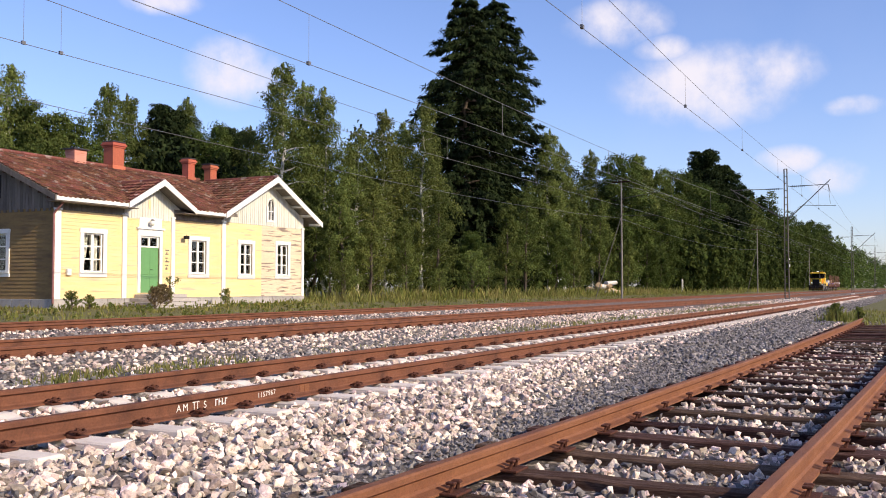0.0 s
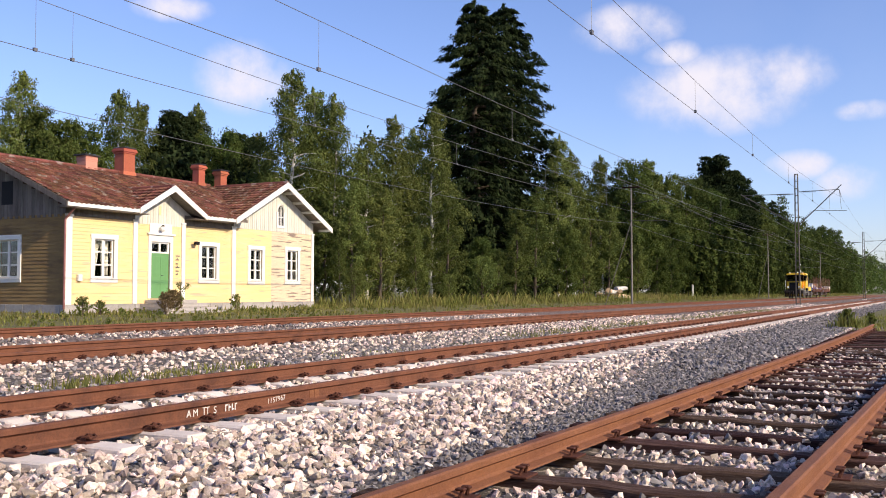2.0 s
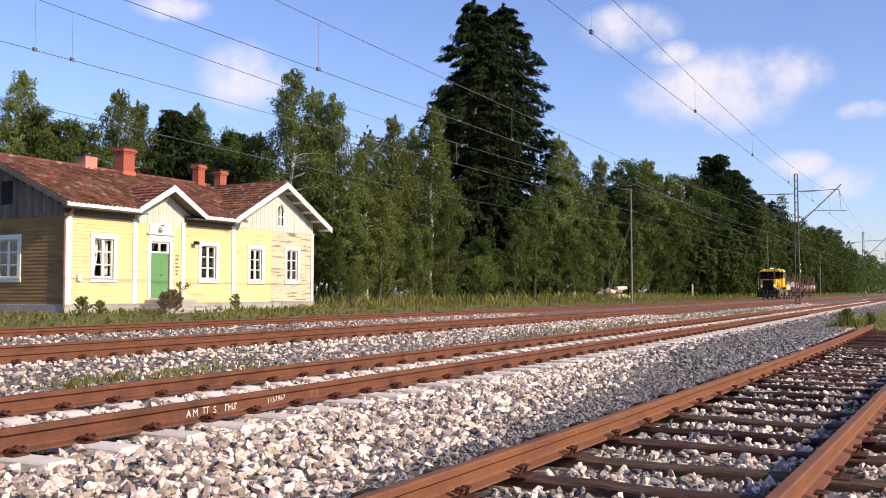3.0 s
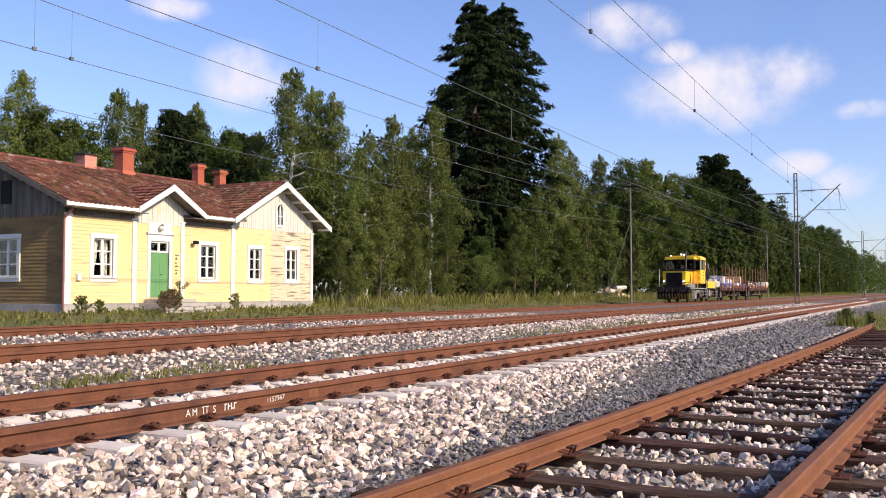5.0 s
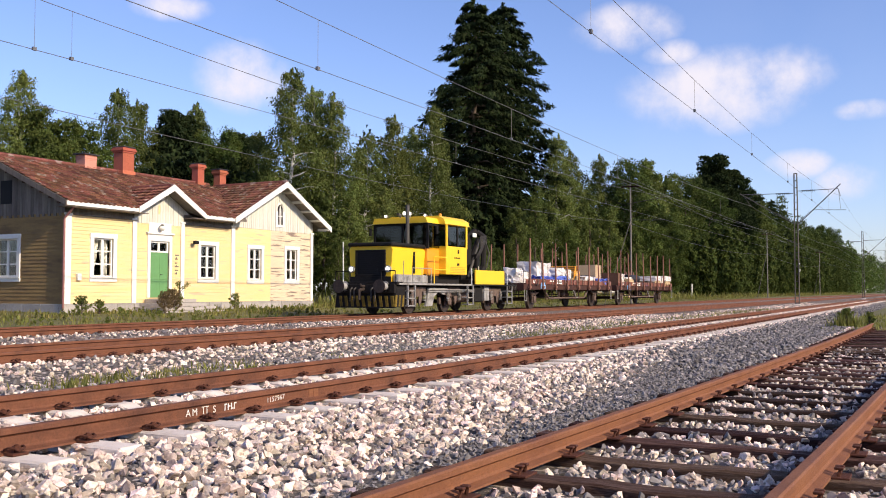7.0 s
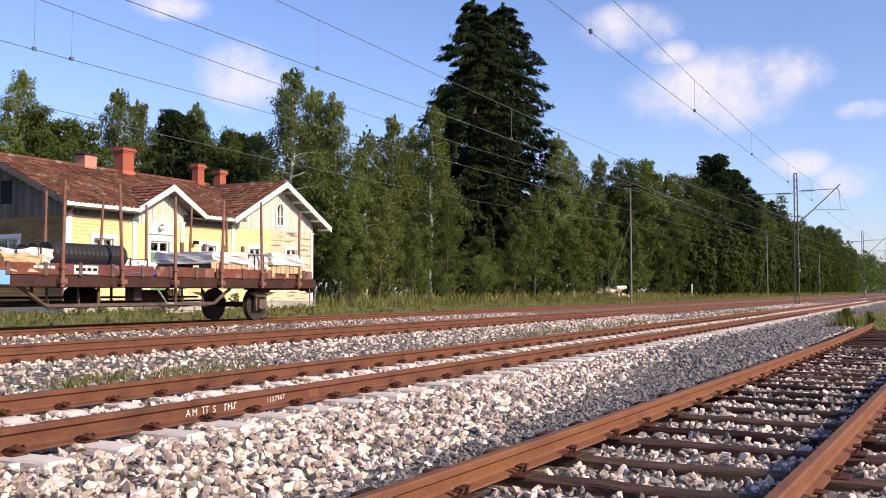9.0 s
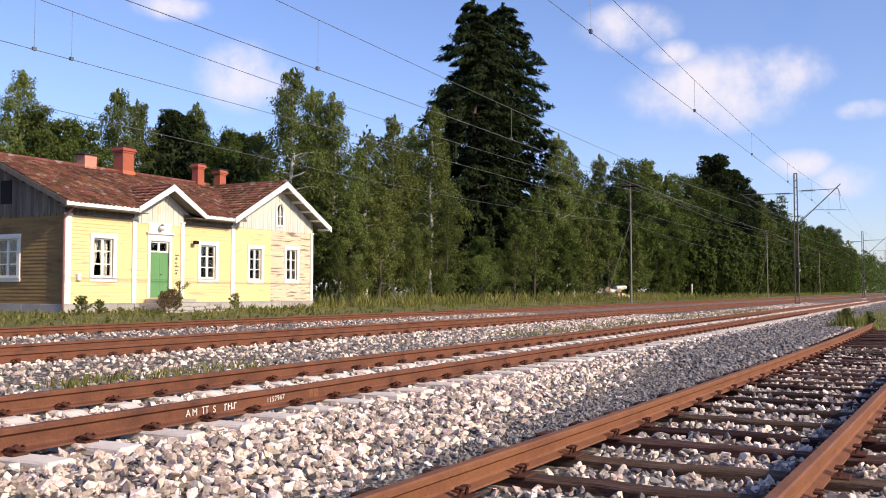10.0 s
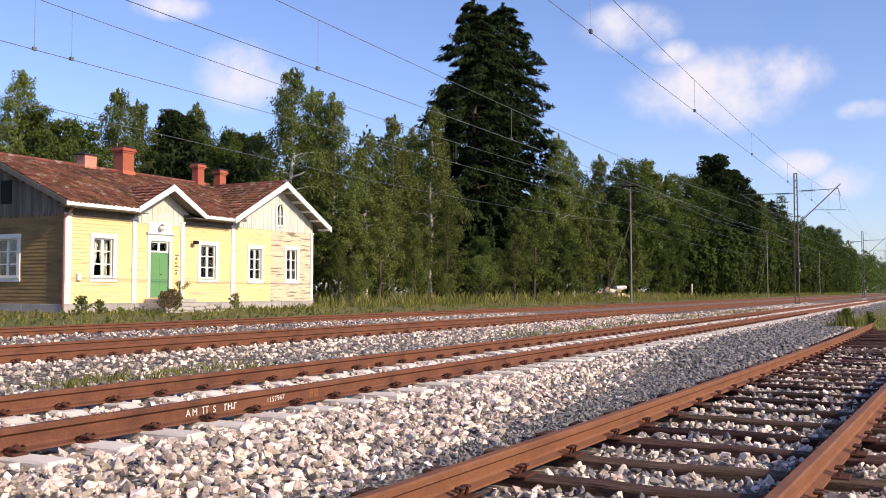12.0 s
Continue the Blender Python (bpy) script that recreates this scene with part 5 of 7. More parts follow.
for x0, x1 in ((1.15, 2.65), (4.25, 5.7), (8.55, 9.95)):
    c = (x0 + x1) / 2
    pts = [(x0, 1.02), (x1, 1.02), (x1, 0.80), (c + 0.45, 0.62), (c + 0.36, 0.36), (c + 0.22, 0.36), (c + 0.18, 0.66), (c - 0.18, 0.66), (c - 0.22, 0.36), (c - 0.36, 0.36), (c - 0.45, 0.62), (x0, 0.80)]
    part("axle_guard", prism(pts, 1, -1.17, -1.13), M["gear"], loco, "dusty brown axle guard")
    part("coil_spring", rods(*[((c + e, -1.22, 0.50 + 0.055 * k), (c + e, -1.22, 0.525 + 0.055 * k), 0.075) for e in (-0.52, 0.52) for k in range(7)], sides=10), M["grey_paint"], loco)
    part("brake_block", boxed((c - 0.66, -0.92, 0.34), (c - 0.54, -0.78, 0.64), 0.02), M["gear"], loco)
    part("sand_pipe", rods(((c + 0.62, -1.05, 0.95), (c + 0.60, -0.95, 0.3), 0.022), sides=6), M["galv"], loco)
part("air_pipe", rods(((2.7, -1.25, 0.92), (8.4, -1.25, 0.92), 0.025), ((2.7, -1.25, 0.84), (8.4, -1.25, 0.84), 0.018), sides=6), M["grey_paint"], loco)
part("battery_box", boxed((6.9, -1.28, 0.42), (7.7, -0.95, 1.02), 0.02), M["black"], loco)
part("fuel_tank", rods(((5.9, -0.85, 0.66), (6.7, -0.85, 0.66), 0.26), sides=16), M["gear"], loco)
# crane and rear box
crane = part("crane_column", boxed((6.75, -0.75, 1.17), (7.3, -0.1, 3.0), 0.04), M["black"], loco, "folded black loading crane")
part("crane_boom", rods(((7.0, -0.6, 3.0), (7.7, -0.95, 3.5), 0.16), ((7.7, -0.95, 3.5), (8.3, -1.1, 3.25), 0.14), ((8.3, -1.1, 3.25), (8.15, -1.1, 1.9), 0.13), ((7.3, -0.7, 1.8), (7.9, -1.0, 3.2), 0.10), ((8.15, -1.1, 1.9), (7.8, -1.0, 1.5), 0.17), sides=8), M["black"], crane)
part("hydraulic_hose", rods(((8.2, -1.2, 3.1), (8.5, -1.25, 2.5), 0.03), ((8.5, -1.25, 2.5), (8.3, -1.2, 1.9), 0.03), sides=6), M["galv"], crane)
part("crane_mast", boxed((6.85, -0.9, 2.0), (7.45, -0.2, 3.35), 0.06), M["black"], crane)
part("valve_block", boxed((7.45, -1.15, 1.9), (7.75, -0.8, 2.5), 0.03), M["black"], crane)
for k in range(5):
    part("hydraulic_hose", rods(((7.4 + 0.08 * k, -1.1, 2.3), (7.65 + 0.1 * k, -1.22, 2.75 + 0.05 * k), 0.025), ((7.65 + 0.1 * k, -1.22, 2.75 + 0.05 * k), (7.7 + 0.12 * k, -1.2, 3.3), 0.025), sides=6), M["black_pipe"], crane)
part("lifting_hook", rods(((7.95, -1.15, 1.75), (7.95, -1.15, 1.45), 0.05), sides=8), M["wagon_red"], crane, "red lifting block")
part("crane_cylinder", rods(((7.15, -0.85, 1.5), (7.75, -1.05, 2.9), 0.07), ((7.75, -1.05, 2.9), (7.95, -1.1, 3.3), 0.04), sides=8), M["galv"], crane, "grey hydraulic cylinder")
part("crane_foot", boxed((6.6, -1.2, 1.17), (7.45, 0.9, 1.38), 0.02), M["black"], crane)
part("grapple", rods(((8.1, -1.1, 1.9), (8.25, -1.25, 1.5), 0.06), ((8.1, -1.1, 1.9), (7.95, -0.95, 1.5), 0.06), ((8.25, -1.25, 1.5), (8.15, -1.15, 1.3), 0.05), ((7.95, -0.95, 1.5), (8.05, -1.05, 1.3), 0.05), sides=6), M["black"], crane)
part("crane_plate", boxed((7.2, -1.08, 3.22), (7.55, -1.02, 3.40), 0.01), M["white_wood"], crane)
part("dropside", boxed((6.72, -1.42, 1.17), (9.8, -1.36, 1.78), 0.01), M["yellow"], loco, "yellow drop side of the load deck")
part("dropside", boxed((6.72, 1.36, 1.17), (9.8, 1.42, 1.78), 0.01), M["yellow"], loco)
part("headboard", boxed((9.8, -1.42, 1.17), (9.86, 1.42, 1.72), 0.01), M["black"], loco)

PITCH = 1.79


def make_wagon():
    """A two-axle flat wagon with upright stakes; its front end at x = 0."""
    w = empty("stake_wagon", label="red-brown two-axle flat wagon with tall rusty stakes", category="wagon", group="stake wagons")
    bm = bmesh.new()
    for s in (-1, 1):
        box(bm, (0.0, s * 1.36 - 0.05, 0.95), (14.1, s * 1.36 + 0.05, 1.22), 0.012)
    for x in (0.0, 14.0):
        box(bm, (x, -1.36, 0.90), (x + 0.1, 1.36, 1.25), 0.012)
    for k in range(7):
        box(bm, (0.8 + 2 * k, -1.3, 0.98), (0.95 + 2 * k, 1.3, 1.15))
    part("sole_bar", bm, M["frame_red"], w, "dark red-brown steel side sill")
    bm = bmesh.new()
    for k in range(35):
        box(bm, (0.1 + 0.394 * k, -1.34, 1.222), (0.1 + 0.394 * k + 0.38, 1.34, 1.27))
    part("deck", bm, M["old_wood"], w, "worn plank deck")
    for s in (-1, 1):
        for k in range(6):
            x = 0.25 + k * 2.28
            part("low_side", boxed((x, s * 1.42 - 0.02, 1.22), (x + 2.2, s * 1.42 + 0.02, 1.48), 0.008), M["wagon_red"], w)
    for k in range(8):
        for s in (-1, 1):
            x = 0.55 + k * PITCH + (0.0 if s < 0 else 0.25)
            bm = bmesh.new()
            lean = 0.055 * ((k * 7 + s) % 5 - 2)
            rod(bm, (x, s * 1.50, 0.95), (x + lean, s * 1.47, 3.45 - 0.08 * ((k * 5) % 3)), 0.048, 0.034, sides=7)
            box(bm, (x - 0.09, s * 1.50 - 0.07, 1.02), (x + 0.09, s * 1.50 + 0.07, 1.14), 0.01)
            box(bm, (x - 0.07, s * 1.50 - 0.06, 1.36), (x + 0.07, s * 1.50 + 0.06, 1.42), 0.01)
            part("stake", bm, M["stake"], w, "rusty steel stake")
    for x in (2.25, 11.85):
        wheelset(w, x, 0.47)
    bm = bmesh.new()
    for s in (-1, 1):
        for x0, x1 in ((3.3, 4.0), (10.3, 9.6)):
            rod(bm, (x0, s * 1.15, 0.95), (x1, s * 1.15, 0.52), 0.05, sides=6)
        rod(bm, (4.0, s * 1.15, 0.52), (9.6, s * 1.15, 0.52), 0.05, sides=6)
        rod(bm, (5.5, s * 1.15, 0.52), (5.5, s * 1.15, 0.95), 0.04, sides=6)
        rod(bm, (8.1, s * 1.15, 0.52), (8.1, s * 1.15, 0.95), 0.04, sides=6)
    part("truss_rod", bm, M["gear"], w)
    for s in (-1, 1):
        for k in range(14):
            x = 0.75 + k * 0.97
            part("side_pocket", boxed((x, s * 1.44 - 0.03, 1.20), (x + 0.10, s * 1.44 + 0.03, 1.50), 0.008), M["gear"], w)
    part("brake_lever", rods(((7.2, -1.38, 0.92), (7.5, -1.42, 0.55), 0.025), ((7.5, -1.42, 0.55), (7.75, -1.42, 0.55), 0.025), sides=6), M["grey_paint"], w)
    for x in (1.2, 12.9):
        part("tie_chain", rods(((x, -1.45, 1.45), (x + 0.35, -1.46, 1.15), 0.02), ((x + 0.35, -1.46, 1.15), (x + 0.7, -1.45, 1.45), 0.02), sides=5), M["steel"], w)
    part("brake_cylinder", rods(((5.9, 0.3, 0.75), (6.7, 0.3, 0.75), 0.2), sides=12), M["black"], w)
    part("brake_rigging", rods(((2.6, -0.4, 0.6), (11, -0.4, 0.6), 0.03), ((2.8, 0.5, 0.7), (10.8, 0.5, 0.7), 0.03), sides=6), M["black"], w)
    buffers(w, 0.02, -1)
    buffers(w, 14.08, 1)
    for x in (0.1, 13.8):
        part("grab_step", rods(((x, -1.4, 0.95), (x + 0.02, -1.4, 0.42), 0.018), ((x + 0.3, -1.4, 0.95), (x + 0.28, -1.4, 0.42), 0.018), ((x + 0.02, -1.4, 0.42), (x + 0.28, -1.4, 0.42), 0.018), sides=5), M["grey_paint"], w)
    part("stencil_panel", boxed((4.5, -1.447, 1.25), (5.2, -1.438, 1.45)), M["white_wood"], w, "white stencilled panel")
    part("stencil_panel", boxed((1.15, -1.447, 1.28), (1.40, -1.438, 1.44)), M["white_wood"], w)
    for k in range(4):
        part("stencil_bar", boxed((3.4 + 0.15 * k, -1.446, 1.36), (3.52 + 0.15 * k, -1.438, 1.42)), M["white_wood"], w)
        part("stencil_bar", boxed((4.54 + 0.17 * k, -1.4495, 1.32), (4.66 + 0.17 * k, -1.4472, 1.39)), M["black"], w)
    for x in (4.2, 5.1, 8.6, 9.4):
        part("brake_shoe_hanger", rods(((x, -0.9, 0.95), (x + 0.06, -0.9, 0.45), 0.03), ((x + 0.06, -0.9, 0.45), (x + 0.5, -0.9, 0.5), 0.025), sides=6), M["gear"], w)
    part("air_reservoir", rods(((7.4, -0.55, 0.72), (8.3, -0.55, 0.72), 0.17), sides=12), M["frame_red"], w)
    part("distributor", boxed((6.9, -0.9, 0.62), (7.2, -0.55, 0.95), 0.03), M["gear"], w)
    part("route_plate", boxed((2.2, -1.452, 1.00), (2.8, -1.415, 1.30)), M["blue_paint"], w, "light blue label holder")
    for x in (8.9, 11.6, 13.5):
        part("end_plate", boxed((x, -1.446, 1.23), (x + 0.35, -1.438, 1.46)), M["stake"], w)
    return w


wagon_1 = make_wagon()
wagon_2 = copy_thing(wagon_1, pose(0, 0, 0))
tagged(wagon_1, "red-brown stake wagon loaded with wrapped and timber goods behind the locomotive")
tagged(wagon_2, "last red-brown stake wagon carrying black pipes and pale crates")

CARGO = []  # thing, its place behind the locomotive's front


def cargo(ob, x, y=0.0, z=1.27):
    CARGO.append((ob, x, y, z))
    return ob


def lumpy(lo, hi, seed, amount=0.05, cuts=3):
    bm = boxed(lo, hi)
    bmesh.ops.subdivide_edges(bm, edges=bm.edges[:], cuts=cuts, use_grid_fill=True)
    r = random.Random(seed)
    for v in bm.verts:
        v.co += Vector((r.uniform(-1, 1), r.uniform(-1, 1), r.uniform(-1, 0.3) if v.co.z > lo[2] + 0.05 else 0)) * amount
    bmesh.ops.smooth_vert(bm, verts=[v for v in bm.verts if v.co.z > lo[2] + 0.05], factor=0.5)
    return bm


def bundle(x, w, d, h, seed, label, y=-0.45):
    ob = empty("wrapped_parcel", label=label, category="cargo")
    part("wrapping", lumpy((0, -d / 2, 0.0), (w, d / 2, h), seed, 0.07, 5), M["wrap"], ob)
    for f in (0.25, 0.72):
        bm = boxed((w * f, -d / 2 - 0.06, 0.0), (w * f + 0.04, -d / 2 - 0.045, h + 0.03))
        box(bm, (w * f, -d / 2 - 0.045, h + 0.015), (w * f + 0.04, d / 2 + 0.05, h + 0.03))
        part("strap", bm, M["black_pipe"], ob, "dark packing strap")
    return cargo(ob, x, y)


def crate(x, w, d, h, label, y=-0.5, wood="pale_wood", covered=True):
    ob = empty("pallet_crate", label=label, category="crate")
    n = max(3, int(w / 0.2))
    for k in range(n):
        a = k * w / n
        part("board", boxed((a, -d / 2, 0.12), (a + w / n - 0.02, -d / 2 + 0.03, h * (0.6 if covered else 1.0))), M[wood], ob)
        part("board", boxed((a, d / 2 - 0.03, 0.12), (a + w / n - 0.02, d / 2, h * (0.6 if covered else 1.0))), M[wood], ob)
        part("board", boxed((a, -d / 2 + 0.031, 0.121), (a + w / n - 0.02, d / 2 - 0.031, 0.15)), M[wood], ob)
    bm = bmesh.new()
    for k in range(3):
        a = k * (w - 0.12) / 2
        box(bm, (a, -d / 2, 0.0), (a + 0.12, d / 2, 0.119))
    part("runner", bm, M[wood], ob)
    if covered:
        part("cover", lumpy((-0.03, -d / 2 - 0.035, h * 0.5), (w + 0.03, d / 2 + 0.035, h), int(x * 10), 0.05, 4), M["wrap"], ob, "crumpled clear plastic sheet")
    if not covered:
        for a in (0.0, w - 0.05):
            part("end_board", boxed((a, -d / 2 + 0.031, 0.151), (a + 0.03, d / 2 - 0.031, h)), M[wood], ob)
        part("lid", boxed((0, -d / 2, h), (w, d / 2, h + 0.03)), M[wood], ob)
    return cargo(ob, x, y)


W1, W2 = 12.15, 27.3
bundle(W1 + 0.5, 1.3, 1.1, 0.55, 1, "low white plastic-wrapped bundle")
bundle(W1 + 2.4, 1.9, 1.1, 1.1, 2, "tall white wrapped bundle strapped upright", -0.6)
crate(W1 + 5.0, 1.3, 1.3, 0.85, "pale wooden crate under plastic sheet")
bundle(W1 + 6.4, 1.2, 1.2, 0.8, 3, "white wrapped bundle of insulators")
ob = empty("trestle_stack", label="orange steel trestles stacked on the wagon", category="cargo")
for k in range(3):
    part("trestle", rods(((0, -0.9, 0.03), (0.4, -0.9, 1.0 - 0.1 * k), 0.035), ((1.2, -0.9, 0.03), (0.8, -0.9, 1.0 - 0.1 * k), 0.035), ((0.1, -0.9, 0.5 + 0.1 * k), (1.1, -0.9, 0.5 + 0.1 * k), 0.03), ((0.4, -0.9, 1.0 - 0.1 * k), (0.4, 0.9, 1.0 - 0.1 * k), 0.03), ((0.8, -0.9, 1.0 - 0.1 * k), (0.8, 0.9, 1.0 - 0.1 * k), 0.03), sides=6), M["orange"], ob)
cargo(ob, W1 + 8.5)
bundle(W1 + 9.8, 2.0, 1.4, 0.5, 4, "long low white wrapped parcel")
crate(W1 + 12.2, 1.1, 1.2, 1.15, "tall upright pale plywood crate", -0.4, "pale_wood", False)
ob = link("tarpaulin", lumpy((0, -0.35, 0), (1.9, 0.35, 0.36), 29, 0.08, 6), M["blue_sheet"])
tagged(ob, "crumpled blue and white tarpaulin beside the tall crate", "tarpaulin")
cargo(ob, W1 + 11.6, -1.35 + 0.3)
ob = link("tarpaulin", lumpy((0, -0.35, 0), (4.1, 0.35, 0.40), 9, 0.09, 8), M["blue_sheet"])
tagged(ob, "crumpled blue tarpaulin along the wagon's edge", "tarpaulin")
cargo(ob, W1 + 2.4, -1.0)
for k, (x, w, h, mat_name, note) in enumerate(((0.4, 0.7, 0.75, "wrap", "slumped white plastic sack"), (4.3, 0.6, 0.62, "wrap", "small white sack between the bundles"), (5.0, 0.5, 0.5, "pale_wood", "tan paper sack on the deck"),
                                               (7.2, 0.55, 0.55, "wrap", "white sack beside the trestles"), (9.0, 0.6, 0.72, "pale_wood", "tan paper sack behind the trestles"), (10.6, 0.9, 0.66, "pale_wood", "tan sack near the tall crate"))):
    ob = link("sack", lumpy((0, -0.35, 0), (w, 0.35, h), 60 + k, 0.08, 4), M[mat_name])
    tagged(ob, note, "sack")
    cargo(ob, W1 + x, -0.55 + 0.9 * (k % 2))
# last wagon
for k, x in enumerate((10.9, 11.9, 12.8, 13.7)):
    ob = link("short_post", rods(((0, 0, 0.0), (0.01 * k, 0.0, 1.05), 0.07, 0.06), sides=8), M["stake"])
    tagged(ob, "short rusty post standing at the wagon's rear", "post", group="short posts")
    cargo(ob, 27.3 + x, 1.2)
crate(W2 + 0.95, 0.62, 2.0, 0.74, "tan slatted crate at the wagon's front end", -0.2, "brown_wood", False)
bundle(W2 + 1.7, 0.95, 1.3, 0.72, 5, "white plastic-covered pallet load")
bundle(W2 + 2.75, 1.35, 1.5, 0.55, 6, "crumpled grey-white plastic parcel")
ob = link("sack", lumpy((0, -0.4, 0), (1.0, 0.4, 0.42), 71, 0.08, 4), M["pale_wood"])
tagged(ob, "tan paper sack before the plastic parcel", "sack")
cargo(ob, W2 + 2.7, -1.0)
ob = link("dark_canister", rods(((0, 0, 0.0), (0, 0, 0.95), 0.2, 0.18), ((0, 0, 0.95), (0, 0, 1.02), 0.07), sides=14), M["black_pipe"])
tagged(ob, "dark upright canister beside the front crate", "canister")
cargo(ob, W2 + 1.95, 0.45)
for k in range(3):
    ob = empty("pipe", label="black corrugated plastic pipe lying lengthwise", category="pipe", group="black pipes")
    bm = bmesh.new()
    n = 18
    rings = [[bm.verts.new((q * 0.065, math.cos(a) * (0.27 + 0.014 * (q % 2)), 0.29 + math.sin(a) * (0.27 + 0.014 * (q % 2)))) for a in np.linspace(0, 2 * math.pi, 19)[:-1]] for q in range(2 * n)]
    for g, h in zip(rings, rings[1:]):
        for i in range(18):
            bm.faces.new((g[i], g[(i + 1) % 18], h[(i + 1) % 18], h[i]))
    bm.faces.new(rings[-1])
    bm.faces.new(rings[0][::-1])
    bmesh.ops.recalc_face_normals(bm, faces=bm.faces)
    part("barrel", bm, M["black_pipe"], ob)
    # dark disc on the closed end, coloured as the shaded hollow
    part("mouth", rods(((-0.03, 0, 0.29), (0.0, 0, 0.29), 0.21), sides=18), M["dark"], ob)
    cargo(ob, W2 + 4.2 + 0.2 * k, -0.8 + 0.62 * k, 1.42)
for k in range(3):
    ob = link("bearer", boxed((0, -1.2, 0.0), (0.14, 1.1, 0.145), 0.006), M["pale_wood"])
    tagged(ob, "squared pale timber under the pipes", "timber", group="pipe bearers")
    cargo(ob, W2 + 4.4 + 0.85 * k)
for k in range(6):
    ob = link("long_board", boxed((0, -0.11, 0.0), (2.3 - 0.12 * k, 0.11, 0.05), 0.004), M["pale_wood" if k % 2 else "grey_board"])
    tagged(ob, "long pale board stacked behind the pipes", "board", group="stacked boards")
    cargo(ob, W2 + 6.75 + 0.05 * k, -0.95 + 0.26 * (k % 3), 1.27 + 0.052 * (k // 3))
bundle(W2 + 7.2, 1.3, 1.0, 0.42, 8, "flat crumpled plastic parcel on the boards", 0.45)
crate(W2 + 9.2, 1.5, 2.0, 0.7, "low pale crate under a white sheet", -0.4)
bundle(W2 + 10.8, 0.9, 1.8, 0.62, 7, "round white plastic sack")
crate(W2 + 11.75, 1.5, 2.0, 0.72, "low slatted crate at the wagon's rear end")
ob = link("tarpaulin", lumpy((0, -0.3, 0), (3.6, 0.3, 0.14), 19, 0.04, 6), M["blue_sheet"])
tagged(ob, "flat blue tarpaulin below the pipes", "tarpaulin")
cargo(ob, W2 + 4.3, -1.12)


# ---- trees and plants ----
def leaf_soup(centres, axes, lengths, widths, r, outward=None):
    """Small pointed leaves or sprays: one pointed blade each, its face turned roughly outwards."""
    n = len(centres)
    axes = axes / (np.linalg.norm(axes, axis=1, keepdims=True) + 1e-9)
    rand = r.normal(0, 1, (n, 3))
    if outward is not None:
        rand = outward / (np.linalg.norm(outward, axis=1, keepdims=True) + 1e-9) + rand * 0.42
    side = np.cross(axes, rand)
    side /= np.linalg.norm(side, axis=1, keepdims=True) + 1e-9
    a = centres - axes * lengths[:, None] * 0.5
    b = centres + axes * lengths[:, None] * 0.5
    c = a + side * widths[:, None] * 0.5
    d = a - side * widths[:, None] * 0.5
    verts = np.stack([c, b, d], 1).reshape(-1, 3)
    faces = np.arange(n * 3).reshape(n, 3)
    return verts, faces


def clump_leaves(middles, radii, count, nr, hang, lead=None):
    """Leaves over the outside of many egg-shaped clumps: their centres, axes and outward directions."""
    m = len(middles)
    d = nr.normal(0, 1, (m, count, 3))
    d /= np.linalg.norm(d, axis=2, keepdims=True)
    d[:, :, 2] = np.where(nr.uniform(0, 1, (m, count)) < 0.35, np.abs(d[:, :, 2]), d[:, :, 2])
    reach = nr.uniform(0.25, 1.0, (m, count, 1)) ** 0.6
    c = middles[:, None, :] + d * reach * radii[:, None, :]
    tail = np.abs(nr.normal(0, 1, (m, count))) * hang * radii[:, None, 2] * nr.uniform(0, 1, (m, 1))
    c[:, :, 2] -= tail
    a = nr.normal(0, 0.5, (m, count, 3)) + d * 0.35
    a[:, :, 2] -= hang
    if lead is not None:
        a += lead[:, None, :]
    return c.reshape(-1, 3), a.reshape(-1, 3), d.reshape(-1, 3)


def bent_trunk(bm, height, r0, lean, r, steps=8, stop=0.97):
    pts = [Vector((lean[0] * (k / steps) ** 1.5 + r.uniform(-1, 1) * 0.012 * height * (k > 0), lean[1] * (k / steps) ** 1.5 + r.uniform(-1, 1) * 0.012 * height * (k > 0), height * stop * k / steps)) for k in range(steps + 1)]
    for k in range(steps):
        ra, rb = r0 * (1 - k / steps) ** 0.8 + 0.01, r0 * (1 - (k + 1) / steps) ** 0.8 + 0.01
        rod(bm, pts[k], pts[k + 1] + (pts[k + 1] - pts[k]) * 0.02, ra, rb, sides=7, caps=False)
    return pts


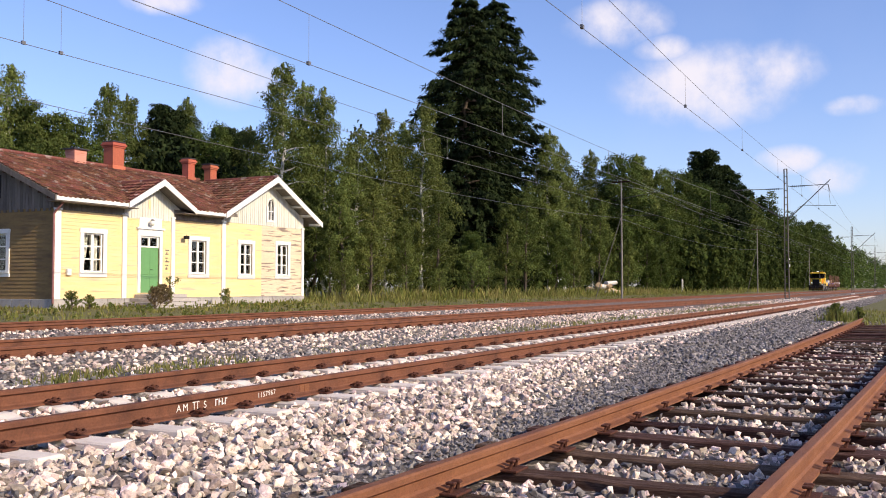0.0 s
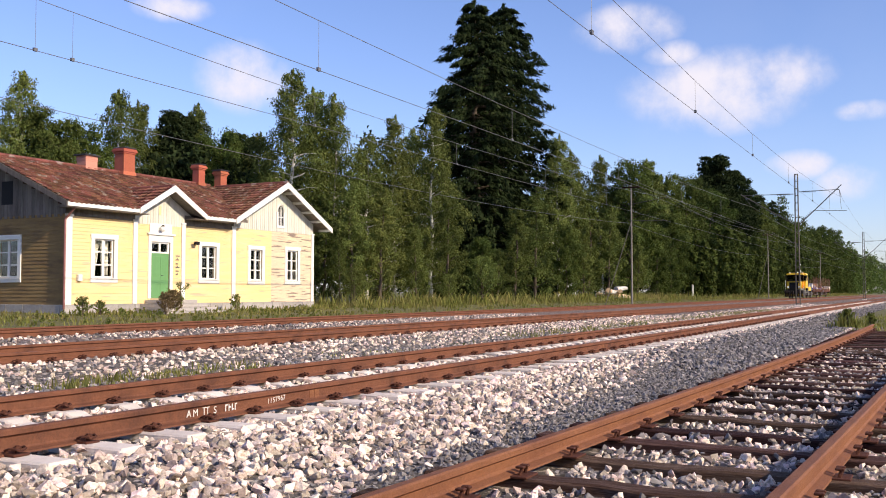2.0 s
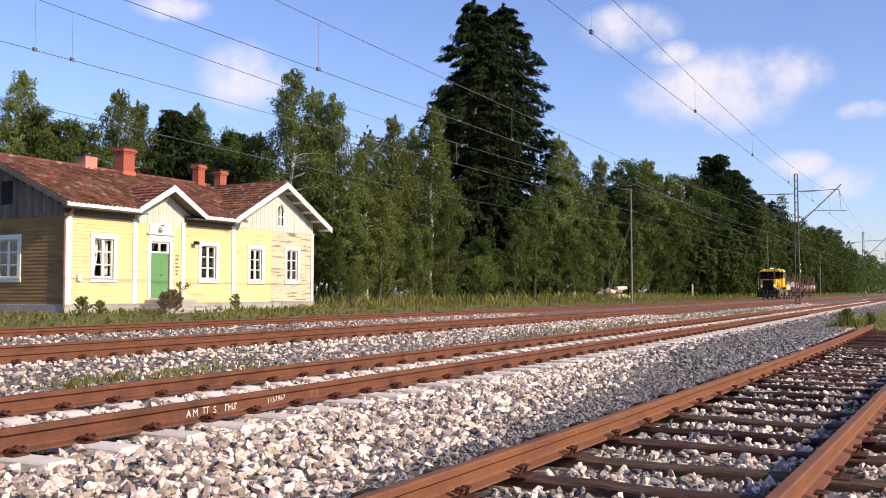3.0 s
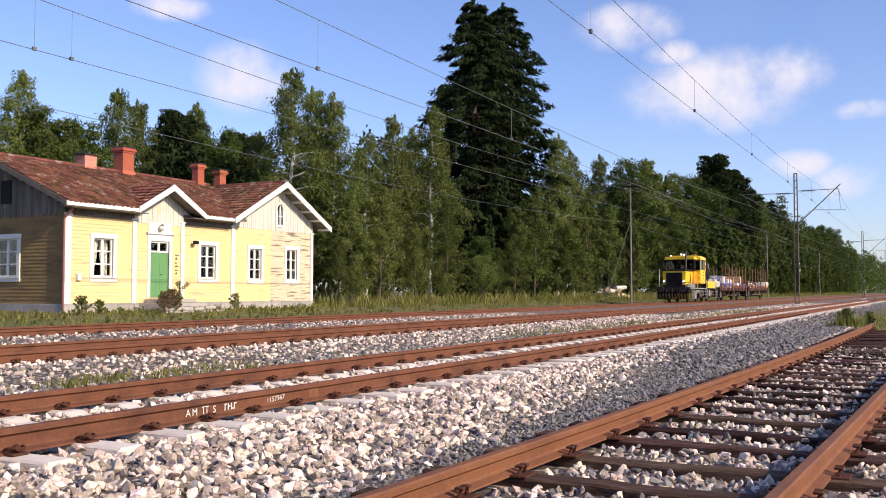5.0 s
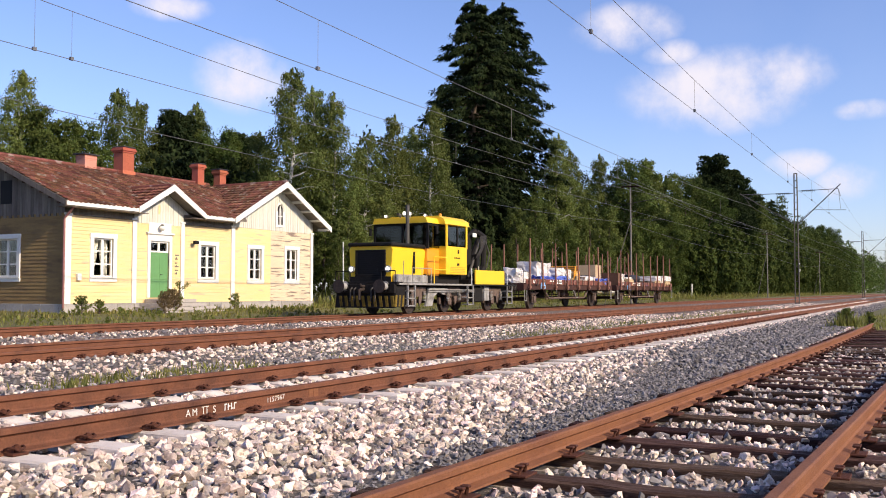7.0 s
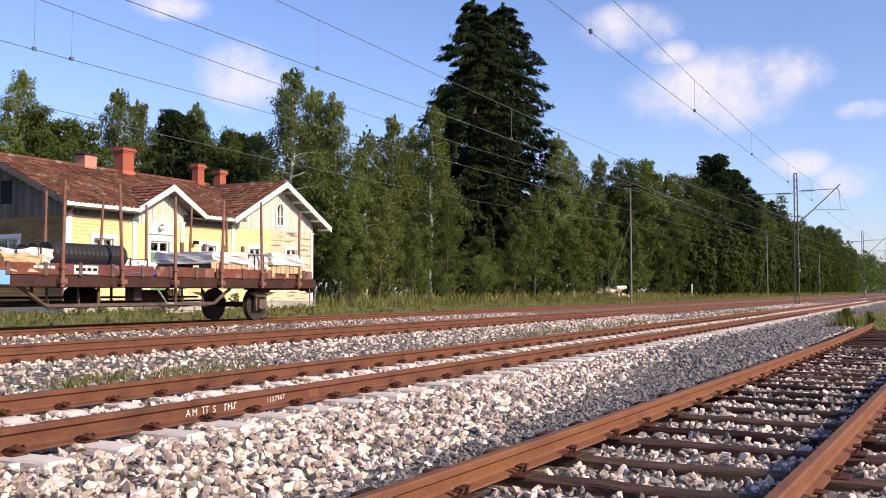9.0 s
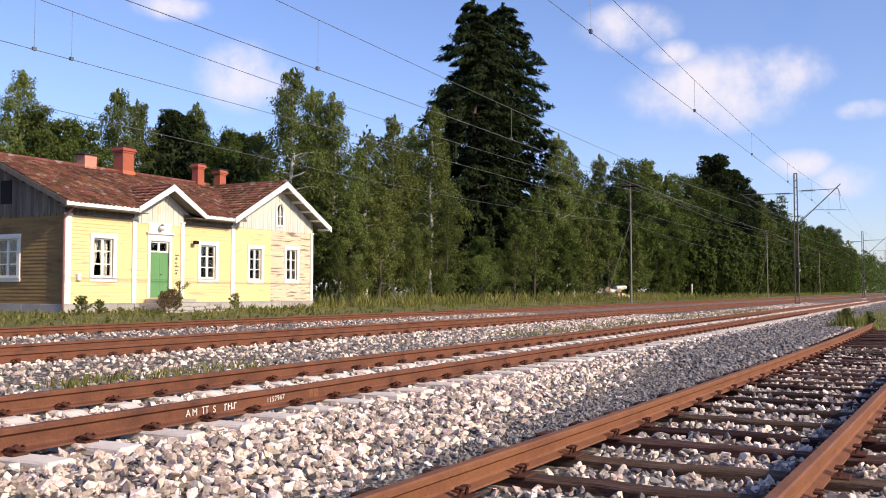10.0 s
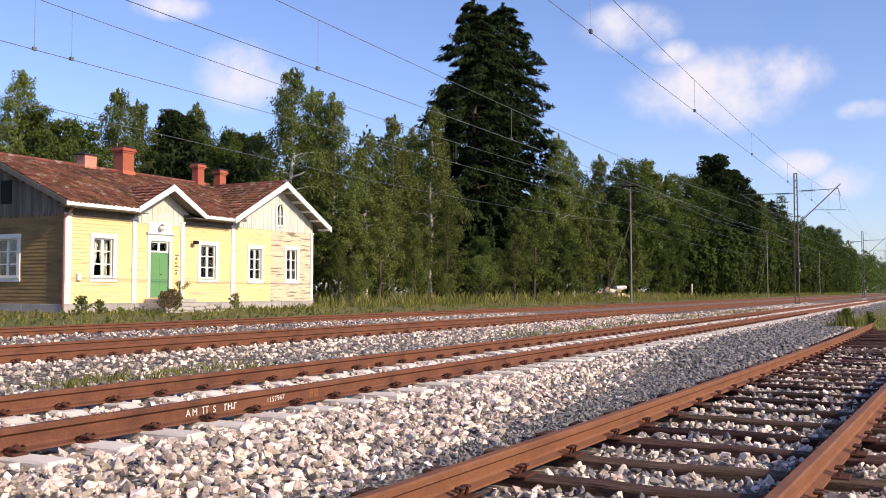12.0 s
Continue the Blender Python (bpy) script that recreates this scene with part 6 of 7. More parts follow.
def make_tree(name, label, seed, height, crown, limbs, clumps, leaves, bark, leaf_mat, leaf_size, droop, rise, bare, puff, category="tree", lean=0.3, whorl=0, slim=0.55, hang=0.6, shape=(1.0, 1.0, 1.25)):
    """crown(h): reach of the limbs at the relative height h; bare: height below which there are no limbs; puff: size of a leaf clump."""
    r = random.Random(seed)
    nr = np.random.RandomState(seed)
    tree = empty(name, label=label, category=category)
    bm = bmesh.new()
    pts = bent_trunk(bm, height, height * 0.010 + 0.03, (r.uniform(-lean, lean), r.uniform(-lean, lean)), r)

    def trunk_at(h):
        f = h / 0.97 * (len(pts) - 1)
        k = min(int(f), len(pts) - 2)
        return pts[k].lerp(pts[k + 1], min(1.0, f - k))

    mids, rads, leads = [], [], []
    for k in range(limbs):
        h = bare + (0.97 - bare) * ((k + r.random()) / limbs) ** 0.9
        if whorl:
            h = bare + (0.985 - bare) * (k // whorl + r.uniform(0, 0.55)) / (limbs // whorl)
        reach = crown(h) * height * (r.uniform(0.55, 1.18) if whorl else r.uniform(0.62, 1.12))
        az = k * 2.4 + r.uniform(-0.5, 0.5)
        start = trunk_at(h)
        out = Vector((math.cos(az), math.sin(az), 0))
        path = [start]
        segs = 5
        for q in range(1, segs + 1):
            f = q / segs
            lift = rise * f - droop * f * f + (0.10 * f ** 4 if whorl else 0.0)
            path.append(start + out * reach * f + Vector((0, 0, reach * lift)) + Vector((r.uniform(-1, 1), r.uniform(-1, 1), r.uniform(-1, 1))) * reach * 0.05)
        for q in range(3):
            rod(bm, path[q], path[q + 1], max(0.010, 0.040 * (1 - q / 4) * reach / 2), max(0.007, 0.040 * (1 - (q + 1) / 4) * reach / 2), sides=4, caps=False)
        n = max(2, round(clumps * (0.35 + reach / (0.15 * height))))
        for q in range(n):
            f = min(0.999, 0.22 + 0.80 * ((q + r.random()) / n) ** 0.8) * segs
            j = int(f)
            c = path[j].lerp(path[j + 1], f - j)
            size = puff * r.uniform(0.65, 1.25) * (1.12 - 0.45 * f / segs) * min(1.0, 0.45 + 0.55 * reach / (0.12 * height))
            side = Vector((-out.y, out.x, 0)) * r.uniform(-1, 1) * size * (1.1 if whorl else 0.9)
            mids.append((c + side + Vector((0, 0, r.uniform(-0.5, 0.3) * size)))[:])
            e = np.array([abs(out.x) * shape[0] + abs(out.y) * shape[1], abs(out.y) * shape[0] + abs(out.x) * shape[1], shape[2]])
            rads.append(e * size)
            leads.append((out * (0.9 if whorl else 0.25))[:])
    for q in range(5):
        c = trunk_at(0.97 - 0.05 * q) + Vector((0, 0, height * 0.012))
        size = puff * (0.22 + 0.09 * q)
        mids.append(c[:])
        rads.append(np.array([0.8, 0.8, 1.7]) * size)
        leads.append((0, 0, 0))
    part("trunk", bm, bark, tree)
    mids, rads, leads = np.array(mids), np.array(rads), np.array(leads)
    cs, ax, od = clump_leaves(mids, rads, leaves, nr, hang, leads)
    axis = cs * np.array([1, 1, 0])
    od = od + axis / (np.linalg.norm(axis, axis=1, keepdims=True) + 0.3) * 0.7
    if whorl:
        od = od + np.array([0, 0, 0.8])
    n = len(cs)
    v, f = leaf_soup(cs, ax, leaf_size * nr.uniform(0.6, 1.5, n), leaf_size * slim * nr.uniform(0.6, 1.4, n), nr, od)
    soup("crown", v, f, [leaf_mat], tree)
    return tree


def birch_crown(h):
    return 0.205 * min(1.0, (1.03 - h) / 0.62) ** 0.80 * min(1.0, 0.6 + h * 1.4)


def bush_crown(h):
    return 0.24 * math.sqrt(max(0.02, 1.0 - h)) * min(1.0, 0.6 + h * 2)


def round_crown(h):
    return 0.25 * math.sqrt(max(0.03, 1 - ((h - 0.48) / 0.54) ** 2))


def pine_crown(h):
    return 0.245 * min(1.0, (1.02 - h) / 0.5) ** 0.55


def spruce_crown(h):
    return 0.176 * min(1.0, (1.01 - h) / 0.34) ** 0.72


def plant_all(sources, rows, ref, group, seed):
    """Copies of a few grown trees over the plan: x, y and height of each."""
    r = random.Random(seed)
    for k, (x, y, h) in enumerate(rows):
        src = sources[k % len(sources)]
        base = ground_z(y) - 0.05
        s = (h - base) / ref
        m = Matrix.Translation((x, y, base)) @ Matrix.Rotation(r.uniform(0, 6.28), 4, "Z") @ Matrix.Diagonal((s * r.uniform(0.92, 1.1), s * r.uniform(0.92, 1.1), s, 1))
        ob = copy_thing(src, m)
        tagged(ob, group=group)


def discard(sources):
    for src in sources:
        for o in list(src.children_recursive) + [src]:
            bpy.data.objects.remove(o)


birches = [make_tree("birch", "tall silver birch with drooping green foliage", 20 + k, 16, birch_crown, 50, 4.5, 96, M["birch_bark"], M["birch_leaf"], 0.165, 0.62, 0.60, 0.07 + 0.04 * k, 0.66, hang=0.9, shape=(1.0, 1.0, 1.25)) for k in range(3)]
youngs = [make_tree("young_birch", "bushy young birch in full leaf down to the ground", 40 + k, 8, bush_crown, 34, 4, 75, M["bark"], M["birch_leaf"], 0.12, 0.30, 0.75, 0.03, 0.38, hang=0.5) for k in range(2)]
alders = [make_tree("alder", "broad dense dark-green alder at the forest edge", 60 + k, 14, round_crown, 46, 4, 100, M["bark"], M["alder_leaf"], 0.21, 0.35, 0.65, 0.04, 0.72, hang=0.45) for k in range(2)]
pines = [make_tree("pine", "dark rounded pine above the other trees", 80, 16, pine_crown, 80, 5, 70, M["bark"], M["spruce_needle"], 0.26, 0.10, 0.45, 0.10, 0.72, hang=0.0, shape=(1.1, 1.1, 0.75))]
spruces = [make_tree("spruce", "very tall dark spruce with sweeping boughs", 90 + k, 28, spruce_crown, 224, 6, 34, M["bark"], M["spruce_needle"], 0.44, 0.62, 0.24, 0.03, 0.60, lean=0.15, whorl=7, slim=0.36, hang=0.9, shape=(1.3, 0.75, 0.48)) for k in range(2)]

BIRCH = [(50.8, 37, 15.7), (55.2, 38.5, 15.4), (54.8, 36.5, 14.6), (56.7, 35, 12.1), (63.9, 37, 14.8), (70.3, 39, 14.8), (68.1, 36, 16.1), (100.1, 37, 18.6),
         (110.9, 39, 18.5), (45.6, 47, 14.3), (50.2, 50, 14.6), (54.6, 48, 15.0), (37.6, 47, 13.8), (141.9, 38, 21.2), (124.7, 40, 19.7), (55.9, 44, 12.7)]
YOUNG = [(52.4, 33.5, 8.8), (54.3, 32.5, 7.8), (64.0, 32.5, 8.2), (57.9, 31.8, 5.4), (78.4, 33, 8.5), (85.7, 34, 11.0), (104.8, 35, 12.0), (105.9, 33, 10.7),
         (71.2, 31.5, 4.4), (50.2, 33, 4.3), (51.5, 35, 7.0), (48.0, 34.5, 4.0), (60.5, 33.5, 6.0), (97.0, 33.0, 6.5), (118.0, 33.0, 7.0)]
ALDER = [(125.8, 36, 18.2), (149.2, 37, 19.1), (168.0, 38, 20.6), (182.8, 37, 20.0), (242.2, 39, 24.0), (317.1, 40, 22.6), (336.0, 38, 20.5), (380.4, 39, 25.1),
         (459.7, 40, 28.5), (38.6, 46, 11.3), (42.4, 47, 11.1), (38.8, 45, 9.7), (54.5, 46, 12.3), (72.3, 33.5, 5.4), (91.6, 33, 7.5), (129.2, 33.5, 9.9), (139.0, 34, 12.0)]
PINE = [(52.8, 49, 14.1), (58.0, 47, 13.1), (209.0, 41, 30.6), (233.0, 42, 30.0), (207.0, 42, 25.8), (59.2, 49, 12.5)]
SPRUCE = [(85.7, 40, 30.4), (98.2, 43.0, 33.9), (278.7, 40, 26.9), (140.5, 42, 16.8)]
plant_all(birches, BIRCH, 16, "birches at the forest edge", 1)
plant_all(youngs, YOUNG, 8, "young birches at the forest edge", 2)
plant_all(alders, ALDER, 14, "alders at the forest edge", 3)
plant_all(pines, PINE, 16, "pines", 4)
plant_all(spruces, SPRUCE, 28, "spruces", 5)
discard(birches + youngs + alders + pines + spruces)


def woods(name, label, spots, seed, leaf_mat, size, per_tree, category="forest", lumps=34):
    """The wood behind its edge: many crowns of leaf clumps as one mass."""
    nr = np.random.RandomState(seed)
    vs, fs, base = [], [], 0
    for x, y, h in spots:
        hh = nr.beta(1.5, 1.4, lumps)
        wide = nr.uniform(0.8, 1.15)
        reach = np.array([round_crown(max(0.02, min(0.98, q))) for q in hh]) * h * wide * nr.uniform(0.45, 1.0, lumps)
        az = nr.uniform(0, 6.28, lumps)
        mids = np.stack([x + np.cos(az) * reach, y + np.sin(az) * reach, ground_z(y) + hh * h], 1)
        puff = (0.060 * h * nr.uniform(0.7, 1.3, lumps))[:, None] * np.array([1.0, 1.0, 1.2])
        c, a, d = clump_leaves(mids, puff, max(3, per_tree // lumps), nr, 0.5)
        n = len(c)
        d = d + (c - np.array([x, y, ground_z(y) + h * 0.5])) / (0.3 * h)
        v, f = leaf_soup(c, a, size * nr.uniform(0.6, 1.5, n), size * 0.6 * nr.uniform(0.6, 1.4, n), nr, d)
        vs.append(v)
        fs.append(f + base)
        base += len(v)
    ob = soup(name, np.concatenate(vs), np.concatenate(fs), [leaf_mat])
    return tagged(ob, label, category, kind="stuff")


r = random.Random(31)
BACK = [(x + r.uniform(-2, 2), r.uniform(42, 50), r.uniform(8.5, 12.5) * min(1.6, 0.8 + x / 180)) for x in np.arange(48, 250, 4.0)]
BACK += [(x + r.uniform(-2, 2), r.uniform(39, 43), r.uniform(6.0, 9.0) * min(1.7, 0.8 + x / 160)) for x in np.arange(50, 250, 5.0)]
# dark needle colour puts the shade between the trees into this wood
woods("forest", "dense mixed wood behind the forest edge, coloured dark for shaded gaps", BACK, 32, M["spruce_needle"], 0.40, 2000)
NEARER = [(x + r.uniform(-4, 4), r.uniform(31, 34), r.uniform(8, 13)) for x in np.arange(150, 420, 7.0)]
NEARER += [(x + r.uniform(-4, 4), r.uniform(35, 44), r.uniform(19, 26)) for x in np.arange(250, 480, 8.0)]
woods("forest", "line of leafy trees along the railway", NEARER, 33, M["alder_leaf"], 0.60, 2600, lumps=56)
FAR = [(x + r.uniform(-4, 4), r.uniform(35, 44), r.uniform(20, 28)) for x in np.arange(480, 700, 8.0)]
FAR += [(x + r.uniform(-6, 6), r.uniform(34, 42), r.uniform(21, 29)) for x in np.arange(700, 1900, 20.0)]
woods("forest", "distant line of trees along the railway", FAR, 35, M["alder_leaf"], 1.1, 700)
BEHIND = [(x + r.uniform(-1, 1), r.uniform(44, 48), r.uniform(6.5, 9.0)) for x in np.arange(33, 62, 2.6)]
woods("forest", "trees behind the station house", BEHIND, 34, M["birch_leaf"], 0.26, 2600, lumps=44)


# an unseen wood added behind the camera's side to block low sky light
UNSEEN_WOOD = [(x + r.uniform(-3, 3), r.uniform(-58, -44), r.uniform(13, 18)) for x in np.arange(-170, 260, 6.0)]
# the wood goes on unseen west of the house, darkening its window reflections
UNSEEN_WOOD += [(x + r.uniform(-3, 3), r.uniform(42, 56), r.uniform(12, 17)) for x in np.arange(-170, 14, 6.0)]
woods("forest", "unseen mixed wood added around the railway to block low sky light", UNSEEN_WOOD, 36, M["alder_leaf"], 1.5, 220, lumps=22)


def blades(name, label, spots, seed, mat, tall, wide, bend=0.5, category="grass"):
    """Grass and weeds: thin bent blades in tufts. spots: x, y, count, spread, height."""
    nr = np.random.RandomState(seed)
    vs, fs, base = [], [], 0
    for x, y, count, spread, height in spots:
        n = count
        px, py = x + nr.normal(0, spread, n), y + nr.normal(0, spread, n)
        pz = np.interp(py, PY, PZ) - 0.02
        az = nr.uniform(0, 6.28, n)
        h = height * nr.uniform(0.4, 1.2, n)
        w = wide * nr.uniform(0.6, 1.4, n)
        dx, dy = np.cos(az), np.sin(az)
        lean = h * nr.uniform(0.1, 1.0, n) * bend
        p0 = np.stack([px - dy * w, py + dx * w, pz], 1)
        p1 = np.stack([px + dy * w, py - dx * w, pz], 1)
        p2 = np.stack([px + dx * lean * 0.4 + dy * w * 0.8, py + dy * lean * 0.4 - dx * w * 0.8, pz + h * 0.6], 1)
        p3 = np.stack([px + dx * lean, py + dy * lean, pz + h], 1)
        vs.append(np.stack([p0, p1, p2, p3], 1).reshape(-1, 3))
        fs.append(np.arange(n * 4).reshape(n, 4) + base)
        base += n * 4
    ob = soup(name, np.concatenate(vs), np.concatenate(fs), [mat])
    return tagged(ob, label, category, kind="stuff")


r = random.Random(77)
verge = []
for _ in range(1900):
    x = 12 + 150 * r.random() ** 1.6
    y = r.uniform(21.6, 31.5)
    if HX0 - 1 < x < HX1 + 0.5 and y > 29.0:
        continue
    verge.append((x, y, 14, 0.25, r.uniform(0.10, 0.30) * ((0.75 if x < 44 else 1.2) if y > 26 else 0.6)))
blades("grass", "rough summer grass and weeds beside the tracks", verge, 41, M["grass"], 0.3, 0.022)
tall = [(r.uniform(44, 130), r.uniform(28.5, 32), 14, 0.3, r.uniform(0.35, 0.95)) for _ in range(420)]
tall += [(r.uniform(24, 44), r.uniform(28.3, 29.4), 12, 0.25, r.uniform(0.12, 0.3)) for _ in range(70)]
tall += [(r.uniform(130, 420), r.uniform(26, 31), 14, 0.7, r.uniform(0.5, 1.0)) for _ in range(260)]
blades("grass", "tall grass at the foot of the trees", tall, 42, M["grass"], 0.8, 0.035)
weeds = [(r.uniform(7.3, 11.5), r.gauss(8.95, 0.28), 10, 0.10, r.uniform(0.06, 0.17)) for _ in range(85)]
weeds += [(r.uniform(22, 62), r.gauss(9.1, 0.35), 10, 0.2, r.uniform(0.08, 0.2)) for _ in range(260)]
weeds += [(r.uniform(11, 24), r.gauss(9.0, 0.3), 8, 0.15, r.uniform(0.05, 0.12)) for _ in range(40)]
blades("weeds", "sparse weeds growing between the tracks", weeds, 43, M["grass"], 0.2, 0.012, category="weeds")
herbs = [(26 + 100 * r.random() ** 1.5, r.uniform(22.5, 30.5), r.uniform(0.12, 0.34)) for _ in range(260)]
herbs = [h for h in herbs if not (HX0 - 1 < h[0] < HX1 + 0.5 and h[1] > 29.2)]
herbs += [(r.uniform(14, 44), r.uniform(22.3, 28.8), r.uniform(0.10, 0.30)) for _ in range(170)]
woods("weeds", "low leafy weeds in the grass before the house", herbs, 51, M["weed_leaf"], 0.07, 60, "weeds", 6)
end = [(r.uniform(29, 48), r.uniform(-3, 2.6), 12, 0.25, r.uniform(0.06, 0.20)) for _ in range(320)]
end += [(33.4 + r.gauss(0, 0.35), 2.4 + r.gauss(0, 0.25), 12, 0.10, r.uniform(0.25, 0.5)) for _ in range(24)]
blades("grass", "grass over the end of the siding", end, 44, M["grass"], 0.3, 0.018)


def make_shrub(x, y, height, seed, label, mat, limbs=16):
    t = make_tree("shrub", label, seed, height, lambda h: 0.55 * math.sqrt(max(0.05, 1 - h)), limbs, 3.2, 14, M["bark"], mat, 0.03 + height * 0.026, 0.10, 1.0, 0.02, height * 0.085, "shrub", 0.05, hang=-0.3)
    t.matrix_basis = pose(x, y, ground_z(y) - 0.03, 0, 0, seed * 40)
    return t


make_shrub(33.3, 2.5, 0.58, 5, "small green bush at the end of the siding", M["weed_leaf"], 24)
make_shrub(34.5, 1.9, 0.45, 6, "low green weed clump by the siding's end", M["weed_leaf"])
make_shrub(29.6, 27.9, 0.85, 7, "dry brownish bush before the entrance steps", M["dry_leaf"], 22)
make_shrub(30.5, 28.3, 0.95, 8, "low dry bush beside the entrance steps", M["dry_leaf"], 22)
make_shrub(26.8, 28.6, 0.55, 9, "small weed bush along the house wall", M["weed_leaf"])
make_shrub(35.2, 28.9, 0.75, 10, "leafy weed growing against the house wall", M["weed_leaf"])
make_shrub(31.0, 28.4, 1.25, 15, "thin green sapling before the door", M["weed_leaf"], 6)
make_shrub(25.4, 28.0, 0.7, 11, "small dark bush at the house corner", M["birch_leaf"])
make_shrub(67.0, 31.0, 3.4, 12, "large rounded willow bush at the forest edge", M["birch_leaf"], 40)
make_shrub(61.0, 30.8, 2.0, 13, "low willow bush in the tall grass", M["birch_leaf"], 30)
make_shrub(49.5, 31.5, 2.2, 14, "dense bush beside the house", M["birch_leaf"], 30)


# ---- overhead line ----
MAST_Y = 9.05


def make_mast(x, height=9.8):
    mast = empty("catenary_mast", pose(x, MAST_Y, 0), label="slender steel lattice mast carrying overhead line brackets", category="mast", group="catenary masts")
    part("base", boxed((-0.28, -0.27, -0.5), (0.28, 0.27, -0.08), 0.04), M["concrete"], mast, "concrete footing")
    w0, w1 = 0.15, 0.10
    for s in (-1, 1):
        bm = bmesh.new()
        for d in (-0.06, 0.06):
            rod(bm, (d, s * w0, -0.1), (d, s * w1, height), 0.04, sides=4)
        part("leg", bm, M["galv"], mast)
    n = 18
    for k in range(n):
        a, b = height * k / n, height * (k + 1) / n
        wa, wb = w0 + (w1 - w0) * k / n, w0 + (w1 - w0) * (k + 1) / n
        part("rung", rods(((0, -wa, a), (0, wa, a), 0.03), sides=4), M["galv"], mast)
    part("rung", rods(((0, -w1, height), (0, w1, height), 0.03), sides=4), M["galv"], mast)
    for s, name in ((-1, "bracket"), (1, "bracket")):
        tip, zt, ze = (-3.0, 8.45, 8.85) if s < 0 else (3.9, 8.30, 8.45)
        bm = rods(((0, s * 0.18, zt), (0, tip, zt + 0.05), 0.025), ((0, s * 0.2, 6.0), (0, tip * 1.05, ze), 0.035), sides=6)
        if s < 0:
            rod(bm, (0, -1.15, 7.0), (0, -3.5, 6.9), 0.02, sides=6)
            rod(bm, (0, -3.0, 8.45), (0, -3.13, 7.0), 0.012, sides=4)
        br = part("bracket", bm, M["galv"], mast)
        bm = bmesh.new()
        for k in range(7):
            f = 0.10 + 0.05 * k
            p, q = Vector((0, s * 0.2, 6.1)), Vector((0, tip * 1.05, ze))
            c, d = p.lerp(q, f * 0.7), p.lerp(q, f * 0.7 + 0.012)
            rod(bm, c, d, 0.09, 0.06, sides=8)
            c = Vector((0, s * (0.5 + 0.14 * k), zt))
            rod(bm, c, c + Vector((0, 0.05, 0)), 0.085, 0.06, sides=8)
        part("insulator", bm, M["insulator"], br)
    part("number_plate", boxed((-0.12, -0.22, 2.35), (0.12, -0.20, 2.55)), M["white_wood"], mast)
    part("number_plate", boxed((-0.12, -0.22, 2.9), (0.12, -0.20, 3.0)), M["white_wood"], mast)
    return mast


m1 = make_mast(76.2)
for x in (154.0, 232.0, 310.0, 390.0):
    copy_thing(m1, pose(x, MAST_Y, 0))


def make_pole(x, y=22.0, height=10.0):
    pole = empty("line_pole", pose(x, y, ground_z(y)), label="thin grey wooden line pole with a short cross-arm", category="pole", group="line poles")
    part("shaft", rods(((0, 0, -0.3), (0, 0, height), 0.085, 0.055), sides=10), M["pole_wood"], pole)
    part("cross_arm", boxed((-0.06, -0.75, height - 0.25), (0.06, 0.75, height - 0.13), 0.01), M["old_wood"], pole)
    for yy in (-0.6, 0.0, 0.6):
        part("insulator", rods(((0, yy, height - 0.13), (0, yy, height + 0.08), 0.05, 0.035), sides=8), M["insulator"], pole)
    part("stay_wire", rods(((0, 0, height - 3.0), (-4.5, 0.9, 0.0), 0.03), sides=5), M["galv"], pole)
    return pole


p1 = make_pole(76.9)
for x in (150.0, 225.0):
    copy_thing(p1, pose(x, 22.0, ground_z(22)))


def wire(name, y, heights, radius, parent=None):
    """One overhead wire through points (x, z) along the line."""
    cu = bpy.data.curves.new(name, "CURVE")
    cu.dimensions, cu.bevel_depth, cu.bevel_resolution = "3D", radius, 1
    sp = cu.splines.new("POLY")
    sp.points.add(len(heights) - 1)
    for p, (x, z) in zip(sp.points, heights):
        p.co = (x, y, z, 1)
    tmp = new(name + "_line", cu)
    me = bpy.data.meshes.new_from_object(tmp.evaluated_get(bpy.context.evaluated_depsgraph_get()))
    bpy.data.objects.remove(tmp)
    me.materials.clear()
    me.materials.append(M["wire"])
    ob = new(name, me)
    ob.parent = parent
    return ob


def sagging(z_mast, sag, spans):
    pts = []
    for a, b in zip(spans, spans[1:]):
        for k in range(12):
            f = k / 12
            pts.append((a + (b - a) * f, z_mast - 4 * sag * f * (1 - f)))
    pts.append((spans[-1], z_mast))
    return pts


SPANS = [-80.0, -1.8, 76.2, 154.0, 232.0, 310.0, 390.0]


def overhead(y, contact, hang, sag, drops, radius):
    line = empty("overhead_line", label="dark overhead contact wire hung from a sagging messenger wire", category="overhead line", group="overhead lines")
    wire("contact_wire", y, [(SPANS[0], contact), (SPANS[-1], contact)], radius, line)
    mess = sagging(hang, sag, SPANS)
    wire("messenger_wire", y, mess, radius, line)
    xs, zs = [p[0] for p in mess], [p[1] for p in mess]
    for x in drops:
        bm = rods(((x, y, contact), (x, y, float(np.interp(x, xs, zs))), radius * 0.7), sides=4)
        box(bm, (x - 0.05, y - 0.03, contact - 0.02), (x + 0.05, y + 0.03, contact + 0.06))
        part("dropper", bm, M["wire"], line)
    return line


line_c = overhead(18.8, 6.57, 8.47, 0.97, (15.5, 16.6, 27.0, 38.0, 49.0, 60.0), 0.009)
line_a = overhead(12.3, 5.88, 7.45, 0.57, (17.8, 29.0, 41.0, 53.0, 64.0), 0.008)
line_b = overhead(5.92, 5.98, 7.95, 1.15, (8.0, 18.0, 27.3, 37.0, 47.0, 57.0, 67.0), 0.0065)
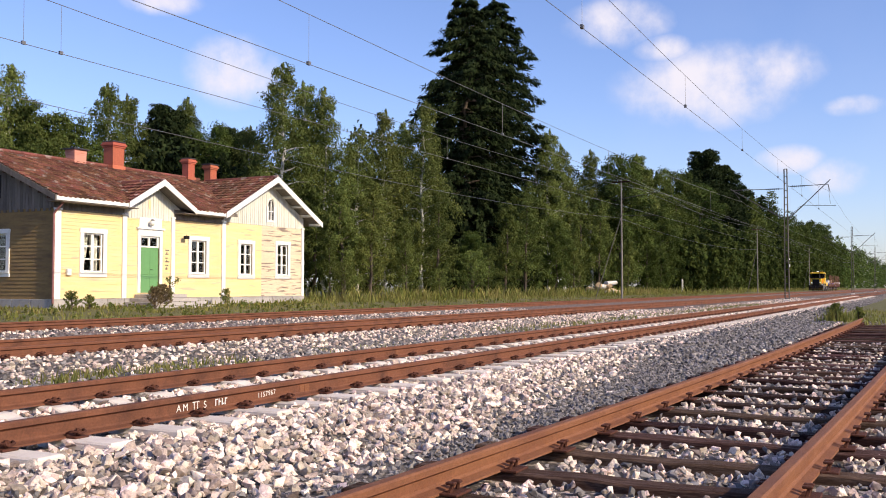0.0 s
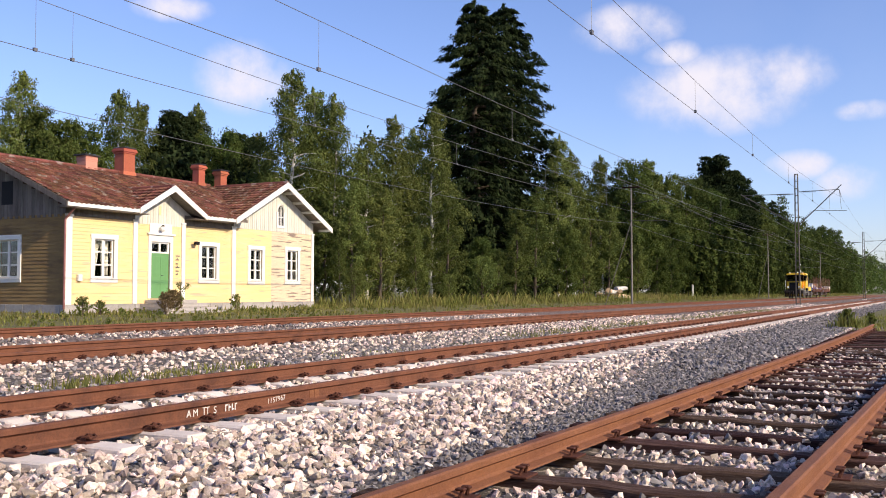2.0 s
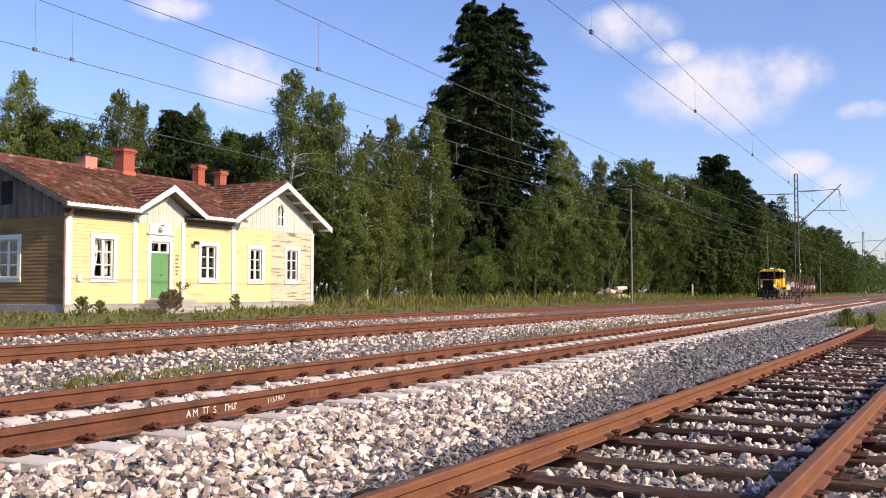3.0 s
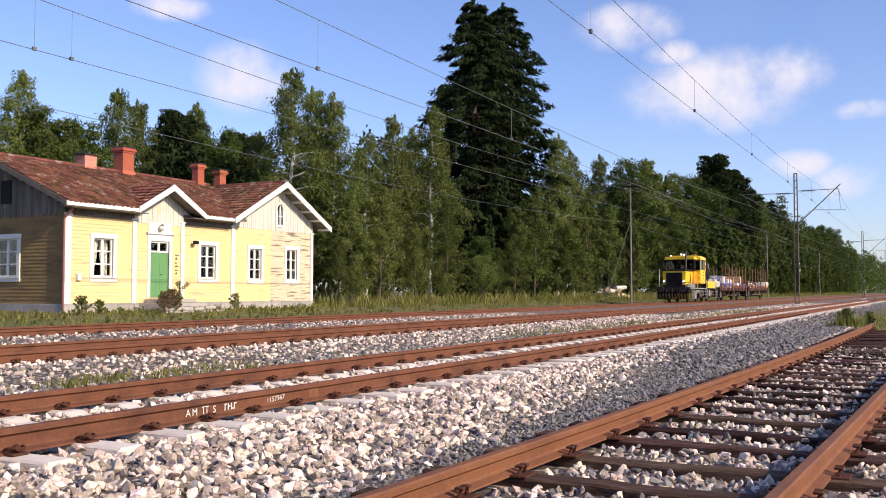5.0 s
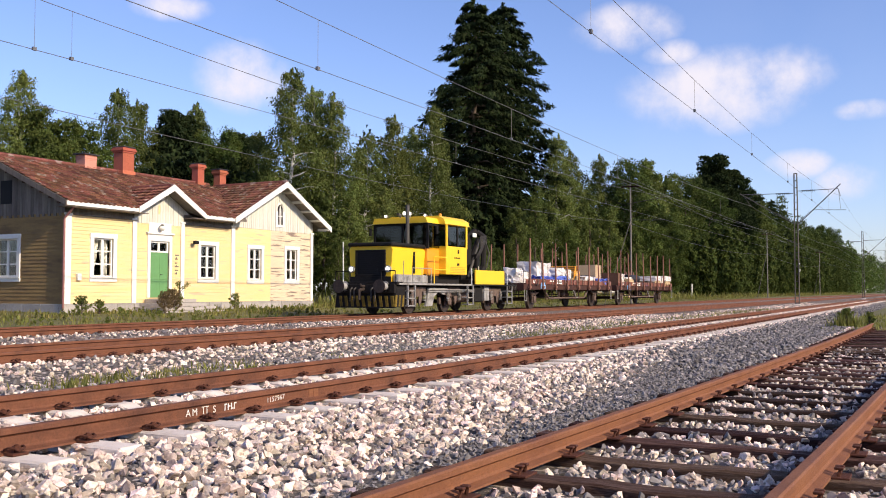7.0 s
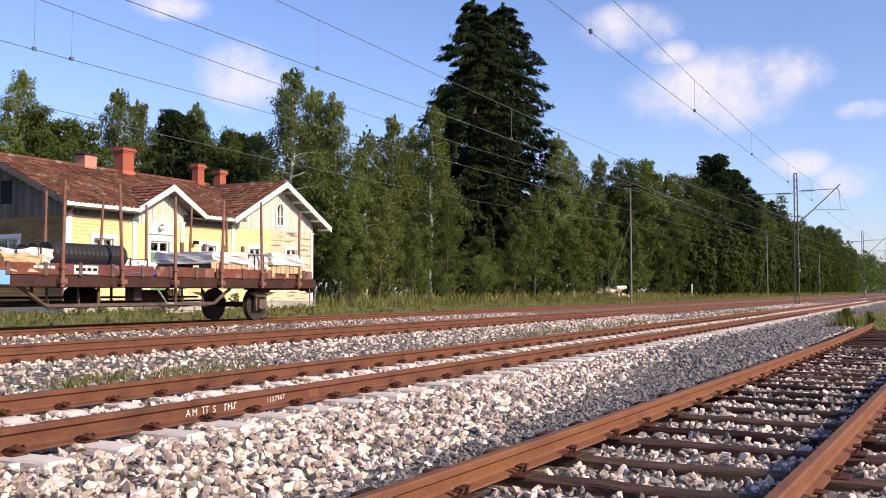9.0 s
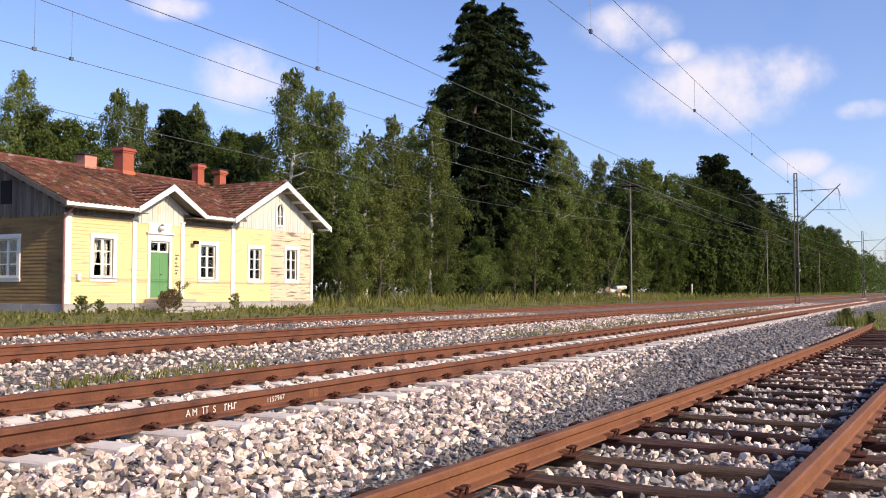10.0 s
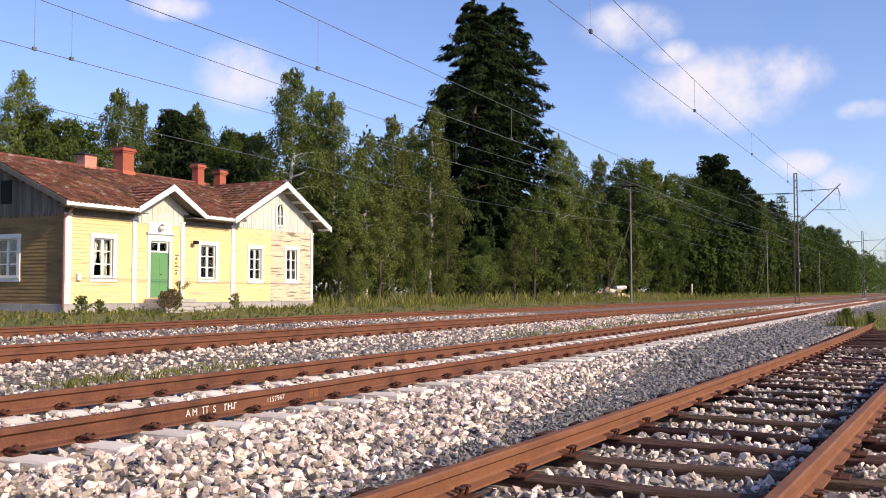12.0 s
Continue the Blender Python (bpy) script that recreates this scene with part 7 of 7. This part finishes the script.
part("support_arm", rods(((76.0, 22.0, 8.0), (76.0, 18.8, 8.47), 0.025), ((76.0, 22.0, 6.7), (76.0, 18.8, 6.60), 0.02), sides=5), M["galv"], line_c)
part("support_arm", rods(((76.2, 12.9, 8.30), (76.2, 12.3, 7.45), 0.02), sides=5), M["galv"], line_a)
part("support_arm", rods(((76.2, 6.05, 8.49), (76.2, 5.92, 7.93), 0.02), sides=5), M["galv"], line_b)
feeder = empty("feeder_line", label="dark feeder wires hung along the wooden line poles", category="overhead line")
wire("feeder_wire", 22.0, sagging(6.5, 0.75, [-70.0, 3.0, 76.0, 150.0, 225.0]), 0.010, feeder)
for dy in (-0.6, 0.6):
    wire("line_wire", 22.0 + dy, sagging(9.95, 0.6, [76.0, 150.0, 225.0]), 0.010, feeder)

# ---- small things at the forest edge ----
post = empty("marker_post", pose(139.6, 31.0, ground_z(31)), label="short white wooden marker post in the grass", category="post")
part("shaft", rods(((0, 0, -0.2), (0, 0, 2.0), 0.16, 0.14), sides=8), M["birch_bark"], post)


def log_pile():
    r = random.Random(4)
    for k in range(13):
        bm = bmesh.new()
        length = r.uniform(1.6, 4.0)
        rod(bm, (-length / 2, 0, 0), (length / 2, 0, 0), r.uniform(0.2, 0.3), r.uniform(0.17, 0.24), sides=9)
        log = link("felled_log", bm, M["pale_wood"] if k % 3 else M["birch_bark"])
        tagged(log, "pale barked log lying at the forest edge", "log", group="felled logs")
        log.matrix_basis = pose(101.0 + r.uniform(-2.4, 2.4), 30.9 + r.uniform(-0.8, 0.8), ground_z(31) + 0.22 + 0.34 * (k // 4), 0, r.uniform(-5, 5), r.uniform(-35, 25))


log_pile()


# ---- movement ----
# where the locomotive's front beam stands on the outer track, second by second
RUN = [(0.0, 204.0), (1.0, 178.3), (2.0, 152.8), (3.0, 127.6), (4.0, 102.6), (5.0, 77.8), (6.0, 53.8), (7.0, 30.3), (8.0, 7.0), (9.0, -16.3), (10.0, -39.6), (11.0, -63.0), (12.0, -86.3)]


def motions():
    walk(loco, [(t, pose(x, C_MID, 0)) for t, x in RUN])
    walk(wagon_1, [(t, pose(x + W1, C_MID, 0)) for t, x in RUN])
    walk(wagon_2, [(t, pose(x + W2, C_MID, 0)) for t, x in RUN])
    for ob, dx, y, z in CARGO:
        walk(ob, [(t, pose(x + dx, C_MID + y, z)) for t, x in RUN])


motions()
